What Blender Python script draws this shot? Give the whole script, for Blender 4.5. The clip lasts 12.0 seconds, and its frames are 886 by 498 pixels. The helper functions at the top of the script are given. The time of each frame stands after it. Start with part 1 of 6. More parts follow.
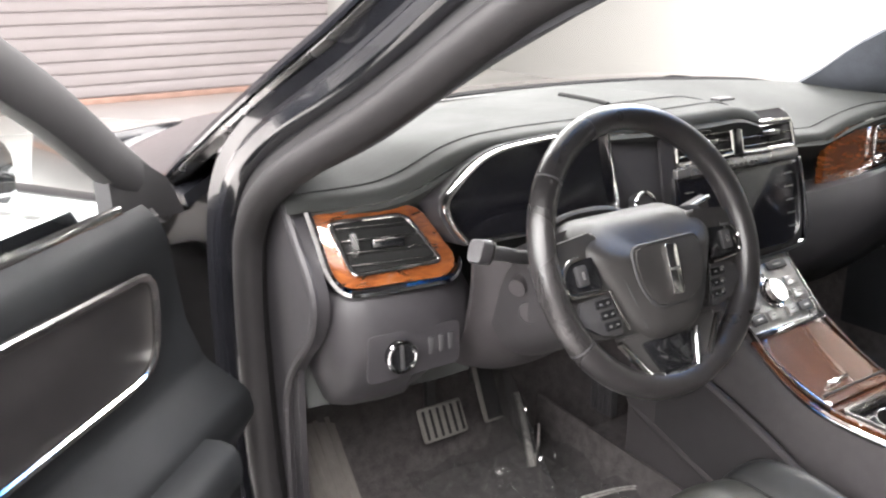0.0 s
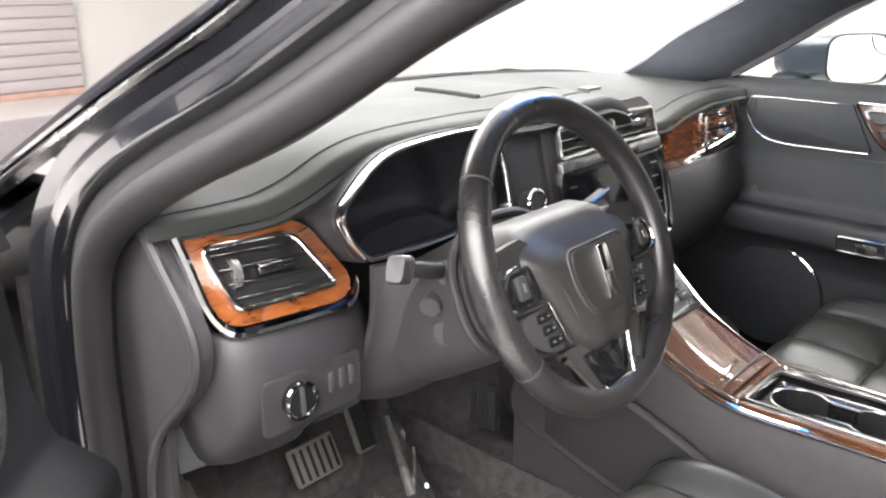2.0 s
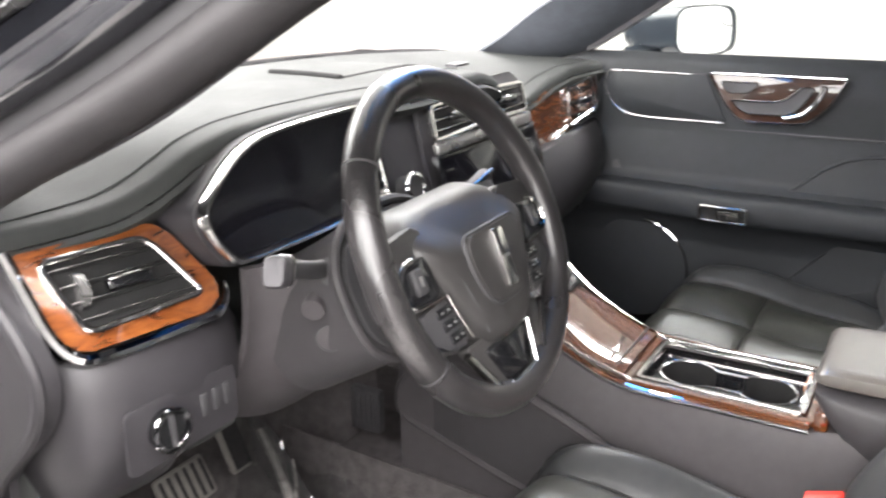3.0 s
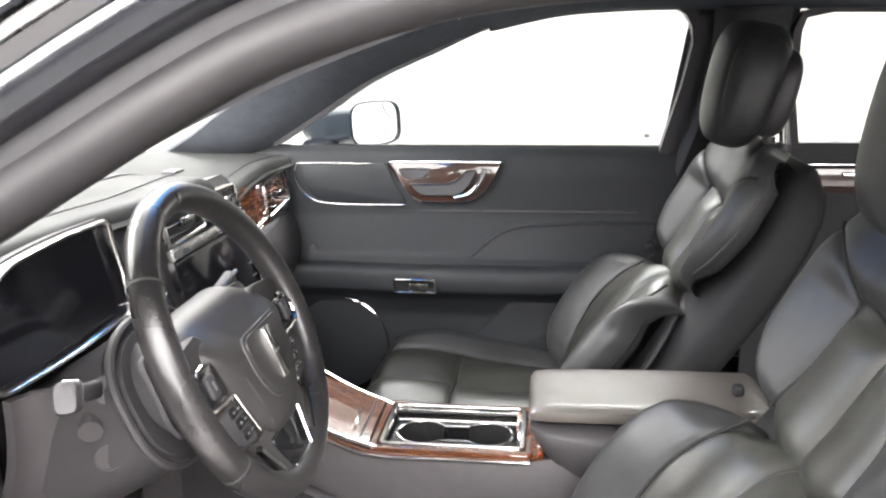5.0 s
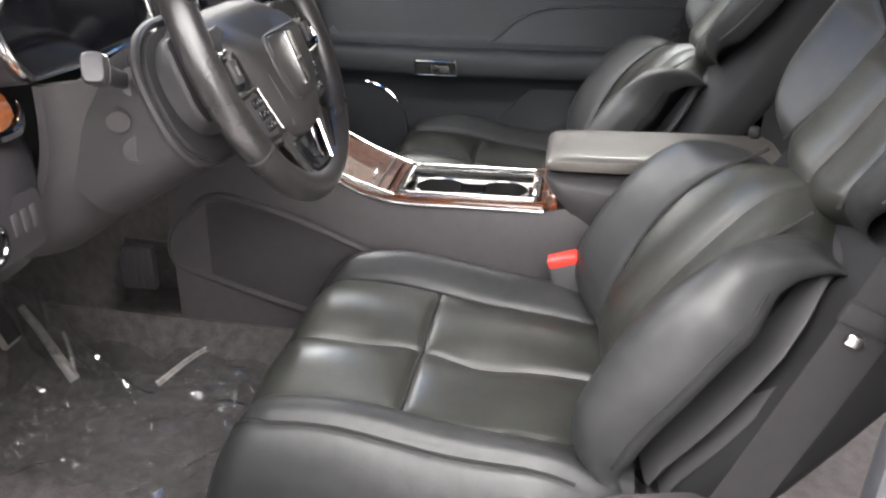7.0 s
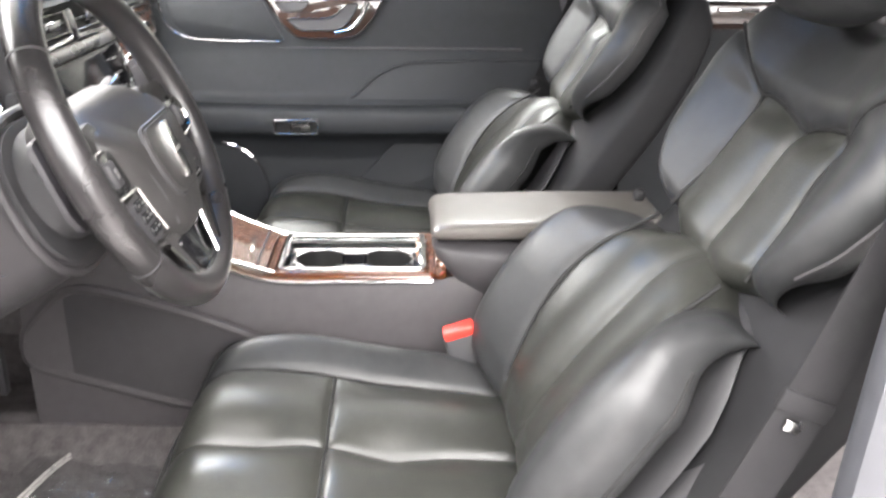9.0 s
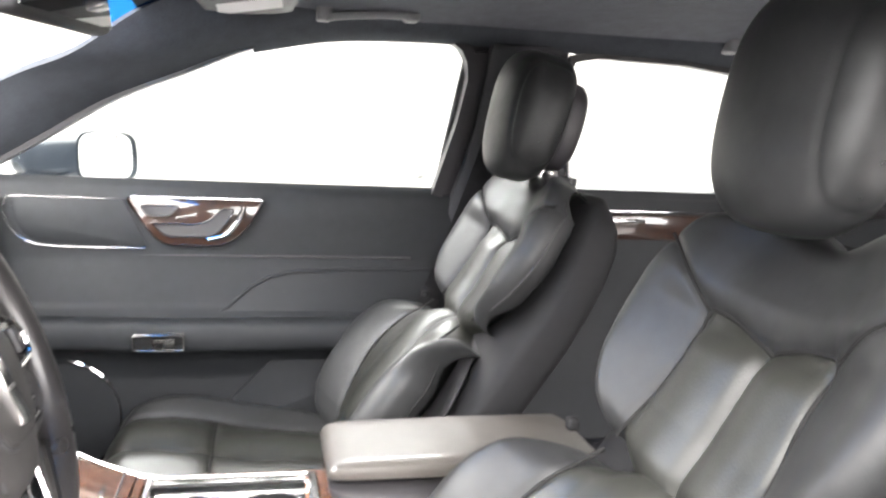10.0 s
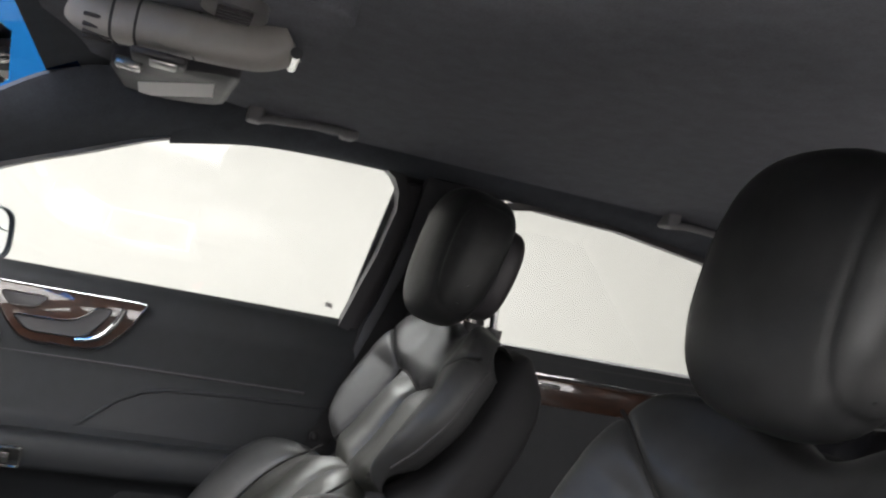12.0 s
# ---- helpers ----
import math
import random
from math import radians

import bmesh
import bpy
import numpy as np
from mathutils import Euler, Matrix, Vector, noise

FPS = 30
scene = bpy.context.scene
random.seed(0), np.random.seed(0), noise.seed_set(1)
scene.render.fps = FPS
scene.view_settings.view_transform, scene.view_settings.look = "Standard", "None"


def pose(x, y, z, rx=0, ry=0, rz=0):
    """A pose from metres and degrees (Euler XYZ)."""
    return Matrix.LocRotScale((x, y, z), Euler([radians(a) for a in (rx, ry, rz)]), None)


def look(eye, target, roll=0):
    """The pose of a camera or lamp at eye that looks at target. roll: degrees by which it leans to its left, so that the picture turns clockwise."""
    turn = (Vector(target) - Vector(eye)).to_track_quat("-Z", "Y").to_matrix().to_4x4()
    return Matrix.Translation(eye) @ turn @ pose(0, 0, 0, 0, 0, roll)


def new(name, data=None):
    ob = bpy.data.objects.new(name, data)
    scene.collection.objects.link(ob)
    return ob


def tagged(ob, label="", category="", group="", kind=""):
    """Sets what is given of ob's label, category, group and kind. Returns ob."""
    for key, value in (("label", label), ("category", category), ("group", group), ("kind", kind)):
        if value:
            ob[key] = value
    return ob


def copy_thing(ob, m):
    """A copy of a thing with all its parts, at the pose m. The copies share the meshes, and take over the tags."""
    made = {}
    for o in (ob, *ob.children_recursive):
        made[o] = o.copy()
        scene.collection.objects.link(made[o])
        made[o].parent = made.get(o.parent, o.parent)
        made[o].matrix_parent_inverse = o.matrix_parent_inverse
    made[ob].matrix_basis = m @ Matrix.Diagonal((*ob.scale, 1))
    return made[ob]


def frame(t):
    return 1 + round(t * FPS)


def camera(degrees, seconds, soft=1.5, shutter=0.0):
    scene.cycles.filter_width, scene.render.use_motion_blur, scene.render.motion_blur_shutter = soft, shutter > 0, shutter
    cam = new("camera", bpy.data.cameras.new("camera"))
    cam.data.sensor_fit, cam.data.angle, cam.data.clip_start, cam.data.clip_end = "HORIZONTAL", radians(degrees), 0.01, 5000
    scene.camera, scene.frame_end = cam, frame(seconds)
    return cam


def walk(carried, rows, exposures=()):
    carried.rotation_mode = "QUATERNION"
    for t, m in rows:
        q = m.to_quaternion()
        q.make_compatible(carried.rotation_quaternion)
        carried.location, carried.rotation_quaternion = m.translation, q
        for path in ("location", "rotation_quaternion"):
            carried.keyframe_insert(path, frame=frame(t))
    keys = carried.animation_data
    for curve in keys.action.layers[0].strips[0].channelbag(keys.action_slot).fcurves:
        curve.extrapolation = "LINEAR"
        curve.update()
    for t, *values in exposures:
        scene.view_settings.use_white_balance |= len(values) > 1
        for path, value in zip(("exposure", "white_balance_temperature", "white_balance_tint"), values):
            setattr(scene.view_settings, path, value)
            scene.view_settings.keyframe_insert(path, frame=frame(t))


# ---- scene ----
cam = camera(54.7, 12.0, soft=2.2, shutter=0.4)
PATH = [
    (0, (-1.212, -0.417, 1.234), (-0.187, 1.187, 0.62), -0.7),
    (0.5, (-1.194, -0.368, 1.221), (-0.079, 1.17, 0.593), -0.7),
    (1, (-1.19, -0.321, 1.215), (0.041, 1.128, 0.593), -0.2),
    (1.5, (-1.216, -0.255, 1.214), (0.135, 1.09, 0.611), -0.1),
    (2, (-1.243, -0.188, 1.201), (0.186, 1.072, 0.591), -0.2),
    (2.5, (-1.232, -0.141, 1.181), (0.273, 1.021, 0.561), -0.5),
    (3, (-1.193, -0.099, 1.174), (0.435, 0.873, 0.537), -0.8),
    (3.5, (-1.174, -0.075, 1.176), (0.575, 0.654, 0.535), -0.5),
    (5.5, (-1.37, -0.015, 1.23), (0.569, 0.184, 0.782), -0.8),
    (6, (-1.379, -0.028, 1.188), (0.554, 0.185, 0.721), -0.2),
    (6.5, (-1.385, -0.036, 1.123), (0.493, 0.221, 0.484), 0.3),
    (7, (-1.39, -0.03, 1.072), (0.423, 0.239, 0.27), 0.5),
    (9, (-1.323, 0.047, 1.114), (0.536, -0.047, 0.383), 1.0),
    (9.5, (-1.243, 0.084, 1.108), (0.689, -0.176, 0.66), 1.5),
    (10, (-1.141, 0.094, 1.092), (0.797, -0.324, 0.828), 2.6),
    (10.5, (-1.064, 0.101, 1.076), (0.855, -0.457, 0.983), 5.6),
    (11, (-1.018, 0.106, 1.057), (0.878, -0.529, 1.116), 9.5),
    (11.5, (-0.985, 0.1, 1.052), (0.895, -0.556, 1.236), 12.8),
    (12, (-0.984, 0.095, 1.074), (0.915, -0.525, 1.166), 11.3),
]
EXPOSURES = [(0, 1.78), (2, 1.88), (5.5, 2.0), (6.0, 1.72), (6.5, 1.58), (7.0, 1.66), (8.8, 2.25), (9.4, 2.55), (10.4, 2.46), (11.2, 1.92), (11.6, 1.5), (12, 1.0)]
walk(cam, [(t, look(eye, target, roll)) for t, eye, target, roll in PATH], EXPOSURES)

# ---- light: a white photo bay, a ceiling panel and added angled fill panels ----
world = bpy.data.worlds.new("bay_light")
scene.world = world
world.use_nodes = True
world.node_tree.nodes["Background"].inputs[0].default_value = (0.95, 0.97, 1.0, 1)
world.node_tree.nodes["Background"].inputs[1].default_value = 0.25


def panel_lamp(name, x, y, z, w, d, watts, rx=0, ry=0, rz=0, colour=(1.0, 0.966, 0.962)):
    lamp = bpy.data.lights.new(name, "AREA")
    lamp.shape, lamp.size, lamp.size_y, lamp.energy, lamp.color = "RECTANGLE", w, d, watts, colour
    ob = new(name, lamp)
    ob.matrix_world = pose(x, y, z, rx, ry, rz)
    return ob


panel_lamp("ceiling_panel_lamp", -2.6, -2.6, 4.3, 1.6, 4.0, 220)
# unseen angled panels, added to brighten the seats, dash and footwell
panel_lamp("added_fill_lamp", 3.4, 0.2, 3.9, 1.2, 6.0, 300, 0, 42, 0)
panel_lamp("added_fill_lamp", 0.0, 4.4, 3.7, 8.0, 2.2, 280, -42, 0, 0)
panel_lamp("added_fill_lamp", -3.5, 1.4, 3.8, 2.2, 6.0, 290, 0, -40, -14)
panel_lamp("added_fill_lamp", -4.6, 0.0, 2.4, 2.8, 6.0, 290, 0, -68, 0)

# ---- materials ----
def noise_mat(name, base, rough=0.5, metal=0.0, spread=0.15, scale=40.0, bump=0.0, bump_scale=400.0, coat=0.0, spec=0.5, rough_spread=0.08, wrinkle=0.0):
    """A Principled surface with two scales of variation and fine relief, in object metres."""
    m = bpy.data.materials.new(name)
    m.use_nodes = True
    nt = m.node_tree
    b = nt.nodes["Principled BSDF"]
    co = nt.nodes.new("ShaderNodeTexCoord")
    n1 = nt.nodes.new("ShaderNodeTexNoise")
    n1.inputs["Scale"].default_value, n1.inputs["Detail"].default_value = scale, 5
    nt.links.new(co.outputs["Object"], n1.inputs["Vector"])
    n2 = nt.nodes.new("ShaderNodeTexNoise")
    n2.inputs["Scale"].default_value, n2.inputs["Detail"].default_value = scale / 9, 3
    nt.links.new(co.outputs["Object"], n2.inputs["Vector"])
    mix = nt.nodes.new("ShaderNodeMath")
    mix.operation = "ADD"
    nt.links.new(n1.outputs[0], mix.inputs[0])
    nt.links.new(n2.outputs[0], mix.inputs[1])
    ramp = nt.nodes.new("ShaderNodeMapRange")
    ramp.inputs[1].default_value, ramp.inputs[2].default_value = 0.6, 1.4
    ramp.inputs[3].default_value, ramp.inputs[4].default_value = 1 - spread, 1 + spread
    nt.links.new(mix.outputs[0], ramp.inputs[0])
    hsv = nt.nodes.new("ShaderNodeHueSaturation")
    hsv.inputs["Color"].default_value = (*base, 1)
    nt.links.new(ramp.outputs[0], hsv.inputs["Value"])
    nt.links.new(hsv.outputs[0], b.inputs["Base Color"])
    rr = nt.nodes.new("ShaderNodeMapRange")
    rr.inputs[1].default_value, rr.inputs[2].default_value = 0.3, 0.7
    rr.inputs[3].default_value, rr.inputs[4].default_value = max(rough - rough_spread, 0.02), min(rough + rough_spread, 1)
    nt.links.new(n2.outputs[0], rr.inputs[0])
    nt.links.new(rr.outputs[0], b.inputs["Roughness"])
    b.inputs["Metallic"].default_value = metal
    b.inputs["Specular IOR Level"].default_value = spec
    if coat:
        b.inputs["Coat Weight"].default_value, b.inputs["Coat Roughness"].default_value = coat, 0.04
    if bump:
        v = nt.nodes.new("ShaderNodeTexVoronoi")
        v.inputs["Scale"].default_value = bump_scale
        nt.links.new(co.outputs["Object"], v.inputs["Vector"])
        bp = nt.nodes.new("ShaderNodeBump")
        bp.inputs["Strength"].default_value, bp.inputs["Distance"].default_value = bump, 0.0006
        nt.links.new(v.outputs["Distance"], bp.inputs["Height"])
        nt.links.new(bp.outputs[0], b.inputs["Normal"])
        if wrinkle:
            w = nt.nodes.new("ShaderNodeTexNoise")
            w.inputs["Scale"].default_value, w.inputs["Detail"].default_value, w.inputs["Distortion"].default_value = 11, 3, 0.6
            nt.links.new(co.outputs["Object"], w.inputs["Vector"])
            bw = nt.nodes.new("ShaderNodeBump")
            bw.inputs["Strength"].default_value, bw.inputs["Distance"].default_value = wrinkle, 0.006
            nt.links.new(w.outputs[0], bw.inputs["Height"])
            nt.links.new(bw.outputs[0], bp.inputs["Normal"])
    return m


def wood_mat(name, k=1.0, coat=1.0):
    m = bpy.data.materials.new(name)
    m.use_nodes = True
    nt = m.node_tree
    b = nt.nodes["Principled BSDF"]
    co = nt.nodes.new("ShaderNodeTexCoord")
    mp = nt.nodes.new("ShaderNodeMapping")
    mp.inputs["Scale"].default_value = (18, 14, 60)
    nt.links.new(co.outputs["Object"], mp.inputs[0])
    n = nt.nodes.new("ShaderNodeTexNoise")
    n.inputs["Scale"].default_value, n.inputs["Detail"].default_value, n.inputs["Distortion"].default_value = 1.4, 9, 1.6
    nt.links.new(mp.outputs[0], n.inputs["Vector"])
    r = nt.nodes.new("ShaderNodeValToRGB")
    r.color_ramp.elements[0].position, r.color_ramp.elements[0].color = 0.26, (0.085 * k, 0.022 * k, 0.006 * k, 1)
    r.color_ramp.elements[1].position, r.color_ramp.elements[1].color = 0.80, (0.28 * k, 0.092 * k, 0.022 * k, 1)
    e = r.color_ramp.elements.new(0.52)
    e.color = (0.18 * k, 0.052 * k, 0.012 * k, 1)
    nt.links.new(n.outputs[0], r.inputs[0])
    nt.links.new(r.outputs[0], b.inputs["Base Color"])
    b.inputs["Roughness"].default_value, b.inputs["Specular IOR Level"].default_value = 0.4, 0.15
    b.inputs["Coat Weight"].default_value, b.inputs["Coat Roughness"].default_value, b.inputs["Coat IOR"].default_value = coat, 0.02, 2.4
    return m


def glass_mat(name, tint=(1, 1, 1), gloss=0.06, haze=0.0):
    """Thin glazing: mostly clear, tinted, with a mirror-like sheen."""
    m = bpy.data.materials.new(name)
    m.use_nodes = True
    nt = m.node_tree
    nt.nodes.remove(nt.nodes["Principled BSDF"])
    t = nt.nodes.new("ShaderNodeBsdfTransparent")
    t.inputs[0].default_value = (*tint, 1)
    g = nt.nodes.new("ShaderNodeBsdfGlossy")
    g.inputs["Roughness"].default_value = 0.01
    mx = nt.nodes.new("ShaderNodeMixShader")
    mx.inputs[0].default_value = gloss
    nt.links.new(t.outputs[0], mx.inputs[1])
    nt.links.new(g.outputs[0], mx.inputs[2])
    if haze:
        d = nt.nodes.new("ShaderNodeBsdfDiffuse")
        d.inputs[0].default_value = (0.8, 0.8, 0.8, 1)
        mh = nt.nodes.new("ShaderNodeMixShader")
        mh.inputs[0].default_value = haze
        nt.links.new(mx.outputs[0], mh.inputs[1])
        nt.links.new(d.outputs[0], mh.inputs[2])
        mx = mh
    nt.links.new(mx.outputs[0], nt.nodes["Material Output"].inputs[0])
    return m


LEATHER = noise_mat("black_leather", (0.0180, 0.0185, 0.0190), 0.45, spread=0.3, scale=60, bump=0.16, bump_scale=650, spec=0.30, wrinkle=0.2)
PERF = noise_mat("perforated_leather", (0.0175, 0.0180, 0.0156), 0.40, spread=0.28, scale=70, bump=0.25, bump_scale=420, spec=0.36, wrinkle=0.18)
SEATBACK = noise_mat("seat_back_plastic", (0.0130, 0.0130, 0.0138), 0.68, spread=0.15, scale=50, bump=0.2, bump_scale=700, spec=0.12)
# base raised above the black leather to carry the lid's pale sheen
LID = noise_mat("sheen_lifted_leather", (0.06, 0.054, 0.048), 0.40, spread=0.12, scale=60, bump=0.08, bump_scale=600, spec=0.8, coat=0.3)
LEATHER_SIDE = noise_mat("black_vinyl", (0.026, 0.0243, 0.0257), 0.55, spec=0.3, spread=0.15, scale=50, bump=0.2, bump_scale=700)
HUB = noise_mat("airbag_cover_skin", (0.027, 0.0258, 0.0255), 0.48, spec=0.26, spread=0.15, scale=50, bump=0.2, bump_scale=700)
DASH = noise_mat("dash_soft_skin", (0.036, 0.038, 0.037), 0.72, spec=0.16, spread=0.12, scale=45, bump=0.3, bump_scale=800)
PLASTIC = noise_mat("black_plastic", (0.0205, 0.0190, 0.0215), 0.55, spread=0.12, scale=70, bump=0.2, bump_scale=900)
DARK = noise_mat("matte_black_plastic", (0.024, 0.0235, 0.025), 0.6, spread=0.1, scale=80)
GLOSS = noise_mat("piano_black", (0.008, 0.008, 0.009), 0.12, spread=0.05, scale=30, coat=0.5)
SCREEN = noise_mat("screen_glass", (0.006, 0.006, 0.008), 0.12, spread=0.05, scale=20)
CHROME = noise_mat("satin_chrome", (0.62, 0.605, 0.59), 0.16, metal=1.0, spread=0.04, scale=80)
BRIGHT = noise_mat("polished_chrome", (0.50, 0.50, 0.505), 0.06, metal=1.0, spread=0.02, scale=80, rough_spread=0.02)
SATIN = noise_mat("brushed_satin_trim", (0.36, 0.355, 0.35), 0.24, metal=1.0, spread=0.08, scale=120)
SILVER = noise_mat("silver_paint", (0.30, 0.295, 0.29), 0.3, metal=0.8, spread=0.06, scale=80)
WOOD = wood_mat("burl_wood")
WOOD_DASH = wood_mat("dash_burl_wood", 0.6)
WOOD_DARK = wood_mat("dark_burl_wood", 0.10, 0.2)
WOOD_MID = wood_mat("console_burl_wood", 0.42, 1.0)
CONSOLE = noise_mat("console_black_plastic", (0.035, 0.0318, 0.0335), 0.62, spec=0.25, spread=0.15, scale=60, bump=0.2, bump_scale=900)
PILLAR = noise_mat("pillar_trim_cloth", (0.055, 0.06, 0.069), 0.95, spread=0.2, scale=300, bump=0.5, bump_scale=1100, spec=0.1)
DOOR = noise_mat("door_soft_skin", (0.0095, 0.0106, 0.0122), 0.6, spec=0.25, spread=0.2, scale=45, bump=0.3, bump_scale=800)
TRIM = noise_mat("dark_grey_pillar_plastic", (0.026, 0.027, 0.031), 0.6, spread=0.12, scale=70, bump=0.2, bump_scale=900)
SHELL = noise_mat("mirror_shell_paint", (0.012, 0.016, 0.022), 0.3, spread=0.08, scale=20, spec=0.3)
PAINT = noise_mat("dark_blue_paint", (0.0085, 0.0088, 0.011), 0.15, spread=0.08, scale=20, coat=1.0)
RUBBER = noise_mat("door_seal_rubber", (0.0108, 0.0099, 0.0106), 0.62, spec=0.3, spread=0.15, scale=60, bump=0.15, bump_scale=900)
WEB = noise_mat("belt_webbing", (0.009, 0.0087, 0.0094), 0.85, spread=0.2, scale=500, bump=0.5, bump_scale=1200, spec=0.2)
CARPET = noise_mat("black_carpet", (0.070, 0.064, 0.064), 0.95, spread=0.45, scale=420, bump=0.8, bump_scale=900, spec=0.1)
# seam and liner black; also stands in for shade inside wells and vents
PITCH = noise_mat("hollow_and_seam_black", (0.012, 0.012, 0.012), 0.9, spread=0.1, scale=80, spec=0.15)
CLOTH = noise_mat("dark_headliner_cloth", (0.118, 0.123, 0.137), 0.95, spread=0.2, scale=300, bump=0.5, bump_scale=1100, spec=0.1)
PEDAL = noise_mat("pedal_rubber", (0.13, 0.122, 0.112), 0.6, spread=0.2, scale=90)
RED = noise_mat("red_plastic", (0.6, 0.03, 0.02), 0.35, spread=0.05, scale=60)
# white wall paint darkened to dim the light on walls outside the windows
EASTWALL = noise_mat("dimmed_wall_paint", (0.36, 0.348, 0.332), 0.8, spread=0.03, scale=3)
GRIP = noise_mat("grab_handle_plastic", (0.13, 0.13, 0.135), 0.5, spread=0.1, scale=60)
OHGREY = noise_mat("grey_satin_plastic", (0.27, 0.26, 0.245), 0.45, spread=0.1, scale=60)
WHITE = noise_mat("white_wall_paint", (0.82, 0.82, 0.81), 0.8, spread=0.03, scale=3)
SLAT = noise_mat("roll_door_enamel", (0.24, 0.214, 0.216), 0.45, spread=0.05, scale=4)
FLOORPAINT = noise_mat("pale_epoxy_floor", (0.48, 0.46, 0.45), 0.25, spread=0.06, scale=2)
GLASS = glass_mat("clear_glass", (0.93, 0.96, 0.95), 0.05)
TINT = glass_mat("blue_shade_band", (0.015, 0.17, 0.52), 0.03)
MIRROR = noise_mat("mirror_glass", (0.9, 0.9, 0.9), 0.01, metal=1.0, spread=0.01, rough_spread=0.005)
FILM = glass_mat("clear_plastic_film", (0.78, 0.78, 0.78), 0.14, 0.02)
FOLD = noise_mat("film_glint", (0.42, 0.40, 0.38), 0.18, spread=0.5, scale=90, coat=0.6)
REST = noise_mat("footrest_rubber", (0.13, 0.118, 0.108), 0.7, spread=0.2, scale=50, bump=0.4, bump_scale=500)


# ---- building helpers ----
def thing(name, label, category, group="", kind="", at=(0, 0, 0)):
    ob = new(name)
    ob.empty_display_size = 0.05
    ob.location = at
    return tagged(ob, label, category, group, kind)


def finish(name, bm, mat, angle=40, flat=False):
    bmesh.ops.recalc_face_normals(bm, faces=bm.faces)
    me = bpy.data.meshes.new(name)
    bm.to_mesh(me)
    bm.free()
    me.materials.append(mat)
    if not flat:
        me.shade_smooth()
        me.set_sharp_from_angle(angle=radians(angle))
    return new(name, me)


def part(name, bm, mat, parent=None, label="", angle=40):
    ob = finish(name, bm, mat, angle)
    if parent is not None:
        ob.parent = parent
        if parent.type == "EMPTY":
            ob.matrix_parent_inverse = Matrix.Translation(parent.location).inverted()
    if label:
        ob["label"] = label
    return ob


def box(x0, x1, y0, y1, z0, z1, bevel=0.0, seg=2, bm=None, m=None):
    b = bmesh.new()
    bmesh.ops.create_cube(b, size=1)
    for v in b.verts:
        v.co = Vector(((x0 + x1) / 2 + v.co.x * (x1 - x0), (y0 + y1) / 2 + v.co.y * (y1 - y0), (z0 + z1) / 2 + v.co.z * (z1 - z0)))
    if bevel:
        bmesh.ops.bevel(b, geom=b.edges[:], offset=bevel, segments=seg, affect="EDGES", profile=0.5)
    if m is not None:
        b.transform(m)
    return join(bm, b)


def join(bm, b):
    if bm is None:
        return b
    me = bpy.data.meshes.new("tmp")
    b.to_mesh(me)
    b.free()
    bm.from_mesh(me)
    bpy.data.meshes.remove(me)
    return bm


def smooth_path(points, n=8, closed=False):
    """Catmull-Rom through the points."""
    p = [Vector(q) for q in points]
    out = []
    cnt = len(p)
    for i in range(cnt if closed else cnt - 1):
        a = p[(i - 1) % cnt] if closed or i > 0 else p[0] * 2 - p[1]
        b, c = p[i], p[(i + 1) % cnt]
        d = p[(i + 2) % cnt] if closed or i + 2 < cnt else p[-1] * 2 - p[-2]
        for k in range(n):
            t = k / n
            out.append(0.5 * ((2 * b) + (c - a) * t + (2 * a - 5 * b + 4 * c - d) * t * t + (3 * b - a - 3 * c + d) * t**3))
    if not closed:
        out.append(p[-1])
    return out


def loft(loops, bm=None, closed_loop=True, cap=True, closed_path=False):
    """Skin through loops of equal length."""
    b = bm or bmesh.new()
    rows = [[b.verts.new(q) for q in loop] for loop in loops]
    n = len(rows[0])
    pairs = list(zip(rows, rows[1:])) + ([(rows[-1], rows[0])] if closed_path else [])
    for r, s in pairs:
        for i in range(n if closed_loop else n - 1):
            j = (i + 1) % n
            try:
                b.faces.new((r[i], r[j], s[j], s[i]))
            except ValueError:
                pass
    if cap and closed_loop and not closed_path:
        for r in (rows[0], rows[-1]):
            try:
                b.faces.new(r)
            except ValueError:
                pass
    return b


def ring(rx, ry=None, n=12, power=2.0):
    """A superellipse loop in 2D."""
    ry = rx if ry is None else ry
    out = []
    for i in range(n):
        a = 2 * math.pi * i / n
        c, s = math.cos(a), math.sin(a)
        out.append((rx * math.copysign(abs(c) ** (2 / power), c), ry * math.copysign(abs(s) ** (2 / power), s)))
    return out


def sweep(path, profile, up=(0, 0, 1), closed=False, bm=None, scale=None):
    """Carry a 2D profile (side, up) along a 3D path."""
    p = [Vector(q) for q in path]
    n, up = len(p), Vector(up)
    loops = []
    for i in range(n):
        t = (p[(i + 1) % n] - p[i - 1]) if closed or 0 < i < n - 1 else (p[1] - p[0] if i == 0 else p[-1] - p[-2])
        t.normalize()
        side = t.cross(up)
        side = side.normalized() if side.length > 1e-4 else Vector((1, 0, 0))
        v = side.cross(t)
        k = scale(i / (n - 1)) if scale else 1
        loops.append([p[i] + side * (a * k) + v * (c * k) for a, c in profile])
    return loft(loops, bm, closed_path=closed)


def tube(path, r, n=10, up=(0, 0, 1), closed=False, bm=None, scale=None):
    return sweep(path, ring(r, n=n), up, closed, bm, scale)


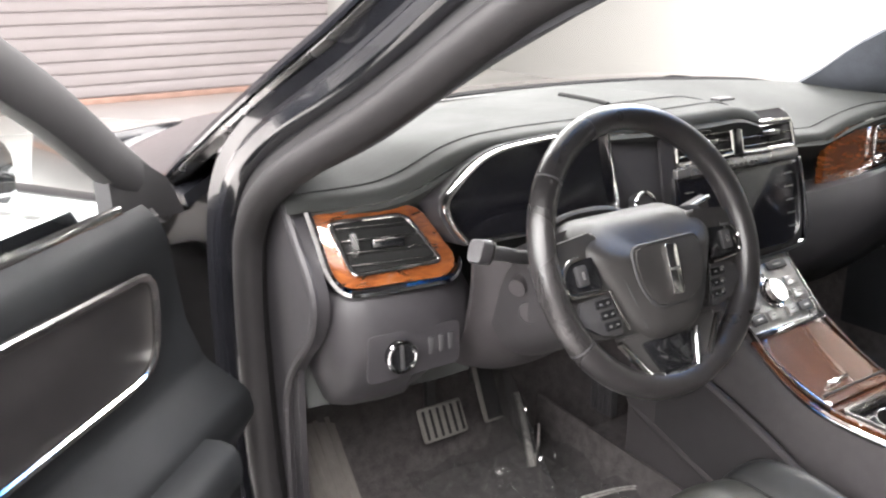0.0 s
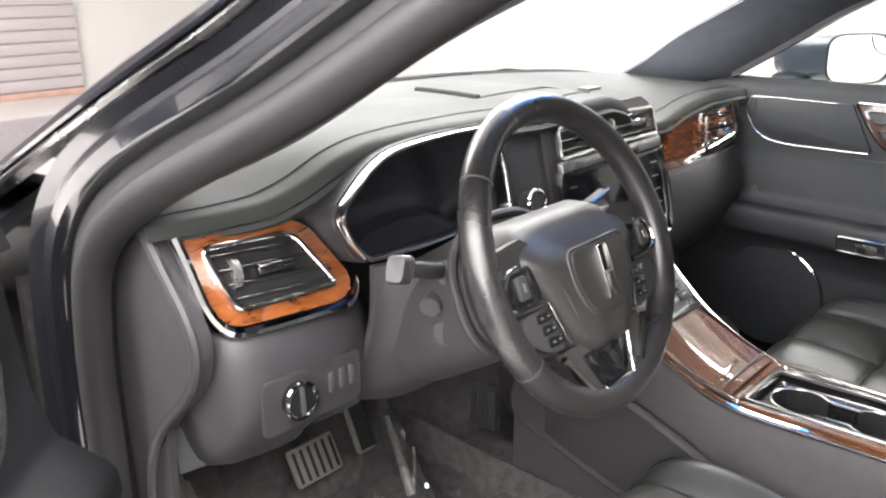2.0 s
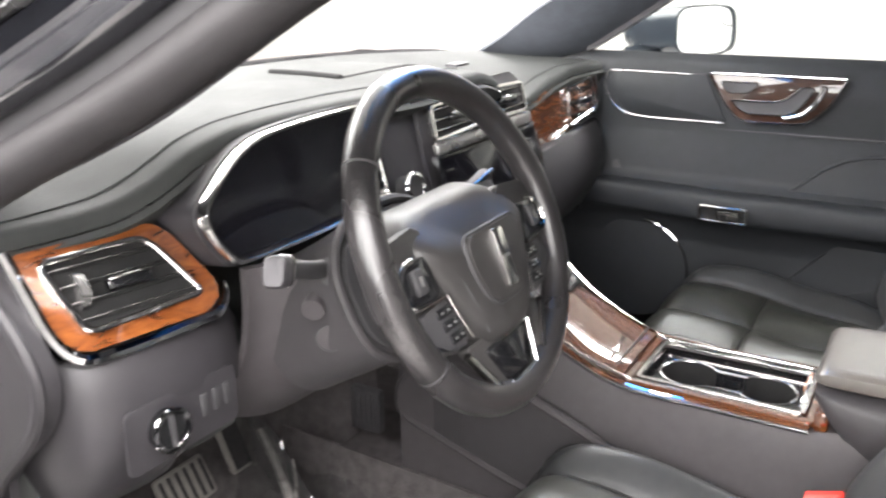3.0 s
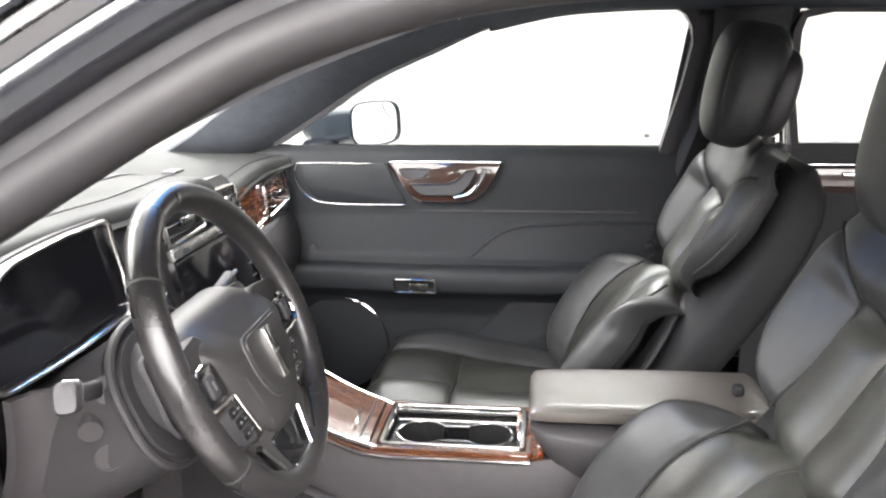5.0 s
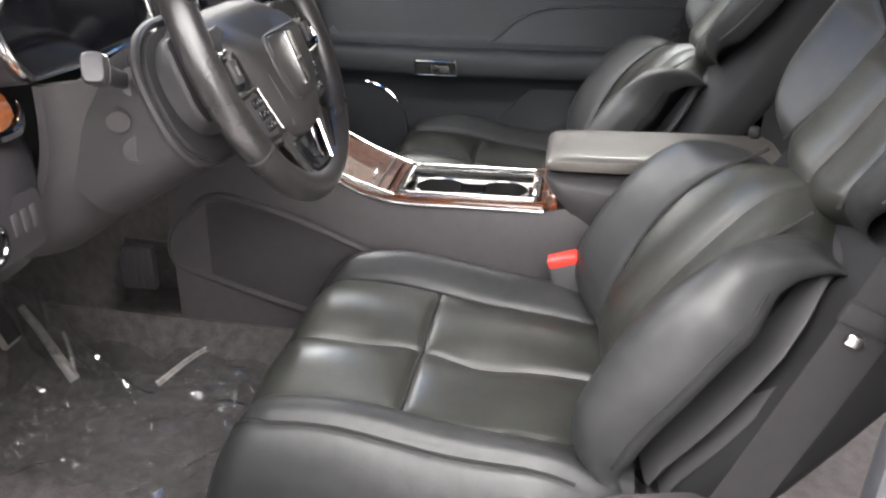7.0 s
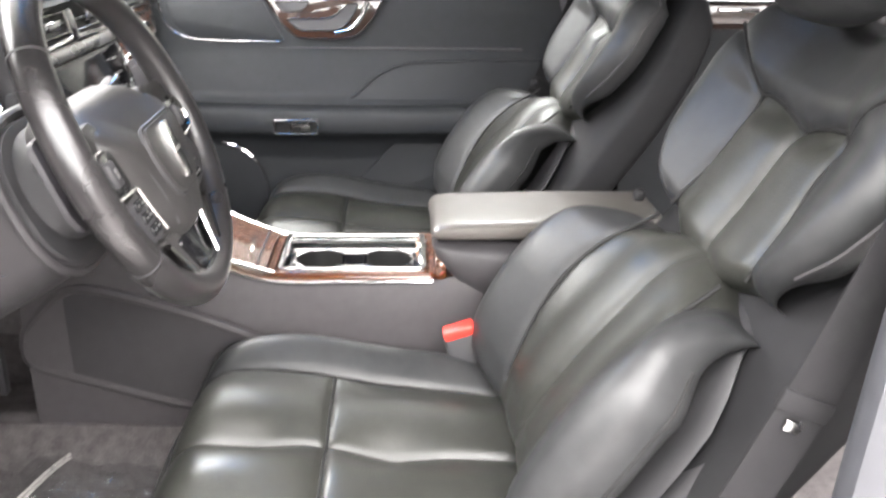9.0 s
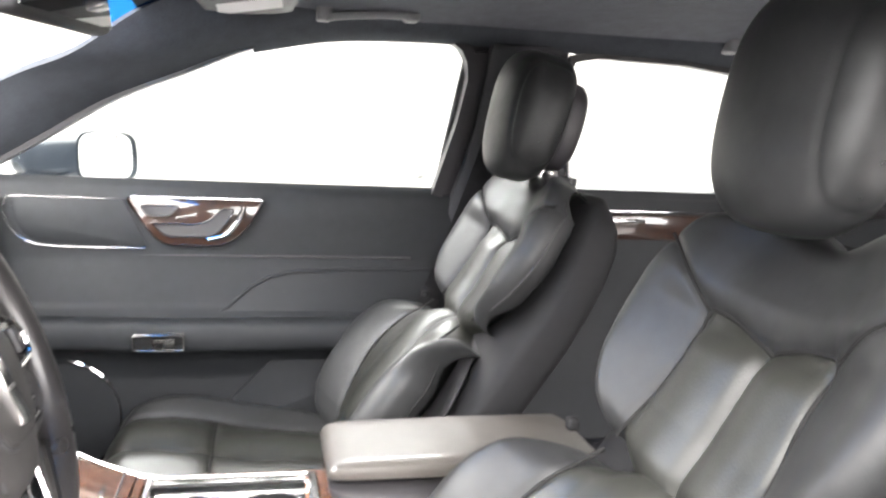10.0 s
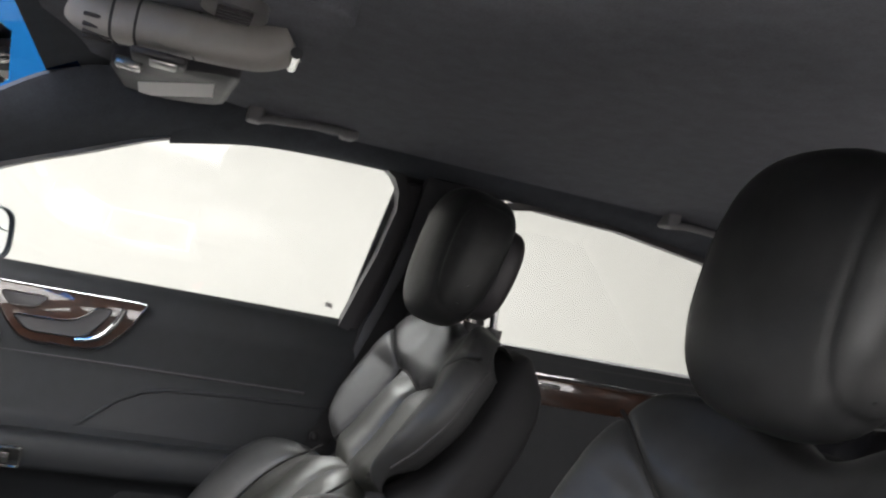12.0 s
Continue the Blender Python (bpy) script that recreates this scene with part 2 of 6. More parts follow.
def slab(outline, thick, m=None, bevel=0.0, seg=2, bm=None):
    """A plate: a 2D outline (u, v) extruded to thickness along w, laid by m (u, v, w -> world). The face looks along +w, at w = 0."""
    b = bmesh.new()
    top = [b.verts.new((u, v, 0)) for u, v in outline]
    bot = [b.verts.new((u, v, -thick)) for u, v in outline]
    f = b.faces.new(top)
    b.faces.new(bot[::-1])
    n = len(top)
    for i in range(n):
        b.faces.new((top[i], bot[i], bot[(i + 1) % n], top[(i + 1) % n]))
    if bevel:
        bmesh.ops.bevel(b, geom=[e for e in b.edges if e.verts[0].co.z == 0 and e.verts[1].co.z == 0], offset=bevel, segments=seg, affect="EDGES", profile=0.5)
    if m is not None:
        b.transform(m)
    return join(bm, b)


def rounded(points, r, n=5):
    """Round the corners of a 2D polygon; r may be one number or one a corner."""
    out = []
    cnt = len(points)
    for i, q in enumerate(points):
        p0, p1, p2 = Vector(points[i - 1]), Vector(q), Vector(points[(i + 1) % cnt])
        rr = r[i] if isinstance(r, (list, tuple)) else r
        a, c = (p0 - p1), (p2 - p1)
        k = min(rr, 0.48 * a.length, 0.48 * c.length)
        if k < 1e-5:
            out.append((p1.x, p1.y))
            continue
        a, c = p1 + a.normalized() * k, p1 + c.normalized() * k
        for j in range(n + 1):
            t = j / n
            w = a * (1 - t) ** 2 + p1 * 2 * t * (1 - t) + c * t * t
            out.append((w.x, w.y))
    return out


def frame_of(origin, u, v):
    """A pose whose axes are u, v and u x v, at origin."""
    u = Vector(u).normalized()
    w = u.cross(Vector(v)).normalized()
    v = w.cross(u)
    m = Matrix((u, v, w)).transposed().to_4x4()
    return Matrix.Translation(origin) @ m


def frame_bar(outline, m, width, depth, bm=None, closed=True, z=0.0):
    """A flat moulding of that width and depth along a closed 2D outline, standing proud of the plane by depth."""
    pts = [m @ Vector((u, v, z)) for u, v in outline]
    prof = [(-width / 2, -0.003), (-width / 2, depth * 0.6), (-width / 4, depth), (width / 4, depth), (width / 2, depth * 0.6), (width / 2, -0.003)]
    return sweep(pts, prof, up=m.to_3x3() @ Vector((0, 0, 1)), closed=closed, bm=bm)


def interp(x, xs, ys):
    """Smooth monotone interpolation between knots."""
    if x <= xs[0]:
        return ys[0]
    if x >= xs[-1]:
        return ys[-1]
    n = len(xs)
    d = [(ys[i + 1] - ys[i]) / (xs[i + 1] - xs[i]) for i in range(n - 1)]
    i = max(k for k in range(n - 1) if x >= xs[k])

    def slope(k):
        if k == 0:
            return d[0]
        if k == n - 1:
            return d[-1]
        return 0.0 if d[k - 1] * d[k] <= 0 else 2 * d[k - 1] * d[k] / (d[k - 1] + d[k])

    h = xs[i + 1] - xs[i]
    t = (x - xs[i]) / h
    return (ys[i] * (2 * t**3 - 3 * t * t + 1) + h * slope(i) * (t**3 - 2 * t * t + t) + ys[i + 1] * (3 * t * t - 2 * t**3) + h * slope(i + 1) * (t**3 - t * t))


def lin(x, xs, ys):
    return float(np.interp(x, xs, ys))


def sheet(fn, nu, nv, thick=0.0, bm=None):
    """A surface fn(u, v) over 0..1, doubled downwards along its normals by thick."""
    b = bmesh.new()
    g = [[b.verts.new(fn(i / nu, j / nv)) for j in range(nv + 1)] for i in range(nu + 1)]
    for i in range(nu):
        for j in range(nv):
            b.faces.new((g[i][j], g[i + 1][j], g[i + 1][j + 1], g[i][j + 1]))
    if thick:
        b.normal_update()
        low = [[b.verts.new(v.co - v.normal * thick) for v in row] for row in g]
        for i in range(nu):
            for j in range(nv):
                b.faces.new((low[i][j], low[i][j + 1], low[i + 1][j + 1], low[i + 1][j]))
        rim = [(i, 0) for i in range(nu)] + [(nu, j) for j in range(nv)] + [(i, nv) for i in range(nu, 0, -1)] + [(0, j) for j in range(nv, 0, -1)]
        for k, (i, j) in enumerate(rim):
            i2, j2 = rim[(k + 1) % len(rim)]
            b.faces.new((g[i][j], g[i2][j2], low[i2][j2], low[i][j]))
    return join(bm, b)


# ---- the photo bay ----
def bay_wall(name, x0, x1, y0, y1, z0, z1, mat, label):
    ob = finish(name, box(x0, x1, y0, y1, z0, z1), mat, flat=True)
    return tagged(ob, label, "wall", kind="structure")


ground = finish("floor", box(-40, 40, -40, 40, -0.2, 0.0), FLOORPAINT, flat=True)
tagged(ground, "pale glossy painted concrete floor of the bay", "floor", kind="structure")
bay_wall("wall_east", 5.6, 5.8, -10, 9.2, 0, 4.6, EASTWALL, "plain warm white wall of the bay, brightness held down by a darker colour")
bay_wall("wall_west", -8.2, -8.0, -10, 9.2, 0, 4.6, WHITE, "plain white painted wall of the bay")
bay_wall("wall_south", -8.0, 5.6, -10.2, -10, 0, 4.6, WHITE, "plain white painted wall of the bay")
bay_wall("wall_north", 3.2, 5.6, 9.0, 9.2, 0, 4.6, EASTWALL, "white wall beside the roller door, brightness held down by a darker colour")
bay_wall("wall_north_top", -8.0, 3.2, 9.0, 9.2, 3.9, 4.6, WHITE, "white painted wall above the roller door")
ceil_ob = finish("ceiling", box(-8.2, 5.8, -10.2, 9.2, 4.6, 4.8), WHITE, flat=True)
tagged(ceil_ob, "white painted ceiling of the bay", "ceiling", kind="structure")

roller = thing("roller_door", "closed pale pinkish roller door with narrow horizontal slats", "roller door", kind="structure", at=(-2.4, 8.9, 0))
slat_me = None
for i in range(32):
    if slat_me is None:
        prof = [(0.0, 0.0), (-0.018, 0.018), (-0.02, 0.095), (-0.004, 0.121), (0.02, 0.121), (0.02, 0.0)]
        ob = part("slat", loft([[Vector((x, 8.9 + a, 0.06 + c)) for a, c in prof] for x in (-8.0, 3.2)]), SLAT, roller)
        slat_me = ob
    else:
        o = slat_me.copy()
        scene.collection.objects.link(o)
        o.location = (0, 0, 0.122 * i)
part("bottom_rail", box(-8.0, 3.2, 8.86, 8.93, 0.0, 0.06, 0.01), noise_mat("rusty_rail", (0.32, 0.2, 0.16), 0.6, spread=0.3, scale=8), roller, "rust-tinged metal bottom rail")
for lx, ly, wx, wy in ((-2.6, -2.6, 0.85, 2.1),):
    lt = thing("ceiling_light", "long white ceiling light panel, lit", "ceiling light", group="ceiling lights", at=(lx, ly, 4.5))
    part("frame", box(lx - wx, lx + wx, ly - wy, ly + wy, 4.42, 4.6, 0.01), WHITE, lt)
# bodies for the added fill lamps, all out of view
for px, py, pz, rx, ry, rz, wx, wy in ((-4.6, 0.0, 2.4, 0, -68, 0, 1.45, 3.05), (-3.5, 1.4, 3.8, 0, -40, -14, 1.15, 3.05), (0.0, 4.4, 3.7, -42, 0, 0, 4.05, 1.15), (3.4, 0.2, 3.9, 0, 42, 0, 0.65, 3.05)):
    lt = thing("added_fill_panel", "added unseen fill light panel hung at an angle, lit", "studio light", group="angled lights", at=(px, py, pz + 0.1))
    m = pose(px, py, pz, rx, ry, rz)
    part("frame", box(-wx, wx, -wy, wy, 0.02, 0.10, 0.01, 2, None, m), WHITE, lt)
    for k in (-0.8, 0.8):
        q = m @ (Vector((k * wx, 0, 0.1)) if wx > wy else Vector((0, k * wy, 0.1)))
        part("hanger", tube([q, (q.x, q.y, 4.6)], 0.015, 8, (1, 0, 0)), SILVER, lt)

# ---- car body ----
body = thing("car_body", "dark blue sedan body shell with black trim, driver's door open", "car")

# the driver's door aperture, from the sill up the front pillar and along the roof rail
AP = [(-0.812, 0.62, 0.30), (-0.811, 0.715, 0.45), (-0.81, 0.736, 0.694), (-0.808, 0.733, 0.807), (-0.806, 0.722, 0.867), (-0.804, 0.692, 0.909), (-0.80, 0.645, 0.946), (-0.79, 0.57, 0.989), (-0.766, 0.432, 1.057),
      (-0.748, 0.338, 1.110), (-0.731, 0.250, 1.163), (-0.718, 0.170, 1.204), (-0.707, 0.060, 1.238), (-0.70, -0.06, 1.252), (-0.70, -0.25, 1.252), (-0.705, -0.40, 1.235)]
AP = smooth_path(AP, 6)
OUT = (-1, 0, 0)
part("door_seal", sweep(AP, [(0.002, -0.012), (0.004, 0.0), (0.002, 0.010), (-0.005, 0.019), (-0.013, 0.024), (-0.022, 0.024), (-0.031, 0.019), (-0.038, 0.010), (-0.040, 0.0), (-0.040, -0.02), (-0.02, -0.03)], OUT), RUBBER, body, "thick grey-black rubber door seal")
part("seal_channel", sweep(AP, [(-0.036, -0.03), (-0.036, 0.004), (-0.056, 0.010), (-0.056, -0.03)], OUT), DARK, body)
part("aperture_flange", sweep(AP, [(-0.052, -0.03), (-0.052, 0.016), (-0.062, 0.028), (-0.076, 0.030), (-0.082, 0.024), (-0.088, 0.024), (-0.1, 0.036), (-0.1, -0.03)], OUT), PAINT, body, "glossy dark blue painted pillar")
up = smooth_path([(-0.825, 1.08, 0.722), (-0.815, 0.95, 0.804), (-0.805, 0.82, 0.872), (-0.795, 0.70, 0.931), (-0.782, 0.575, 0.991), (-0.766, 0.432, 1.057)], 5)[:-1] + AP[48:]
part("drip_rail", sweep(up, [(-0.100, 0.02), (-0.101, 0.042), (-0.105, 0.046), (-0.110, 0.042), (-0.110, 0.02)], OUT), SATIN, body, "bright metal drip moulding")
part("pillar_skin", sweep(up, [(-0.112, 0.0), (-0.1135, 0.043), (-0.117, 0.0455), (-0.124, 0.044), (-0.131, 0.034), (-0.134, 0.012), (-0.130, -0.03), (-0.115, -0.05)], OUT), PAINT, body, "glossy dark blue outer pillar skin")

# pillar trims towards the windscreen
WS_L = smooth_path([(-0.70, 0.93, 0.955), (-0.655, 0.84, 1.0), (-0.615, 0.646, 1.114), (-0.545, 0.43, 1.21), (-0.50, 0.30, 1.295), (-0.45, 0.24, 1.335)], 8)
IN_L = smooth_path([(-0.78, 0.72, 0.95), (-0.775, 0.62, 0.985), (-0.755, 0.431, 1.065), (-0.72, 0.25, 1.172), (-0.695, 0.06, 1.247), (-0.68, -0.06, 1.262)], 8)


def between(a, b, bulge, nv, name, mat, parent, thick=0.012, label=""):
    """A band between two curves of equal length, bowed by bulge."""
    def fn(u, v):
        i = min(int(u * (len(a) - 1)), len(a) - 2)
        f = u * (len(a) - 1) - i
        p, q = a[i].lerp(a[i + 1], f), b[i].lerp(b[i + 1], f)
        return p.lerp(q, v) + Vector(bulge) * math.sin(math.pi * v)
    return part(name, sheet(fn, len(a) - 1, nv, thick), mat, parent, label)


between(IN_L, WS_L, (0.012, -0.012, -0.012), 6, "pillar_trim", TRIM, body, label="dark front pillar trim")
GL = [(0.768, 0.70, 0.955), (0.770, 0.655, 0.972), (0.746, 0.52, 1.052), (0.725, 0.386, 1.133), (0.707, 0.248, 1.193), (0.690, 0.115, 1.249), (0.681, -0.03, 1.279), (0.678, -0.158, 1.289), (0.677, -0.27, 1.292)]
GLS = smooth_path(GL, 6)
WS_R = smooth_path([(0.70, 0.93, 0.955), (0.66, 0.84, 1.0), (0.638, 0.75, 1.06), (0.615, 0.646, 1.114), (0.58, 0.53, 1.17), (0.545, 0.43, 1.21), (0.51, 0.30, 1.295), (0.53, 0.20, 1.330), (0.585, -0.05, 1.338)], 6)
between(GLS, WS_R, (-0.014, -0.010, -0.006), 8, "pillar_trim", PILLAR, body, label="dark blue-grey cloth-covered front pillar trim")


# headliner
def roof_z(x, y):
    e = abs(x) / 0.70
    side = 1.262 if x < 0 else 1.292
    fore = max(0.0, (y - 0.1) / 0.2)
    back = max(0.0, (-y - 0.9) / 0.9)
    return side + (1.358 - side) * (1 - e**5.0) - 0.012 * fore - 0.10 * back**2


def lining(u, v):
    x = -0.685 + 1.365 * u
    front = 0.30 - 0.30 * max(0.0, (abs(x) - 0.42) / 0.27) if abs(x) > 0.42 else 0.30
    y = front + (-1.95 - front) * v
    return Vector((x, y, roof_z(x, y)))


part("headliner", sheet(lining, 40, 40, -0.012), CLOTH, body, "dark grey woven headliner")
# side rail trims between the glass and the headliner
RA = smooth_path([(0.690, 0.115, 1.249), (0.681, -0.03, 1.279), (0.678, -0.158, 1.289), (0.677, -0.30, 1.292), (0.677, -0.45, 1.292), (0.678, -0.63, 1.289), (0.679, -0.83, 1.285), (0.686, -1.07, 1.26), (0.70, -1.28, 1.20)], 5)
RB = smooth_path([(0.56, 0.115, 1.335), (0.58, -0.03, 1.335), (0.60, -0.158, 1.332), (0.60, -0.30, 1.330), (0.60, -0.45, 1.330), (0.60, -0.63, 1.328), (0.60, -0.83, 1.325), (0.60, -1.07, 1.315), (0.60, -1.28, 1.29)], 5)
between(RA, RB, (-0.008, 0, -0.008), 6, "rail_trim", PILLAR, body, -0.01, "dark cloth roof rail trim")
RC = smooth_path([(-0.695, 0.06, 1.245), (-0.69, -0.06, 1.258), (-0.69, -0.25, 1.258), (-0.695, -0.42, 1.245), (-0.70, -0.7, 1.235), (-0.70, -1.1, 1.22)], 5)
RD = smooth_path([(-0.58, 0.06, 1.335), (-0.60, -0.06, 1.33), (-0.60, -0.25, 1.328), (-0.60, -0.42, 1.325), (-0.60, -0.7, 1.32), (-0.60, -1.1, 1.30)], 5)
between(RC, RD, (0.008, 0, -0.008), 6, "rail_trim", PILLAR, body, 0.01, "dark cloth roof rail trim")
part("roof_panel", sheet(lambda u, v: Vector((-0.72 + 1.44 * u, 0.34 - 2.4 * v, 0.045 + roof_z((-0.72 + 1.44 * u) * 0.95, 0.34 - 2.4 * v) + 0.01 * math.sin(math.pi * v))), 24, 24, 0.01), PAINT, body)

# windscreen
WB = smooth_path([(-0.72, 0.93, 0.965), (-0.62, 1.0, 0.985), (-0.42, 1.075, 0.995), (-0.15, 1.125, 1.0), (0.15, 1.125, 1.0), (0.42, 1.075, 0.995), (0.62, 1.0, 0.985), (0.72, 0.93, 0.965)], 6)
WT = smooth_path([(-0.53, 0.265, 1.312), (-0.46, 0.285, 1.328), (-0.3, 0.302, 1.340), (-0.1, 0.308, 1.346), (0.1, 0.308, 1.346), (0.3, 0.302, 1.340), (0.46, 0.285, 1.328), (0.53, 0.265, 1.312)], 6)


def screen_at(u, v):
    i = min(int(u * (len(WB) - 1)), len(WB) - 2)
    f = u * (len(WB) - 1) - i
    p, q = WB[i].lerp(WB[i + 1], f), WT[i].lerp(WT[i + 1], f)
    return p.lerp(q, v) + Vector((0, 0.5, 0.8)) * 0.02 * math.sin(math.pi * v)


ws = part("windscreen", sheet(lambda u, v: screen_at(u, v), 30, 12), GLASS, body, "clear curved windscreen glass")
ws.visible_shadow = False
band = part("shade_band", sheet(lambda u, v: screen_at(u, 0.82 + 0.18 * v) - Vector((0, 0.004, 0.006)), 30, 4), TINT, ws, "bright blue tinted shade band")
band.visible_shadow = False
hm = frame_of((0.3, 0.302, 1.340), (0.9916, -0.1054, -0.0744), (0.1404, 0.9041, -0.4035))
corner = rounded([(-0.30, 0.004), (0.27, 0.052), (0.335, 0.100), (0.40, 0.285), (0.52, 0.285), (0.52, -0.16), (-0.30, -0.16)], [0.0, 0.05, 0.05, 0.0, 0.0, 0.0, 0.0], 8)
part("header_trim", slab(corner[::-1], 0.012, hm @ Matrix.Translation((0, 0, -0.012)) @ Matrix.Diagonal((1, 1, -1, 1)), 0.003), PILLAR, body, "dark cloth trim at the upper corner of the windscreen")
part("cowl", sheet(lambda u, v: WB[min(int(u * (len(WB) - 1)), len(WB) - 1)] + Vector((0, 0.01 + 0.16 * v, -0.012 - 0.03 * v)), len(WB) - 1, 3, 0.02), DARK, body, "black plastic cowl panel")


def bonnet(u, v):
    x = -0.86 + 1.72 * u
    e = abs(x) / 0.86
    return Vector((x, 1.12 + 1.05 * v - 0.25 * e**3, 0.985 - 0.10 * v - 0.05 * v * v - 0.07 * e**3 + 0.012 * math.exp(-((abs(x) - 0.45) / 0.05) ** 2)))


part("bonnet", sheet(bonnet, 36, 20, 0.02), PAINT, body, "glossy dark blue bonnet reflecting the white bay")
for s in (-1, 1):
    part("wing", sheet(lambda u, v: Vector((s * (0.87 + 0.07 * math.sin(math.pi * min(1, v * 0.7 + 0.15))), 0.86 + 1.25 * u, 0.92 - 0.08 * u - 0.6 * v)), 12, 8, 0.01), PAINT, body)
part("nose", sheet(lambda u, v: Vector((-0.9 + 1.8 * u, 2.16 - 0.25 * abs(2 * u - 1) ** 3, 0.83 - 0.5 * v)), 12, 5, 0.02), PAINT, body)

# floor pan, tunnel side, sills, firewall
part("floor_pan", box(-0.78, 0.78, -1.9, 1.0, 0.20, 0.245), CARPET, body, "black carpeted floor pan")
part("firewall", sheet(lambda u, v: Vector((-0.78 + 1.56 * u, 0.86 + 0.16 * min(1, v * 1.6), 0.24 + 0.55 * v)), 6, 8, 0.02), CARPET, body, "black carpeted toe board")
for s in (-1, 1):
    part("rocker_sill", sweep([(s * 0.80, 0.66, 0), (s * 0.80, -1.2, 0)], [(-s * 0.05 * -1, 0.20), (0.10 * s, 0.20), (0.12 * s, 0.30), (0.08 * s, 0.375), (0.02 * s, 0.385), (-0.05 * s, 0.36)] if s < 0 else [(0.05, 0.20), (-0.10, 0.20), (-0.12, 0.30), (-0.08, 0.375), (-0.02, 0.385), (0.05, 0.36)]), PAINT, body)
    part("sill_trim", box(s * 0.79 - 0.06, s * 0.79 + 0.04, -0.35, 0.62, 0.375, 0.395, 0.008), PLASTIC, body, "black plastic sill trim")
# centre pillars
for s in (-1, 1):
    d = -0.03 if s > 0 else 0.0
    pil = [(s * 0.79, -0.36, 0.30), (s * 0.785, -0.37, 0.60), (s * 0.765, -0.40, 0.90), (s * 0.745, -0.43, 1.02), (s * 0.71, -0.45, 1.15), (s * 0.675, -0.46, 1.27), (s * 0.655, -0.46, 1.30)]
    part("centre_pillar", sweep(smooth_path(pil, 5), ring(0.082, 0.022, 16, 3.5), (s, 0, 0)), TRIM, body, "dark grey plastic centre pillar trim")
part("pillar_cover", sheet(lambda u, v: Vector((0.777 - 0.3 * (0.94 + 0.39 * v - 0.957) + 0.018, -0.29 - 0.25 * u - 0.05 * v + 0.02 * u * v, 0.94 + 0.39 * v)), 6, 8, 0.006), DARK, body, "black outer pillar cover")
part("rear_bulkhead", box(-0.76, 0.76, -2.0, -1.9, 0.24, 0.98), CARPET, body)
part("parcel_shelf", box(-0.76, 0.76, -2.3, -1.9, 0.93, 0.96), CARPET, body)
part("rear_window", sheet(lambda u, v: Vector((-0.60 + 1.2 * u, -2.35 + 0.45 * v, 0.97 + 0.28 * v)), 4, 4), GLASS, body)
part("quarter_panel", box(-0.86, -0.76, -2.3, -1.15, 0.3, 0.95, 0.02), PAINT, body)
part("quarter_panel", box(0.80, 0.9, -2.3, -1.5, 0.3, 0.95, 0.02), PAINT, body)
part("c_pillar", sweep([(0.77, -1.62, 0.95), (0.70, -1.55, 1.15), (0.62, -1.40, 1.28)], ring(0.12, 0.02, 12, 3), (1, 0, 0)), CLOTH, body)
part("c_pillar", sweep([(-0.77, -1.62, 0.95), (-0.70, -1.55, 1.15), (-0.62, -1.40, 1.27)], ring(0.12, 0.02, 12, 3), (1, 0, 0)), CLOTH, body)
for wx in (-0.8, 0.8):
    for wy in (1.35, -1.65):
        wheel = part("wheel", sweep([(wx - 0.11, wy, 0.34), (wx + 0.11, wy, 0.34)], ring(0.34, n=32), (0, 0, 1)), RUBBER, body)
        part("rim", sweep([(wx - 0.115, wy, 0.34), (wx + 0.115, wy, 0.34)], ring(0.23, n=24), (0, 0, 1)), SILVER, wheel)


# ---- front seats ----
def roll_off(e, p=2.6):
    e = min(abs(e), 1.0)
    return 1 - (1 - e**p) ** (1 / p)


def seg_dist(px, pz, a, b):
    ax, az, bx, bz = *a, *b
    dx, dz = bx - ax, bz - az
    t = max(0.0, min(1.0, ((px - ax) * dx + (pz - az) * dz) / (dx * dx + dz * dz + 1e-12)))
    return math.hypot(px - ax - t * dx, pz - az - t * dz)


def groove(px, pz, lines, depth, width):
    d = 9.0
    for line in lines:
        for a, b in zip(line, line[1:]):
            d = min(d, seg_dist(px, pz, a, b))
    return depth * math.exp(-((d / width) ** 2)) + depth * 0.45 * math.exp(-((d / (width * 3.2)) ** 2))


BACK_Z = [0.44, 0.50, 0.60, 0.70, 0.80, 0.90, 0.98, 1.04]
BACK_Y = [-0.113, -0.138, -0.203, -0.273, -0.343, -0.403, -0.440, -0.463]


def back_y(z):
    for i in range(len(BACK_Z) - 1):
        if z <= BACK_Z[i + 1]:
            t = (z - BACK_Z[i]) / (BACK_Z[i + 1] - BACK_Z[i])
            return BACK_Y[i] + (BACK_Y[i + 1] - BACK_Y[i]) * t
    return BACK_Y[-1]


NRM = Vector((0, 0.82, 0.57))


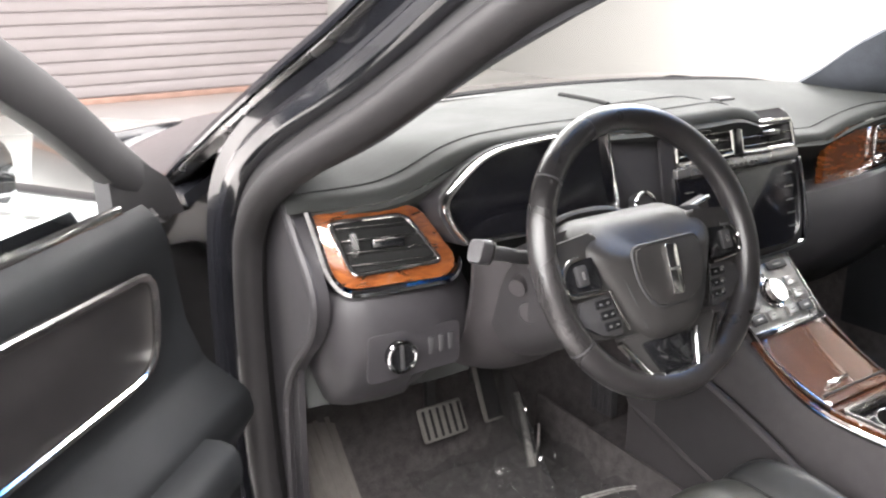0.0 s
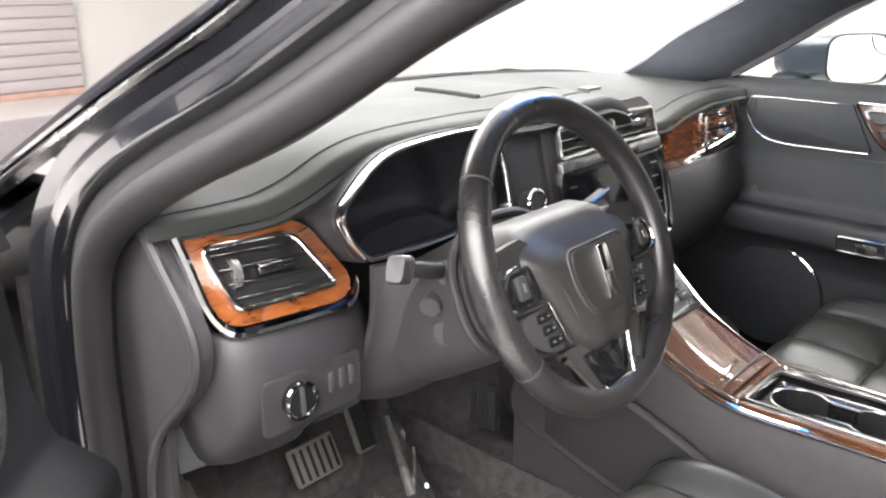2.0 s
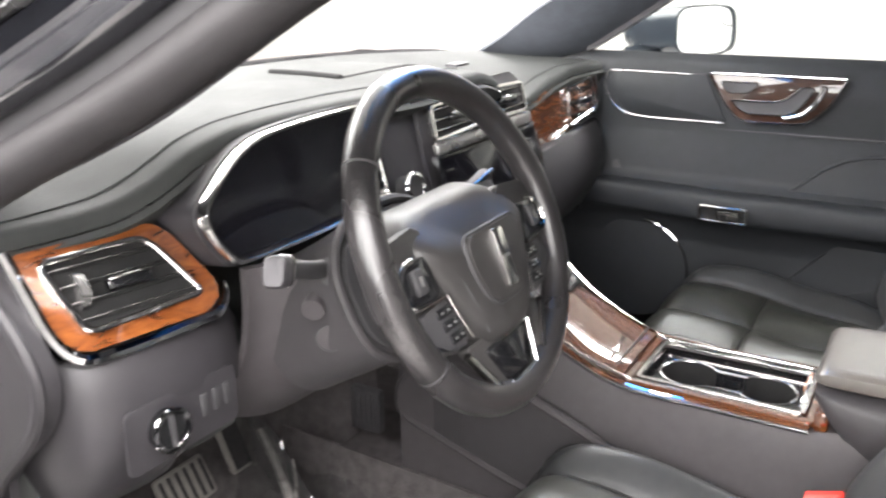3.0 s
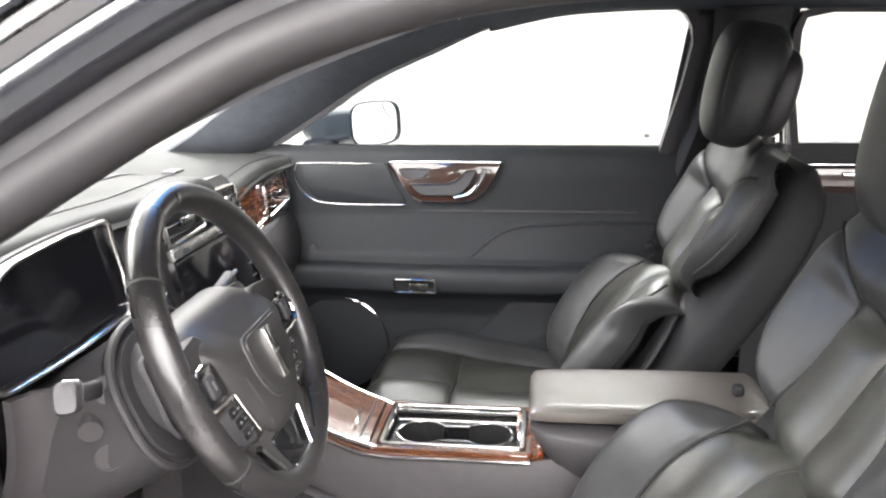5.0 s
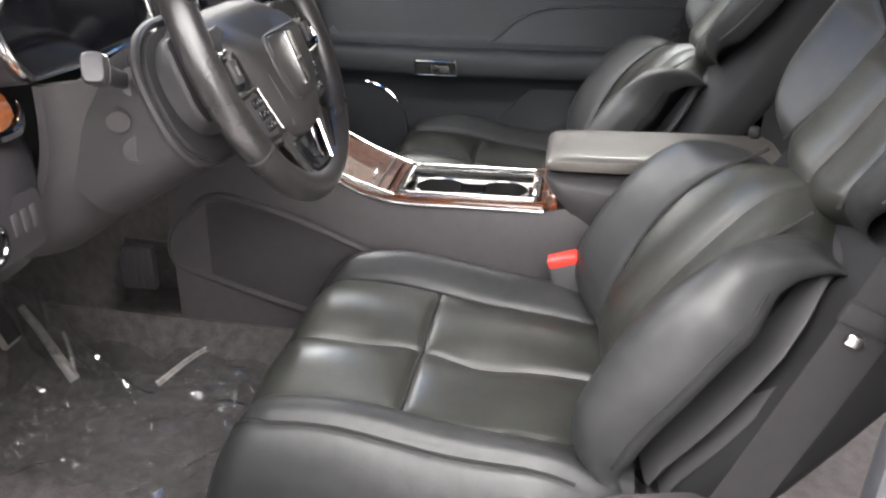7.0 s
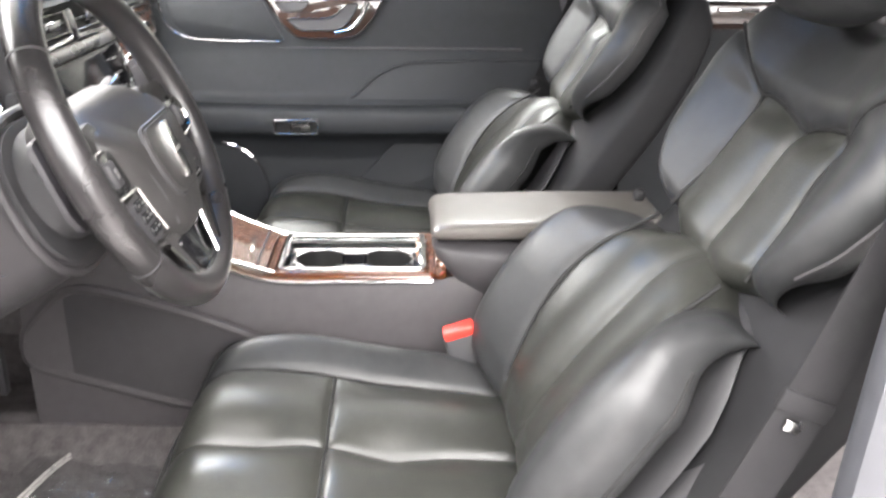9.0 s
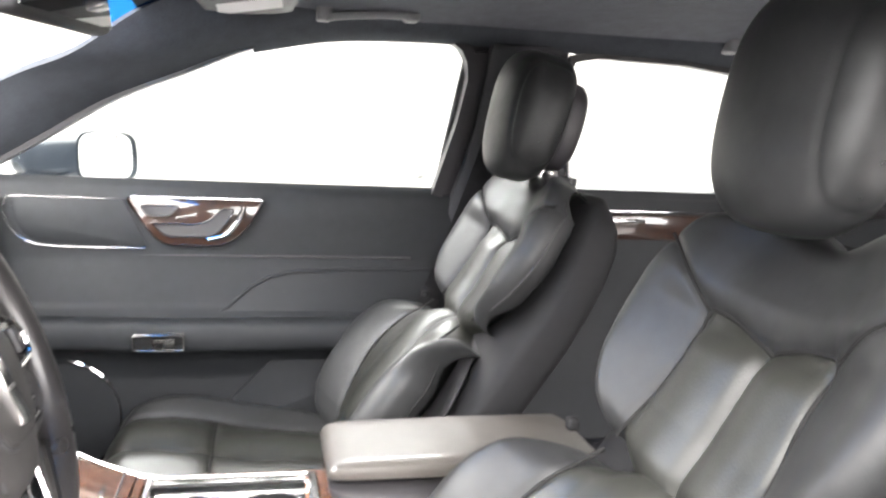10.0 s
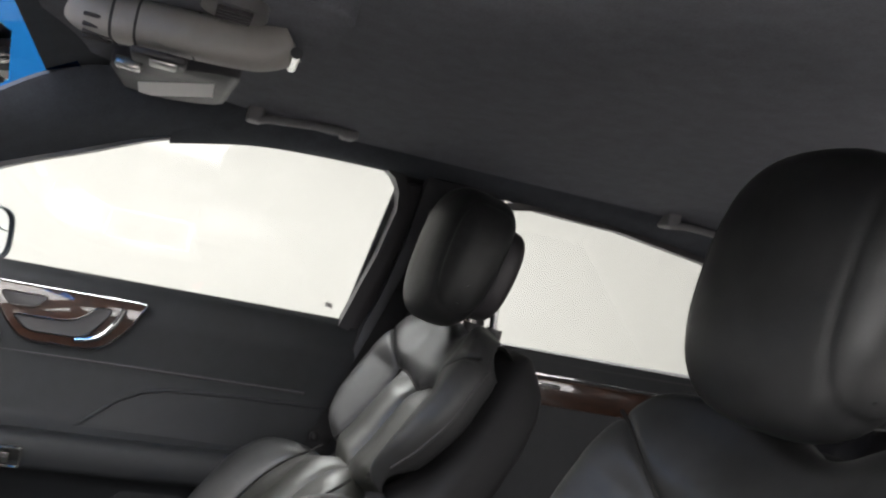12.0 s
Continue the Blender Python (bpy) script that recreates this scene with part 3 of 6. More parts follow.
def shell_back(fn, nu, nv, depth, m):
    """Close a rolled-off front sheet with a flat back behind it."""
    b = bmesh.new()
    g = [[b.verts.new(fn(-1 + 2 * i / nu, j / nv)) for j in range(nv + 1)] for i in range(nu + 1)]
    for i in range(nu):
        for j in range(nv):
            b.faces.new((g[i][j], g[i + 1][j], g[i + 1][j + 1], g[i][j + 1]))
    rim = [g[i][0] for i in range(nu)] + [g[nu][j] for j in range(nv)] + [g[i][nv] for i in range(nu, 0, -1)] + [g[0][j] for j in range(nv, 0, -1)]
    back = [b.verts.new(v.co - m * depth) for v in rim]
    n = len(rim)
    for k in range(n):
        b.faces.new((rim[k], back[k], back[(k + 1) % n], rim[(k + 1) % n]))
    b.faces.new(back)
    return b


def step(x, a, b):
    t = max(0.0, min(1.0, (x - a) / (b - a)))
    return t * t * (3 - 2 * t)


def pad_shell(face, wide, span, zone, nu, nv, r, rb, rt, deep, ends):
    """An upholstered pad: a face with rounded edges, sides that run back by deep and a flat rear.
    face(x, z) is the height over the back line, wide(z) the half width, span(x) the lower and upper ends;
    towards those the sides shrink to the share ends of deep."""
    def across(s):
        a = abs(s)
        if a <= 0.74:
            return a / 0.74, 0.0, 0.0, 0.0
        if a <= 0.92:
            th = (a - 0.74) / 0.18 * math.pi / 2
            return 1.0, math.sin(th), 1 - math.cos(th), 0.0
        return 1.0, 1.0, 1.0, (a - 0.92) / 0.08 * 0.999

    def point(s, v):
        k, sx, dx, back = across(s)
        e = 0.05
        th = 0.0
        if v < 0.10:
            th, rr = (0.10 - v) / 0.10 * math.pi / 2, rb
        elif v > 0.90:
            th, rr = (v - 0.90) / 0.10 * math.pi / 2, rt
        else:
            rr = 0.0
        x0 = k * (0.25 - r) + r * sx
        lo, hi = span(x0)
        zz = lo + rb + (hi - rt - lo - rb) * max(0.0, min(1.0, (v - 0.10) / 0.80))
        zz += (rt if v > 0.5 else -rb) * math.sin(th)
        w = wide(zz)
        x = k * (w - r) + r * sx
        n = face(x, zz)
        n = n - dx * r - rr * (1 - math.cos(th))
        if v <= 0.0 or v >= 1.0:
            n, x = n - 0.03, x * 0.94
        # the side runs back by deep, then tucks in behind the face
        n -= deep * min(1.0, back * 1.5) * (ends + (1 - ends) * step(v, 0.0, 0.22) * (1 - step(v, 0.74, 1.0)))
        x -= 0.010 * min(1.0, back * 1.5) ** 2 + (0.05 * (back * 1.5 - 1.0) / 0.5 if back * 1.5 > 1.0 else 0.0)
        spot[0], spot[1] = x, zz
        return Vector((math.copysign(x, s), back_y(zz), zz)) + NRM * n

    spot = [0.0, 0.0]
    zones = []
    b = bmesh.new()
    g = []
    for i in range(nu + 1):
        row = []
        for j in range(nv + 1):
            row.append(b.verts.new(point(-1 + 2 * i / nu, j / nv)))
        g.append(row)
    for i in range(nu):
        for j in range(nv):
            f = b.faces.new((g[i][j], g[i + 1][j], g[i + 1][j + 1], g[i][j + 1]))
            point(-1 + 2 * (i + 0.5) / nu, (j + 0.5) / nv)
            name = zone(spot[0], spot[1])
            if name not in zones:
                zones.append(name)
            f.material_index = zones.index(name)
    rim = [g[i][0] for i in range(nu)] + [g[nu][j] for j in range(nv)] + [g[i][nv] for i in range(nu, 0, -1)] + [g[0][j] for j in range(nv, 0, -1)]
    b.faces.new(rim).material_index = zones.index("bolster")
    panels = {}
    for k, name in enumerate(zones):
        p = b.copy()
        bmesh.ops.delete(p, geom=[f for f in p.faces if f.material_index != k], context="FACES")
        for f in p.faces:
            f.material_index = 0
        panels[name] = p
    b.free()
    return panels, point


def upper_wide(z):
    return interp(z, [0.735, 0.755, 0.785, 0.83, 0.89, 0.94, 0.985, 1.03], [0.125, 0.162, 0.202, 0.234, 0.248, 0.241, 0.214, 0.150])


UPPER_SEAMS = [[(0.130, 0.758), (0.120, 0.80), (0.110, 0.85), (0.110, 0.885)], [(0.110, 0.885), (0.112, 0.899), (0.102, 0.909), (0.06, 0.907), (0.0, 0.894)],
             [(0.110, 0.904), (0.150, 0.930), (0.200, 0.956), (0.238, 0.968)]]
UPPER_CHANNEL = [[(0.0, 0.894), (0.0, 0.755)]]
LOWER_SEAMS = [[(0.112, 0.49), (0.130, 0.58), (0.134, 0.65), (0.124, 0.71), (0.116, 0.742)]]
LOWER_CHANNEL = [[(0.0, 0.50), (0.0, 0.745)]]


def upper_face(a, z):
    bol = (0.046 * step(a, 0.075, 0.222) - 0.010 * max(0.0, (a - 0.200) / 0.05) ** 2) * interp(z, [0.74, 0.80, 0.90, 0.96, 1.03], [0.75, 1.0, 1.0, 0.75, 0.35])
    yoke = 0.016 * step(z, 0.890, 0.935) * step(0.24 - a, 0.0, 0.12)
    dip = -0.034 * math.exp(-((a / 0.100) ** 2)) * interp(z, [0.905, 0.975, 1.04], [0.0, 0.65, 1.0])
    g = groove(a, z, UPPER_SEAMS, 0.0050, 0.0048) + groove(a, z, UPPER_CHANNEL, 0.0075, 0.010)
    puff = 0.013 * abs(math.sin(math.pi * min(a, 0.115) / 0.115)) ** 0.7 * interp(z, [0.74, 0.77, 0.865, 0.900], [0.7, 1, 1, 0.0])
    return 0.002 + bol + yoke + dip + puff - g


def upper_span(a):
    return 0.738 + 0.020 * step(a, 0.12, 0.22), 1.038 - 0.024 * math.exp(-((a / 0.085) ** 2)) - 0.022 * step(a, 0.13, 0.24)


def lower_wide(z):
    return interp(z, [0.44, 0.50, 0.58, 0.64, 0.68, 0.71, 0.73, 0.75], [0.225, 0.242, 0.253, 0.247, 0.224, 0.194, 0.166, 0.130])


def lower_face(a, z):
    bol = (0.064 * step(a, 0.075, 0.215) - 0.010 * max(0.0, (a - 0.210) / 0.05) ** 2) * interp(z, [0.44, 0.52, 0.62, 0.68, 0.73, 0.76], [0.7, 0.95, 1.03, 0.88, 0.52, 0.3])
    g = groove(a, z, LOWER_SEAMS, 0.0050, 0.0045) + groove(a, z, LOWER_CHANNEL, 0.0065, 0.010)
    puff = interp(z, [0.44, 0.55, 0.68, 0.75], [0.030, 0.042, 0.034, 0.016]) + 0.006 * abs(math.sin(math.pi * min(a, 0.120) / 0.120))
    return bol + puff - g


def lower_span(a):
    return 0.45, 0.756 - 0.030 * step(a, 0.07, 0.22)


def upper_zone(a, z):
    """Which panel of the upper backrest a spot belongs to."""
    edge = lin(z, [0.758, 0.80, 0.85, 0.885, 0.90], [0.130, 0.120, 0.110, 0.110, 0.112])
    top = lin(a, [0.0, 0.06, 0.102, 0.112], [0.894, 0.907, 0.909, 0.897])
    if a < edge and z < top:
        return "insert"
    return "yoke" if z > lin(a, [0.110, 0.150, 0.200, 0.238], [0.904, 0.930, 0.956, 0.968]) else "bolster"


def lower_zone(a, z):
    return "insert" if a < lin(z, [0.49, 0.58, 0.65, 0.71, 0.742], [0.112, 0.130, 0.134, 0.124, 0.116]) else "bolster"


CUSHION_SEAMS = [[(0.155, -0.13), (0.160, 0.12), (0.165, 0.37)], [(0.0, -0.13), (0.0, 0.38)], [(0.0, 0.145), (0.16, 0.145)], [(0.228, -0.12), (0.238, 0.10), (0.232, 0.28), (0.205, 0.335), (0.15, 0.350), (0.0, 0.352)]]


def cushion_wide(y):
    return interp(y, [-0.13, 0.0, 0.15, 0.30, 0.38], [0.225, 0.265, 0.275, 0.268, 0.245])


def cushion_top(u, v):
    y = -0.13 + 0.51 * v
    x = u * cushion_wide(y)
    a = abs(x)
    z = interp(y, [-0.13, 0.05, 0.20, 0.31, 0.38], [0.455, 0.468, 0.492, 0.498, 0.485])
    bol = 0.050 * math.exp(-(((a - 0.222) / 0.055) ** 2)) * interp(y, [-0.13, 0.0, 0.2, 0.34, 0.38], [0.6, 1.0, 1.0, 0.45, 0.1])
    g = groove(a, y, CUSHION_SEAMS, 0.0055, 0.0048) + 0.015 * math.exp(-((a / 0.032) ** 2)) * (math.exp(-(((y - 0.25) / 0.06) ** 2)) + 0.8 * math.exp(-(((y - 0.065) / 0.05) ** 2)))
    swell = abs(math.sin(math.pi * (y - 0.145) / (0.207 if y > 0.145 else 0.29)))
    puff = (0.009 + 0.011 * swell) * abs(math.sin(math.pi * min(a, 0.155) / 0.155))
    e = 0.085 * roll_off(u, 3.4) + 0.11 * max(0.0, (v - 0.80) / 0.20) ** 2.4
    return Vector((x, y - 0.0 * e, z + bol + puff - g - e))


def build_seat(xc, label):
    seat = thing("front_seat", label, "car seat", group="front seats", at=(xc, 0, 0))
    at = Matrix.Translation((xc, 0, 0))

    def put(name, bm, mat, lab="", angle=50, parent=None):
        bm.transform(at)
        return part(name, bm, mat, parent or seat, lab, angle)

    ub, upper_at = pad_shell(upper_face, upper_wide, upper_span, upper_zone, 160, 116, 0.027, 0.026, 0.030, 0.034, 0.15)
    back = put("backrest", ub["bolster"], LEATHER, "smooth black leather side bolsters of the upper backrest", 60)
    put("insert", ub["insert"], PERF, "perforated greyish black leather insert in two channels", 60, back)
    put("yoke", ub["yoke"], LEATHER, "leather yoke below the headrest", 60, back)
    lb, lower_at = pad_shell(lower_face, lower_wide, lower_span, lower_zone, 160, 100, 0.028, 0.022, 0.042, 0.050, 0.65)
    lumbar = put("lumbar_bolster", lb["bolster"], LEATHER, "black leather lower backrest with deep side wings", 60)
    put("insert", lb["insert"], PERF, "perforated greyish black leather insert in two channels", 60, lumbar)
    cb = shell_back(cushion_top, 120, 112, 0.05, Vector((0, 0, 1)))
    cb.faces.ensure_lookup_table()
    inner = [f for f in cb.faces if len(f.verts) == 4 and f.normal.z >= 0 and abs(f.calc_center_median().x) < 0.160 and f.calc_center_median().y < 0.350 and f.calc_center_median().z > 0.42]
    ins = cb.copy()
    keep = {f.index for f in inner}
    ins.faces.ensure_lookup_table()
    bmesh.ops.delete(ins, geom=[f for f in ins.faces if f.index not in keep], context="FACES")
    bmesh.ops.delete(cb, geom=inner, context="FACES")
    cush = put("cushion", cb, LEATHER, "black leather seat cushion with raised bolsters, slightly creased", 60)
    put("insert", ins, PERF, "perforated greyish black leather insert, split by a cross seam", 60, cush)
    # dark stitched seams sunk in the leather
    for lines, face in ((UPPER_SEAMS, upper_face), (LOWER_SEAMS, lower_face)):
        for line in lines:
            for s in ((-1, 1) if line[0][0] or line[-1][0] else (1,)):
                pts = smooth_path([(a, z, 0) for a, z in line], 6)
                path = [Vector((s * q.x, back_y(q.y), q.y)) + NRM * (face(q.x, q.y) + 0.0004) for q in pts if q.y < 1.0]
                put("seam", tube(path, 0.0026, 6, (0.1, 0.8, 0.6)), PITCH)
    for line in CUSHION_SEAMS:
        for s in ((-1, 1) if line[0][0] or line[-1][0] else (1,)):
            path = [cushion_top(s * q.x / cushion_wide(q.y), (q.y + 0.13) / 0.51) + Vector((0, 0, 0.0006)) for q in smooth_path([(a, y, 0) for a, y in line], 8) if -0.09 < q.y < 0.365]
            put("seam", tube(path, 0.0024, 6), PITCH, parent=cush)
    # rear shell of the backrest, standing proud of the leather at the sides
    loops = []
    for z in (0.46, 0.50, 0.56, 0.62, 0.68, 0.74, 0.80, 0.86, 0.92, 0.97, 1.0, 1.02, 1.032, 1.036):
        w = interp(z, [0.46, 0.6, 0.85, 0.95, 1.0, 1.036], [0.222, 0.256, 0.250, 0.234, 0.212, 0.16])
        d = interp(z, [0.46, 0.95, 1.0, 1.036], [0.056, 0.056, 0.044, 0.012])
        loops.append([Vector((px, back_y(z), z)) + NRM * (py - 0.086) for px, py in ring(w, d, 44, 4.2)])
    put("seat_shell", loft(loops), SEATBACK, "black moulded seat back shell", 60)
    # folded gussets between the pads and the shell
    for k, (dn, dw) in enumerate(((-0.012, 0.022), (-0.034, 0.020))):
        loops = []
        for z in [0.47 + 0.03 * i for i in range(10)]:
            w = (lower_wide(z) if z < 0.76 else upper_wide(z)) - dw
            hi = 0.0 if z < 0.74 else -0.02
            loops.append([Vector((px, back_y(z), z)) + NRM * (py + dn + hi - 0.01) for px, py in ring(w, 0.013, 24, 2.4)])
        put("gusset", loft(loops), DARK, "folded black gusset", 60)
    # piping along the bolster
    for s in (-1, 1):
        path = [upper_at(s * 0.925, v) + Vector((s * 0.0008, 0, 0)) for v in [0.12 + 0.76 * k / 40 for k in range(41)]]
        put("piping", tube(path, 0.0026, 6, (1, 0, 0)), LEATHER_SIDE, parent=back)
        for k, r in ((0.955, 0.0022),):
            path = [lower_at(s * k, v) + Vector((s * 0.0006, 0.0006, 0.0004)) for v in [0.10 + 0.80 * i / 40 for i in range(41)]]
            put("welt", tube(path, r, 6, (1, 0, 0)), PITCH)
    # headrest
    hb = bmesh.new()
    bmesh.ops.create_uvsphere(hb, u_segments=120, v_segments=72, radius=1)
    hb.transform(Matrix.Rotation(radians(90), 4, "Y"))
    for v in hb.verts:
        c = v.co
        sx, sy, sz = (math.copysign(abs(k) ** 0.64, k) for k in c)
        crown = 0.010 * (1 - sx * sx) if sy > 0 else 0.0
        q = Vector((sx * 0.117 * (1 - 0.13 * max(0, -sz) ** 2), sy * 0.058 + crown + 0.01 * sz * (-1 if sy < 0 else 0.3), sz * 0.123 - 0.010 * sx * sx * (1 if sz > 0 else -0.4)))
        pinch = 0.05 * math.exp(-(((abs(q.x) - 0.088) / 0.0035) ** 2))
        v.co = Vector((q.x, q.y * (1 - pinch), q.z * (1 - 0.5 * pinch)))
    hb.transform(pose(0, -0.430, 1.129, 12, 0, 0))
    head = put("headrest", hb, LEATHER, "padded black leather headrest", 80)
    cap = bmesh.new()
    bmesh.ops.create_uvsphere(cap, u_segments=48, v_segments=32, radius=1)
    for v in cap.verts:
        sx, sy, sz = (math.copysign(abs(k) ** 0.6, k) for k in v.co)
        v.co = Vector((sx * 0.105 * (1 - 0.2 * max(0, -sz)), sy * 0.030, sz * 0.085))
    cap.transform(pose(0, -0.486, 1.114, 12, 0, 0))
    put("headrest_cover", cap, PLASTIC, "black plastic rear cover of the headrest", 80, head)
    for s in (-1, 1):
        put("post", tube([(s * 0.06, -0.492, 1.08), (s * 0.06, -0.497, 1.03), (s * 0.06, -0.500, 0.98)], 0.007, 10), BRIGHT, parent=head, lab="chrome headrest post")
        put("post_collar", tube([(s * 0.06, -0.499, 1.005), (s * 0.06, -0.501, 1.022)], 0.014, 12), DARK, parent=head)
    # hinge cover, base and rails
    for s in (-1, 1):
        hinge = rounded([(-0.20, 0.36), (0.30, 0.36), (0.335, 0.41), (0.28, 0.425), (-0.02, 0.425), (-0.10, 0.455), (-0.20, 0.475), (-0.26, 0.43)], 0.03)
        m = Matrix(((0, 0, s, s * 0.262), (1, 0, 0, 0), (0, 1, 0, 0), (0, 0, 0, 1)))
        put("side_valance", slab(hinge, 0.03, m, 0.008, 3), CONSOLE, "black plastic side valance")
        put("rail", box(s * 0.20 - 0.02, s * 0.20 + 0.02, -0.28, 0.30, 0.245, 0.285, 0.004), DARK)
    put("seat_base", box(-0.235, 0.235, -0.20, 0.30, 0.285, 0.43, 0.03, 3), DARK)
    put("seat_switch", box(-0.296, -0.288, 0.06, 0.16, 0.395, 0.41, 0.004), CHROME, "chrome seat adjuster switch")
    put("recliner_lug", box(0.215, 0.232, -0.298, -0.282, 0.735, 0.752, 0.005), SEATBACK)
    return seat


driver_seat = build_seat(-0.394, "black leather driver's seat with stitched channels, beside the open door")
pass_seat = copy_thing(driver_seat, Matrix.Translation((0.442, 0.030, 0.002)))
pass_seat["label"] = "black leather passenger seat with stitched channels, behind the console"

for x, y in ((-0.172, -0.05), (0.172, -0.05)):
    bk = thing("belt_buckle", "black seat belt buckle with a red release button", "seat belt buckle", group="belt buckles", at=(x, y, 0.40))
    m = pose(x, y - 0.01, 0.46, -18, 0, 0)
    part("housing", box(-0.014, 0.014, -0.026, 0.026, -0.10, 0.07, 0.006, 2, None, m), DARK, bk)
    part("button", box(-0.0145, 0.0145, -0.024, 0.024, 0.066, 0.082, 0.004, 2, None, m), RED, bk, "bright red release button")

bench = thing("rear_bench", "black leather rear bench seat", "car seat", at=(0, -1.3, 0.3))
part("cushion", box(-0.70, 0.70, -1.60, -1.08, 0.28, 0.50, 0.05, 4), LEATHER, bench)
part("backrest", box(-0.70, 0.70, -0.08, 0.08, -0.30, 0.30, 0.06, 4, None, pose(0, -1.72, 0.74, 20, 0, 0)), LEATHER, bench)
for s in (-0.42, 0.42):
    part("headrest", box(-0.13, 0.13, -0.05, 0.05, -0.08, 0.08, 0.04, 4, None, pose(s, -1.86, 1.08, 15, 0, 0)), LEATHER, bench)

# seat belts on the centre pillars
for s in (-1, 1):
    belt = thing("seat_belt", "black woven seat belt hanging from the centre pillar", "seat belt", group="seat belts", at=(s * 0.73, -0.43, 0.4))
    part("webbing", sweep(smooth_path([(s * 0.722, -0.150, 0.40), (s * 0.722, -0.215, 0.56), (s * 0.722, -0.300, 0.77), (s * 0.712, -0.375, 0.98), (s * 0.684, -0.43, 1.18)], 5), [(-0.023, -0.001), (0.023, -0.001), (0.023, 0.001), (-0.023, 0.001)], (s, 0, 0)), WEB, belt)
    part("anchor", box(s * 0.672 - 0.02, s * 0.672 + 0.02, -0.455, -0.40, 1.17, 1.23, 0.008), PLASTIC, belt)
    part("latch_tongue", box(-0.003, 0.003, -0.008, 0.008, -0.0055, 0.0055, 0.002, 2, None, pose(s * 0.726, -0.277, 0.720, 22, 0, 0)), SATIN, belt, "chrome belt tongue")
    part("tongue_grip", box(-0.004, 0.004, -0.025, 0.025, -0.010, 0.010, 0.003, 2, None, pose(s * 0.724, -0.286, 0.738, 22, 0, 0)), WEB, belt)


# ---- dashboard ----
dash = thing("dashboard", "dark grey soft-skinned dashboard with burl wood and chrome trim", "dashboard", at=(0, 0.7, 0.7))

EX = [-0.80, -0.70, -0.645, -0.60, -0.55, -0.50, -0.42, -0.30, -0.18, -0.10, 0.0, 0.06, 0.105, 0.14, 0.17, 0.20, 0.25, 0.32, 0.45, 0.52, 0.60, 0.74]
EZ = [0.940, 0.943, 0.947, 0.962, 0.990, 1.003, 1.008, 1.009, 1.006, 1.010, 1.012, 0.996, 0.960, 0.935, 0.920, 0.914, 0.912, 0.908, 0.902, 0.930, 0.948, 0.950]
EY = [0.650, 0.622, 0.608, 0.598, 0.585, 0.578, 0.572, 0.562, 0.550, 0.540, 0.536, 0.540, 0.548, 0.565, 0.590, 0.625, 0.655, 0.668, 0.664, 0.650, 0.634, 0.615]


def brow(x):
    s = sum(lin(x + d, EX, EZ) for d in (-0.016, -0.008, 0, 0.008, 0.016)) / 5
    t = sum(lin(x + d, EX, EY) for d in (-0.016, -0.008, 0, 0.008, 0.016)) / 5
    return t, s


def base_y(x):
    return 1.125 - 0.20 * (abs(x) / 0.72) ** 2.6


def pad(u, v):
    x = -0.785 + 1.525 * u
    ye, ze = brow(x)
    if v < 0.12:
        k = v / 0.12
        a = math.pi * 0.5 * (1 - k)
        return Vector((x, ye + 0.010 - 0.010 * math.sin(a), ze - 0.014 + 0.014 * math.cos(a) - 0.004 * (1 - k)))
    k = (v - 0.12) / 0.88
    yb = base_y(x) - 0.02
    zb = 0.985 - 0.02 * (abs(x) / 0.72) ** 2
    crown = 0.010 * math.sin(math.pi * k) * math.exp(-((x / 0.35) ** 2))
    return Vector((x, ye + 0.012 + (yb - ye - 0.012) * k, ze + (zb - ze) * (k**1.3) + crown))


part("dash_pad", sheet(pad, 150, 40, 0.006), DASH, dash, "dark grey soft dash top with a stitched edge")
part("stitch_line", tube([pad(u / 150, 0.19) + Vector((0, 0, 0.0012)) for u in range(2, 149)], 0.0010, 5), DARK, dash)
# defrost grille and centre speaker

def pad_z(x, y):
    ye, ze = brow(x)
    yb = base_y(x) - 0.02
    k = max(0.0, (y - ye - 0.012) / (yb - ye - 0.012))
    zb = 0.985 - 0.02 * (abs(x) / 0.72) ** 2
    return ze + (zb - ze) * (k**1.3) + 0.010 * math.sin(math.pi * k) * math.exp(-((x / 0.35) ** 2))


def grille(u, v):
    a, b = Vector((-0.150, 0.695)).lerp(Vector((0.085, 0.655)), u), Vector((-0.12, 0.86)).lerp(Vector((0.20, 0.83)), u)
    q = a.lerp(b, v)
    return Vector((q.x, q.y, pad_z(q.x, q.y) + 0.0022))


spk = part("speaker_grille", sheet(grille, 20, 16, 0.004), DASH, dash, "dark speaker grille")
part("grille_slot", tube([grille(0.0, v / 12) + Vector((-0.004, 0, -0.001)) for v in range(13)], 0.005, 8), PITCH, spk)
part("grille_edge", tube([grille(u / 12, 0.0) + Vector((0, 0, -0.001)) for u in range(13)], 0.0022, 6), DARK, spk)
part("sun_sensor", slab(rounded([(-0.02, -0.012), (0.02, -0.012), (0.02, 0.012), (-0.02, 0.012)], 0.004), 0.004, frame_of((0.03, 0.60, 1.0175), (1, 0, 0), (0, 1, 0)), 0.001), PLASTIC, dash)
part("defrost_slot", box(-0.60, -0.15, 1.03, 1.045, 0.985, 0.992, 0.002), DARK, dash)


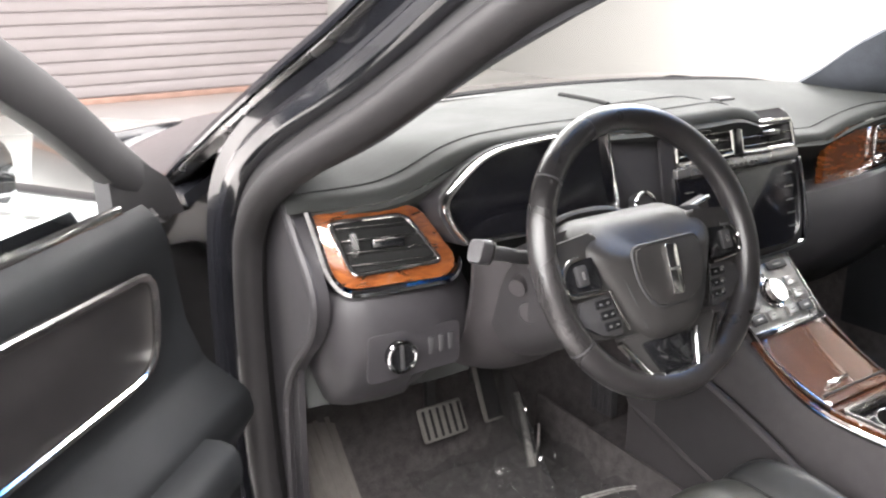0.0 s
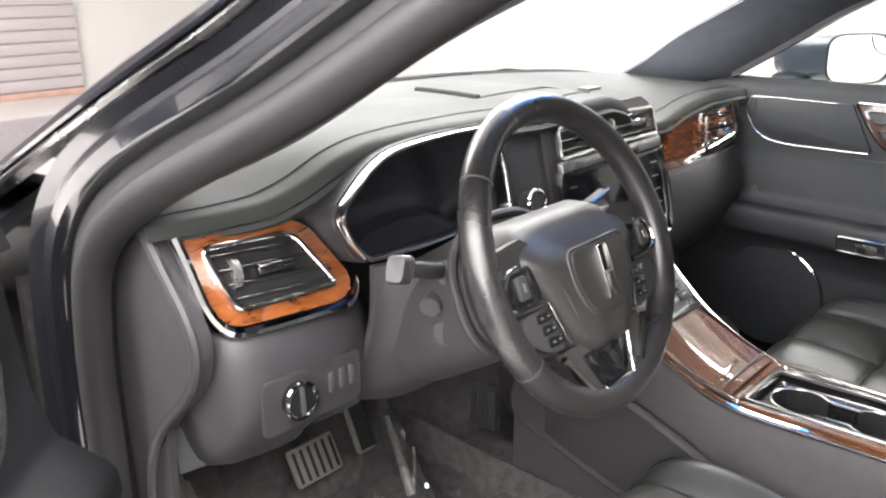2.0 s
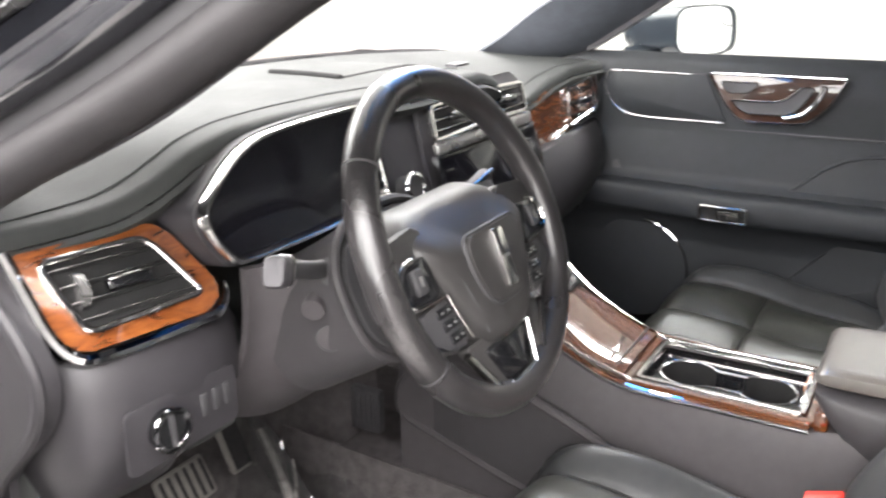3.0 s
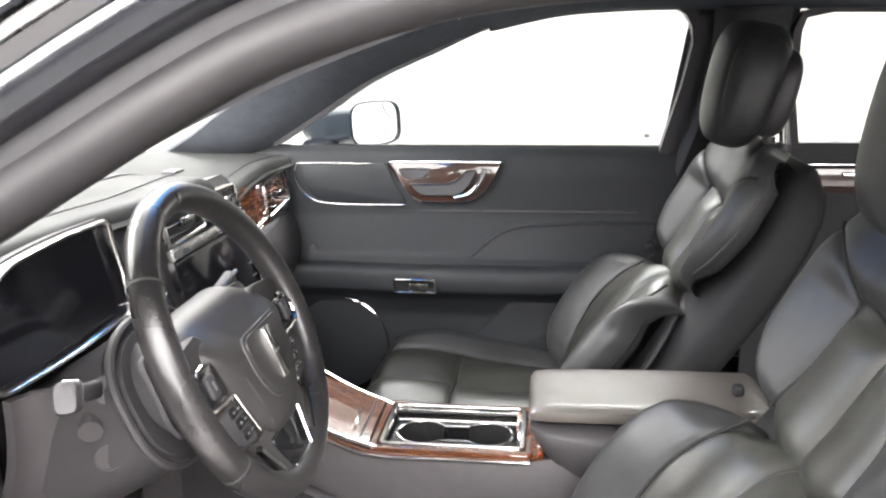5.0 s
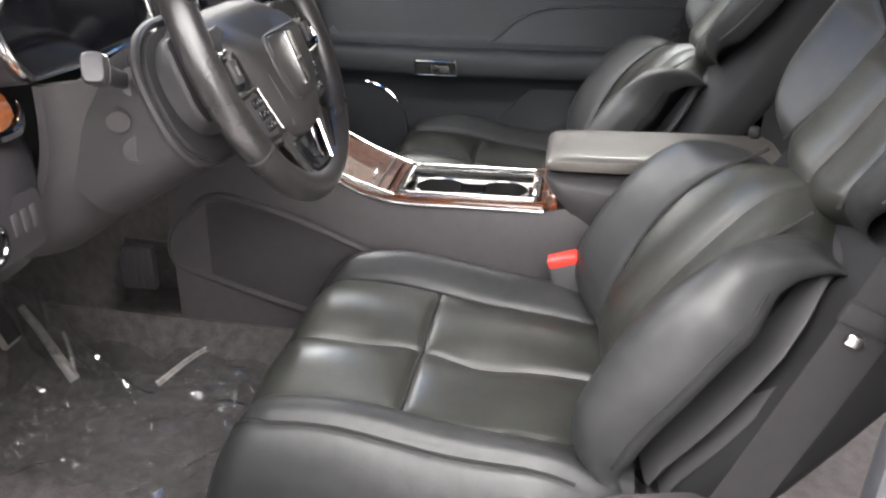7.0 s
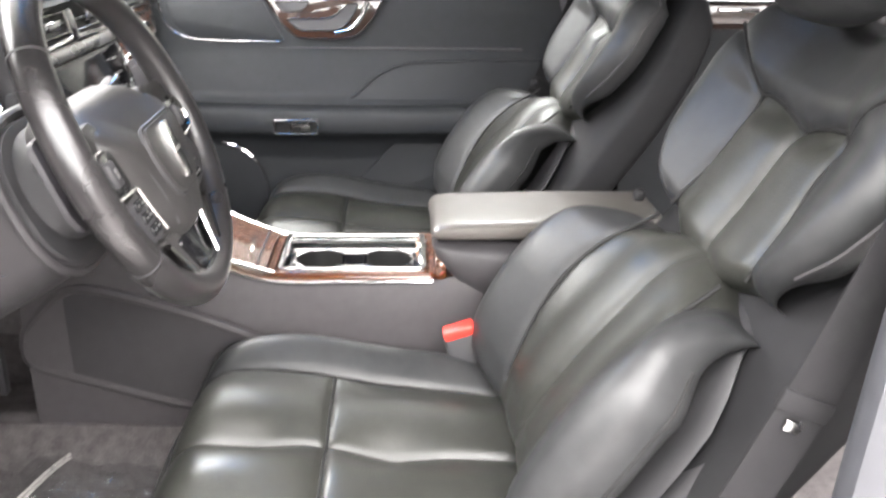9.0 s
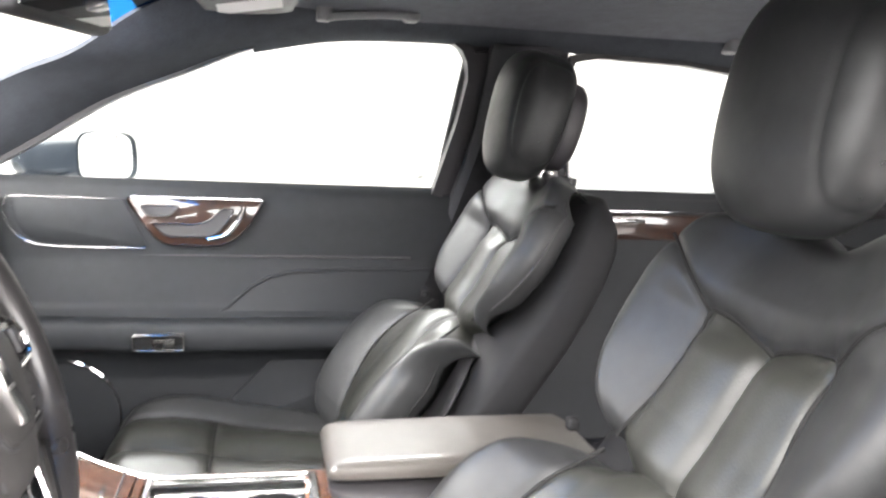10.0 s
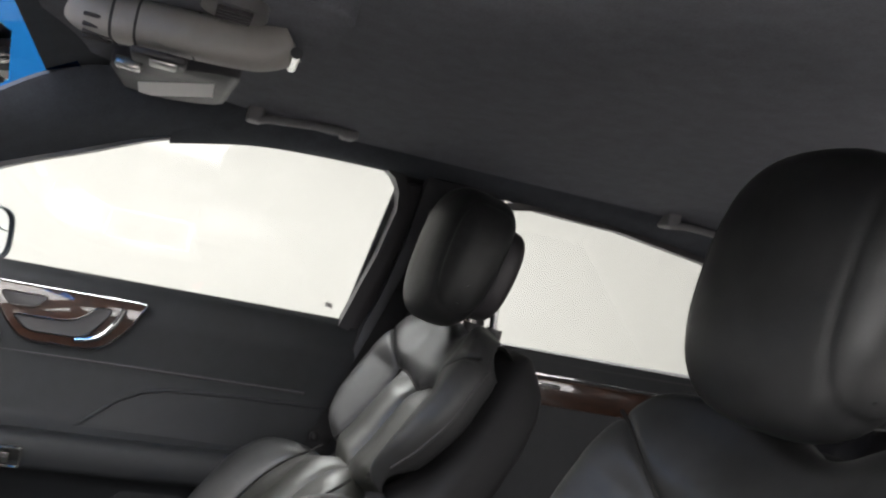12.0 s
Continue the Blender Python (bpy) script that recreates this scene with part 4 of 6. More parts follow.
# front skin below the pad, driver's side to the passenger's side
def fascia(u, v):
    x = -0.756 + 1.496 * u
    ye, ze = brow(x)
    low = lin(x, [-0.8, -0.50, -0.44, -0.25, -0.17, 0.17, 0.25, 0.74], [0.60, 0.62, 0.66, 0.66, 0.70, 0.70, 0.62, 0.60])
    back = lin(x, [-0.8, -0.6, -0.42, -0.2, 0.17, 0.25, 0.74], [0.05, 0.05, 0.06, 0.055, 0.055, 0.06, 0.06])
    y = ye + back * (1 if abs(x + 0.4) < 0.36 else 0.5) * min(1, v * 5) + 0.02 * math.sin(math.pi * v)
    return Vector((x, y, ze - 0.02 + (low - ze + 0.02) * v))


part("fascia", sheet(fascia, 150, 16, 0.008), DASH, dash, "black plastic dash fascia")

# driver's knee bolster with the light switch
KB = [Vector((z, y, x0)) for z, y, x0 in ((0.828, 0.612, -0.752), (0.816, 0.578, -0.755), (0.79, 0.560, -0.757), (0.755, 0.554, -0.757), (0.72, 0.557, -0.755), (0.69, 0.567, -0.752), (0.655, 0.587, -0.745), (0.62, 0.622, -0.735), (0.60, 0.66, -0.73))]
kb = []
for q in smooth_path(KB, 4):
    z, y, x0 = q
    x1 = interp(z, [0.60, 0.66, 0.72, 0.78, 0.82], [-0.61, -0.572, -0.524, -0.520, -0.532])
    row = [(x0, y + 0.13), (x0, y + 0.05), (x0 + 0.008, y + 0.022), (x0 + 0.026, y + 0.006), (x0 + 0.06, y - 0.001), (x0 + 0.11, y - 0.004), ((x0 + x1) / 2 + 0.02, y - 0.005), (x1 - 0.07, y - 0.003), (x1 - 0.035, y + 0.003), (x1 - 0.012, y + 0.016), (x1 - 0.002, y + 0.04), (x1, y + 0.13)]
    kb.append([Vector((a, b, z)) for a, b in row])
part("knee_bolster", loft(kb), PLASTIC, dash, "black plastic lower dash panel")
lm = frame_of((-0.672, 0.5490, 0.722), (1, -0.02, 0), (0, 0.06, 1))
part("switch_plate", slab(rounded([(-0.05, -0.035), (0.10, -0.035), (0.105, 0.03), (-0.045, 0.035)], 0.01), 0.003, lm, 0.001), PLASTIC, dash)
sw = part("light_switch", tube([lm @ Vector((0, 0, -0.004)), lm @ Vector((0, 0, 0.012))], 0.0215, 28, (0, 0, 1)), GLOSS, dash, "round headlamp switch with a chrome rim")
part("rim", tube([lm @ Vector((0.0215 * math.cos(a), 0.0215 * math.sin(a), 0.012)) for a in [2 * math.pi * i / 32 for i in range(32)]], 0.0035, 8, (0, -1, 0.01), closed=True), BRIGHT, sw)
part("pointer", box(-0.003, 0.003, -0.018, 0.018, 0.010, 0.016, 0.002, 2, None, lm), DARK, sw)
for i, dx in enumerate((0.055, 0.072, 0.088)):
    part("dimmer_button", box(dx - 0.005, dx + 0.005, -0.012, 0.014, -0.002, 0.0025, 0.002, 2, None, lm), DARK, dash)
cap = [(q.x, q.y) for q in smooth_path([(0.684, 0.958, 0), (0.655, 0.925, 0), (0.622, 0.885, 0), (0.590, 0.845, 0), (0.576, 0.810, 0), (0.585, 0.772, 0), (0.610, 0.738, 0), (0.655, 0.695, 0), (0.687, 0.650, 0), (0.704, 0.600, 0), (0.712, 0.50, 0), (0.715, 0.36, 0)], 4)] + [(0.84, 0.36), (0.84, 0.90), (0.76, 0.955)]
part("dash_end_cap", slab(cap[::-1], 0.022, Matrix(((0, 0, -1, -0.782), (1, 0, 0, 0), (0, 1, 0, 0), (0, 0, 0, 1))), 0.007, 3), PLASTIC, dash, "black end cap of the dash")
part("cap_lip", tube([Vector((-0.781, y + 0.004, z)) for y, z in cap[3:45]], 0.007, 8, (1, 0, 0)), PLASTIC, dash)
part("kick_panel", sheet(lambda u, v: Vector((0.745, 0.57 + 0.41 * u, 0.24 + 0.33 * v)), 6, 10, 0.01), CARPET, dash, "black carpeted kick panel of the passenger side")
part("kick_panel", sheet(lambda u, v: Vector((-0.765 + 0.02 * u, 0.69 + 0.26 * u - 0.03 * v, 0.26 + 0.62 * v)), 6, 10, 0.01), PLASTIC, dash, "black plastic kick panel")


def vent_unit(name, m, outline, opening, n_slats, depth, parent, label, knob=True, thumb=True):
    """An air vent: black plate standing in for the shaded hollow, slats, vertical vanes, chrome rim and a tab."""
    us, vs = [p[0] for p in opening], [p[1] for p in opening]
    unit = part(name, slab(opening, depth, m @ Matrix.Translation((0, 0, -0.002 if depth < 0.02 else -0.012))), PITCH, parent, label)
    v0, v1 = min(vs), max(vs)
    poly = opening

    def span(v):
        hits = []
        for (a, b), (c, d) in zip(poly, poly[1:] + poly[:1]):
            if (b - v) * (d - v) < 0:
                hits.append(a + (c - a) * (v - b) / (d - b))
        return (min(hits), max(hits)) if len(hits) > 1 else (0, 0)

    for i in range(n_slats):
        v = v0 + (v1 - v0) * (i + 0.7) / (n_slats + 0.4)
        a, b = span(v)
        part("slat", box(a + 0.002, b - 0.002, v - 0.0022, v + 0.0022, -0.010, 0.001, 0.001, 1, None, m), PITCH, unit)
        part("slat_edge", box(a + 0.004, b - 0.004, v + 0.0004, v + 0.0016, 0.0012, 0.0028, 0.0004, 1, None, m), CHROME, unit)
    cnt = max(3, int((max(us) - min(us)) / 0.02))
    for i in range(cnt):
        u = min(us) + (max(us) - min(us)) * (i + 0.5) / cnt
        part("vane", box(u - 0.001, u + 0.001, v0 + 0.004, v1 - 0.004, -0.0115, -0.009, 0, 1, None, m), PLASTIC, unit)
    part("rim", frame_bar(opening, m, 0.006, 0.004), CHROME, unit, "chrome vent rim")
    if knob:
        u = (min(us) + max(us)) / 2
        part("vent_tab", box(u - 0.022, u + 0.026, (v0 + v1) / 2 - 0.006, (v0 + v1) / 2 + 0.006, -0.002, 0.010, 0.003, 2, None, m), GLOSS, unit)
        part("tab_trim", box(u - 0.02, u + 0.026, (v0 + v1) / 2 + 0.004, (v0 + v1) / 2 + 0.007, 0.004, 0.0115, 0.001, 1, None, m), CHROME, unit)
    return unit


# driver's vent with wood surround: u along +x, v up
vm = frame_of((-0.665, 0.5895, 0.868), (1, -0.17, -0.02), (0.02, 0.42, 0.9))
wood_out = rounded([(-0.098, 0.056), (0.056, 0.060), (0.106, -0.028), (0.090, -0.05), (-0.06, -0.052), (-0.082, -0.03)], [0.006, 0.02, 0.012, 0.015, 0.03, 0.03])
hole = rounded([(-0.078, 0.042), (0.034, 0.044), (0.078, -0.028), (-0.054, -0.034)], [0.01, 0.018, 0.01, 0.014])
part("wood_surround", slab(wood_out, 0.02, vm, 0.004, 2), WOOD, dash, "glossy burl wood vent surround")
vent_unit("driver_vent", vm @ Matrix.Translation((0, 0, 0.006)), wood_out, hole, 4, 0.014, dash, "chrome-edged air vent")
part("thumb_wheel", tube([vm @ Vector((-0.052, 0.008, 0.004)), vm @ Vector((-0.044, 0.008, 0.004))], 0.018, 20, (0, 0, 1)), SILVER, dash, "ribbed vent thumb wheel")
low = [(-0.104, 0.060), (-0.096, 0.02), (-0.086, -0.03), (-0.066, -0.056), (-0.03, -0.060), (0.06, -0.057), (0.090, -0.054), (0.106, -0.038), (0.109, -0.024)]
part("chrome_strip", sweep([vm @ Vector((u, v, 0.002)) for u, v in [(q.x, q.y) for q in smooth_path([(a, b, 0) for a, b in low], 5)]], [(-0.006, -0.004), (-0.005, 0.004), (0.0, 0.006), (0.005, 0.004), (0.006, -0.004)], vm.to_3x3() @ Vector((0, 0, 1)), scale=lambda t: 1.0 if t < 0.75 else 1.0 - 0.85 * (t - 0.75) / 0.25), BRIGHT, dash, "polished chrome strip below the wood")

# instrument cluster
cm = frame_of((-0.435, 0.548, 0.930), (1, -0.03, 0), (0.0, 0.14, 0.99))
cl = rounded([(-0.158, 0.0), (-0.085, 0.060), (0.02, 0.070), (0.140, 0.070), (0.158, -0.058), (-0.02, -0.066), (-0.122, -0.064), (-0.146, -0.034)], [0.02, 0.05, 0.05, 0.010, 0.02, 0.05, 0.012, 0.02])
clu = part("instrument_cluster", slab(cl, 0.02, cm @ Matrix.Translation((0, 0, -0.004))), SCREEN, dash, "black glass instrument display")
part("bezel", frame_bar(cl, cm, 0.0065, 0.009), CHROME, clu, "chrome cluster bezel")

part("cluster_housing", slab([(u * 1.045, v * 1.07) for u, v in cl], 0.07, cm @ Matrix.Translation((0, 0, -0.006)), 0.004), PLASTIC, dash, "black cluster housing")

# centre stack: vents, screen, start button
sm = frame_of((0.0, 0.528, 0.90), (1, 0, 0), (0, 0.24, 0.97))
part("stack_body", slab(rounded([(-0.172, 0.10), (0.165, 0.10), (0.178, -0.02), (0.150, -0.155), (-0.15, -0.155), (-0.178, -0.02)], 0.03), 0.06, sm @ Matrix.Translation((0, 0, -0.006)), 0.008, 3), PLASTIC, dash, "black centre stack")
part("stack_side", slab(rounded([(-0.285, 0.085), (-0.17, 0.098), (-0.15, 0.0), (-0.15, -0.10), (-0.265, -0.10)], 0.015), 0.03, sm @ Matrix.Translation((0, 0, -0.012)), 0.006, 2), PLASTIC, dash)
for s, nm in ((-1, "centre_vent"), (1, "centre_vent")):
    op = rounded([(s * 0.148, 0.078), (s * 0.012, 0.082), (s * 0.012, 0.034), (s * 0.150, 0.030)], 0.006)
    if s > 0:
        op = op[::-1]
    vent_unit(nm, sm @ Matrix.Translation((0, 0, 0.002)), op, op, 3, 0.04, dash, "chrome-edged centre air vent")
part("vent_divider", box(-0.010, 0.010, 0.028, 0.088, -0.004, 0.008, 0.003, 2, None, sm), GLOSS, dash)
part("silver_bar", box(-0.156, 0.158, 0.008, 0.026, -0.004, 0.008, 0.004, 2, None, sm), SILVER, dash, "silver bar below the vents")
scr = rounded([(-0.152, 0.004), (0.156, 0.004), (0.150, -0.125), (0.11, -0.142), (-0.11, -0.142), (-0.146, -0.125)], 0.012)
sc = part("centre_screen", slab(scr, 0.008, sm @ Matrix.Translation((0, 0, 0.002)), 0.002), SCREEN, dash, "dark touch screen with side buttons")
part("screen_bezel", sweep([sm @ Vector((q.x, q.y, 0.003)) for q in smooth_path([(0.160, 0.008, 0), (0.166, -0.06, 0), (0.160, -0.125, 0), (0.135, -0.150, 0), (0.0, -0.156, 0), (-0.135, -0.150, 0), (-0.158, -0.125, 0), (-0.164, -0.06, 0), (-0.160, 0.008, 0)], 5)], [(-0.004, -0.004), (-0.003, 0.004), (0.003, 0.004), (0.004, -0.004)], sm.to_3x3() @ Vector((0, 0, 1))), BRIGHT, sc, "bright chrome screen bezel")
for i in range(5):
    for u in (0.128, -0.128):
        part("key_mark", box(u - 0.010, u + 0.010, -0.018 - 0.024 * i - 0.001, -0.018 - 0.024 * i + 0.001, 0.002, 0.0034, 0, 1, None, sm), SILVER, sc)
for i in range(6):
    part("button", box(-0.03 + 0.013 * i, -0.022 + 0.013 * i, 0.012, 0.016, 0.007, 0.009, 0.0005, 1, None, sm), DARK, dash)
stt = part("start_button", tube([sm @ Vector((-0.235, -0.022, -0.014)), sm @ Vector((-0.235, -0.022, 0.010))], 0.019, 28, (0, 0, 1)), DARK, dash, "round start button with a chrome ring")
part("ring", tube([sm @ Vector((-0.235 + 0.019 * math.cos(a), -0.022 + 0.019 * math.sin(a), 0.008)) for a in [2 * math.pi * i / 32 for i in range(32)]], 0.004, 8, (0, -1, 0.01), closed=True), BRIGHT, stt)

# passenger side: wood band, vent, chrome strip
pm = frame_of((0.585, 0.6345, 0.86), (1, -0.165, 0.0), (0, 0.10, 0.99))
pw = rounded([(-0.14, 0.010), (-0.09, 0.050), (0.105, 0.068), (0.118, -0.012), (-0.15, -0.078)], [0.03, 0.04, 0.01, 0.02, 0.01])
part("wood_band", slab(pw, 0.02, pm, 0.004, 2), WOOD_DASH, dash, "glossy burl wood dash band")
ph = rounded([(-0.004, 0.046), (0.090, 0.060), (0.112, -0.010), (-0.008, -0.038)], 0.012)
vent_unit("passenger_vent", pm @ Matrix.Translation((0, 0, 0.006)), ph, ph, 3, 0.03, dash, "chrome-edged air vent")
part("chrome_strip", sweep([pm @ Vector((q.x, q.y, 0.003)) for q in smooth_path([(-0.155, -0.083, 0), (0.0, -0.048, 0), (0.10, -0.024, 0), (0.121, -0.008, 0), (0.122, 0.02, 0), (0.112, 0.064, 0)], 6)], [(-0.005, -0.004), (-0.004, 0.004), (0.004, 0.004), (0.005, -0.004)], pm.to_3x3() @ Vector((0, 0, 1))), BRIGHT, dash, "polished chrome strip below the wood")
gl = []
for z, y in ((0.80, 0.615), (0.77, 0.60), (0.72, 0.59), (0.66, 0.60), (0.60, 0.64), (0.54, 0.70)):
    gl.append([Vector((0.19, y + 0.12, z - 0.03)), Vector((0.20, y + 0.02, z - 0.03)), Vector((0.24, y + 0.03, z - 0.02)), Vector((0.55, y, z)), Vector((0.70, y - 0.005, z + 0.02)), Vector((0.735, y + 0.02, z + 0.02)), Vector((0.735, y + 0.12, z))])
part("glove_box", loft(gl), PLASTIC, dash, "black plastic glove box")

# ---- steering wheel and column ----
WC = Vector((-0.4135, 0.3312, 0.8881))
wm = frame_of(WC, (1, 0.017, 0), (0, 0.396, 0.918))
sw_th = thing("steering_wheel", "black leather steering wheel with chrome and a rounded hub", "steering wheel", at=tuple(WC))
RIM = [wm @ Vector((0.1787 * math.cos(a), 0.1787 * math.sin(a) * (1.0 if math.sin(a) > 0 else 0.985), 0.004 * math.cos(2 * a))) for a in [2 * math.pi * i / 96 for i in range(96)]]
part("rim", sweep(RIM, ring(0.0178, 0.0182, 16), wm.to_3x3() @ Vector((0, 0, 1)), closed=True), noise_mat("wheel_leather", (0.0165, 0.0154, 0.0158), 0.31, spread=0.25, scale=45, bump=0.25, bump_scale=600), sw_th, "worn black leather wheel rim")
for deg in (38, 142, 212, 328):
    a = radians(deg)
    c = wm @ Vector((0.1787 * math.cos(a), 0.1787 * math.sin(a) * (1.0 if math.sin(a) > 0 else 0.985), 0.004 * math.cos(2 * a)))
    t = wm.to_3x3() @ Vector((-math.sin(a), math.cos(a), 0))
    part("rim_seam", sweep([c - t * 0.0012, c + t * 0.0012], ring(0.01795, 0.01835, 16), wm.to_3x3() @ Vector((0, 0, 1))), DARK, sw_th)


def hub_cover():
    """A domed shield-shaped cover, wide above and narrow below."""
    out = rounded([(-0.118, 0.020), (-0.092, 0.058), (0.092, 0.058), (0.118, 0.020), (0.094, -0.03), (0.062, -0.094), (0.034, -0.116), (-0.034, -0.116), (-0.062, -0.094), (-0.094, -0.03)], [0.04, 0.05, 0.05, 0.04, 0.05, 0.03, 0.02, 0.02, 0.03, 0.05], 7)
    cx, cy = 0.0, -0.022
    loops = []
    for k, w in ((0.86, -0.070), (0.97, -0.058), (1.03, -0.036), (1.03, -0.016), (1.0, 0.0), (0.95, 0.010), (0.88, 0.0165), (0.78, 0.0205), (0.62, 0.0235), (0.40, 0.0255), (0.2, 0.0262), (0.02, 0.0264)):
        loops.append([wm @ Vector((cx + (u - cx) * k, cy + (v - cy) * k, w - 0.040 * max(0, (v + 0.004) / 0.062) ** 1.6 * k * max(0.0, min(1.0, (w + 0.07) / 0.07)))) for u, v in out])
    return loft(loops)


part("airbag_cover", hub_cover(), HUB, sw_th, "black padded airbag cover", 60)
inner = rounded([(-0.054, 0.006), (0.060, 0.006), (0.060, -0.034), (0.036, -0.072), (-0.036, -0.072), (-0.056, -0.034)], [0.012, 0.012, 0.02, 0.018, 0.018, 0.02])
part("hub_panel", slab(inner, 0.006, wm @ Matrix.Translation((0, 0, 0.0285)), 0.0025, 3), HUB, sw_th, "raised shield panel of the airbag cover")
part("hub_groove", tube([wm @ Vector((0.003 + (u - 0.003) * 1.04, -0.033 + (v + 0.033) * 1.05, 0.0238)) for u, v in inner], 0.0022, 6, wm.to_3x3() @ Vector((0, 0, 1)), closed=True), DARK, sw_th)
for s in (-1, 1):
    part("cover_seam", tube([wm @ Vector((q.x * s, q.y, q.z)) for q in smooth_path([(0.098, 0.030, -0.006), (0.084, 0.0, 0.0150), (0.068, -0.045, 0.0185), (0.050, -0.095, 0.0125)], 6)], 0.0016, 6, wm.to_3x3() @ Vector((0, 0, 1))), DARK, sw_th)
bad = part("badge", slab(rounded([(-0.0095, 0.032), (0.0095, 0.032), (0.0095, -0.032), (-0.0095, -0.032)], 0.003), 0.006, wm @ Matrix.Translation((0.003, -0.030, 0.0325)) @ pose(0, 0, 0, 0, 0, -4), 0.002), CHROME, sw_th, "plain upright chrome emblem")
part("badge_gap", box(-0.0045, 0.0105, -0.0315, -0.0285, 0.0322, 0.0330, 0, 1, None, wm), SILVER, bad)
for s in (-1, 1):
    arm_pts = [(0.085, 0.040), (0.164, 0.032), (0.166, -0.046), (0.140, -0.088), (0.085, -0.098), (0.060, -0.05)]
    sp = rounded([(s * u, v) for u, v in arm_pts][::-s], 0.012)
    spoke = part("spoke", slab(sp, 0.016, wm @ Matrix.Translation((0, 0, 0.000)), 0.006, 3), HUB, sw_th, "black skinned wheel spoke")
    sb = rounded([(s * u, v) for u, v in ((0.104, 0.010), (0.146, 0.006), (0.160, -0.014), (0.153, -0.030), (0.100, -0.034))][::-s], 0.006)
    part("switch_pad", slab(sb, 0.012, wm @ Matrix.Translation((0, 0, 0.008)), 0.003), GLOSS, spoke)
    part("switch_rim", sweep([wm @ Vector((s * q.x, q.y, 0.0085)) for q in smooth_path([(0.128, 0.011, 0), (0.148, 0.007, 0), (0.162, -0.012, 0), (0.156, -0.031, 0), (0.128, -0.035, 0), (0.099, -0.036, 0)], 4)], ring(0.0030, n=8), wm.to_3x3() @ Vector((0, 0, 1))), CHROME, spoke, "chrome switch surround")
    part("rocker", box(s * 0.132 - 0.009, s * 0.132 + 0.009, -0.024, 0.002, 0.007, 0.014, 0.003, 2, None, wm), DARK, spoke)
    part("rocker_mark", box(s * 0.132 - 0.002, s * 0.132 + 0.002, -0.016, -0.006, 0.0135, 0.0146, 0, 1, None, wm), SILVER, spoke)
    kb_ = rounded([(s * u, v) for u, v in ((0.094, -0.040), (0.140, -0.042), (0.150, -0.066), (0.118, -0.088), (0.082, -0.094))][::-s], 0.006)
    part("key_panel", slab(kb_, 0.010, wm @ Matrix.Translation((0, 0, 0.006)), 0.003), DARK, spoke, "black switch block")
    for j in range(3):
        part("key", box(s * 0.106 - 0.013 + 0.004 * j * -s, s * 0.106 + 0.013 - 0.004 * j * s, -0.056 - 0.0145 * j, -0.045 - 0.0145 * j, 0.004, 0.0085, 0.002, 2, None, wm), GLOSS, spoke)
        for e in (-0.006, 0.006):
            part("key_mark", box(s * (0.106 - 0.004 * j) + e - 0.002, s * (0.106 - 0.004 * j) + e + 0.002, -0.0515 - 0.0145 * j, -0.0495 - 0.0145 * j, 0.0082, 0.0090, 0, 1, None, wm), SILVER, spoke)
    part("spoke_trim", sweep([wm @ Vector((q.x * s, q.y, 0.0075)) for q in smooth_path([(0.091, -0.037, 0), (0.084, -0.062, 0), (0.074, -0.090, 0)], 6)], ring(0.0016, n=8), wm.to_3x3() @ Vector((0, 0, 1))), CHROME, spoke, "thin chrome spoke edge")
    part("fork_edge", sweep([wm @ Vector((q.x * s, q.y, 0.006)) for q in smooth_path([(0.092, -0.104, 0), (0.072, -0.132, 0), (0.052, -0.160, 0), (0.038, -0.178, 0)], 6)], [(-0.0035, -0.006), (-0.0035, 0.001), (0.0, 0.003), (0.0035, 0.001), (0.0035, -0.006)], wm.to_3x3() @ Vector((0, 0, 1))), CHROME, sw_th, "polished chrome fork edge")
part("lower_spoke", slab(rounded([(-0.088, -0.098), (0.088, -0.098), (0.036, -0.178), (-0.036, -0.178)], 0.008), 0.014, wm @ Matrix.Translation((0, 0, 0.002)), 0.003), HUB, sw_th, "black lower spoke")
part("spoke_recess", slab(rounded([(-0.058, -0.112), (0.040, -0.112), (0.024, -0.157), (-0.034, -0.157)], 0.008), 0.008, wm @ Matrix.Translation((0, 0, 0.0045)), 0.002), GLOSS, sw_th, "gloss black recess")
part("chrome_foot", slab(rounded([(-0.040, -0.157), (0.040, -0.157), (0.036, -0.181), (-0.038, -0.181)], 0.006), 0.012, wm @ Matrix.Translation((0, 0, 0.0075)), 0.004, 3), BRIGHT, sw_th, "polished chrome foot of the fork")
part("recess_edge", sweep([wm @ Vector((q.x, q.y, 0.0065)) for q in smooth_path([(0.042, -0.112, 0), (0.036, -0.135, 0), (0.030, -0.160, 0)], 5)], ring(0.0035, 0.003, 8), wm.to_3x3() @ Vector((0, 0, 1))), BRIGHT, sw_th)
part("hub_back", tube([wm @ Vector((0, 0, -0.09)), wm @ Vector((0, 0, -0.06))], 0.058, 32, (0, 0, 1)), DARK, sw_th)
for s in (-1, 1):
    part("paddle", slab(rounded([(s * 0.08, 0.05), (s * 0.150, 0.045), (s * 0.156, -0.03), (s * 0.145, -0.05), (s * 0.08, -0.04)][:: s], 0.01), 0.006, wm @ Matrix.Translation((0, 0, -0.035)), 0.002), PLASTIC, sw_th)

col = thing("steering_column", "black plastic steering column shroud with stalks", "steering column", at=(-0.41, 0.46, 0.80))
cl_path = [wm @ Vector((0, -0.020, -0.112)), wm @ Vector((0, -0.030, -0.17)), wm @ Vector((0, -0.04, -0.25))]
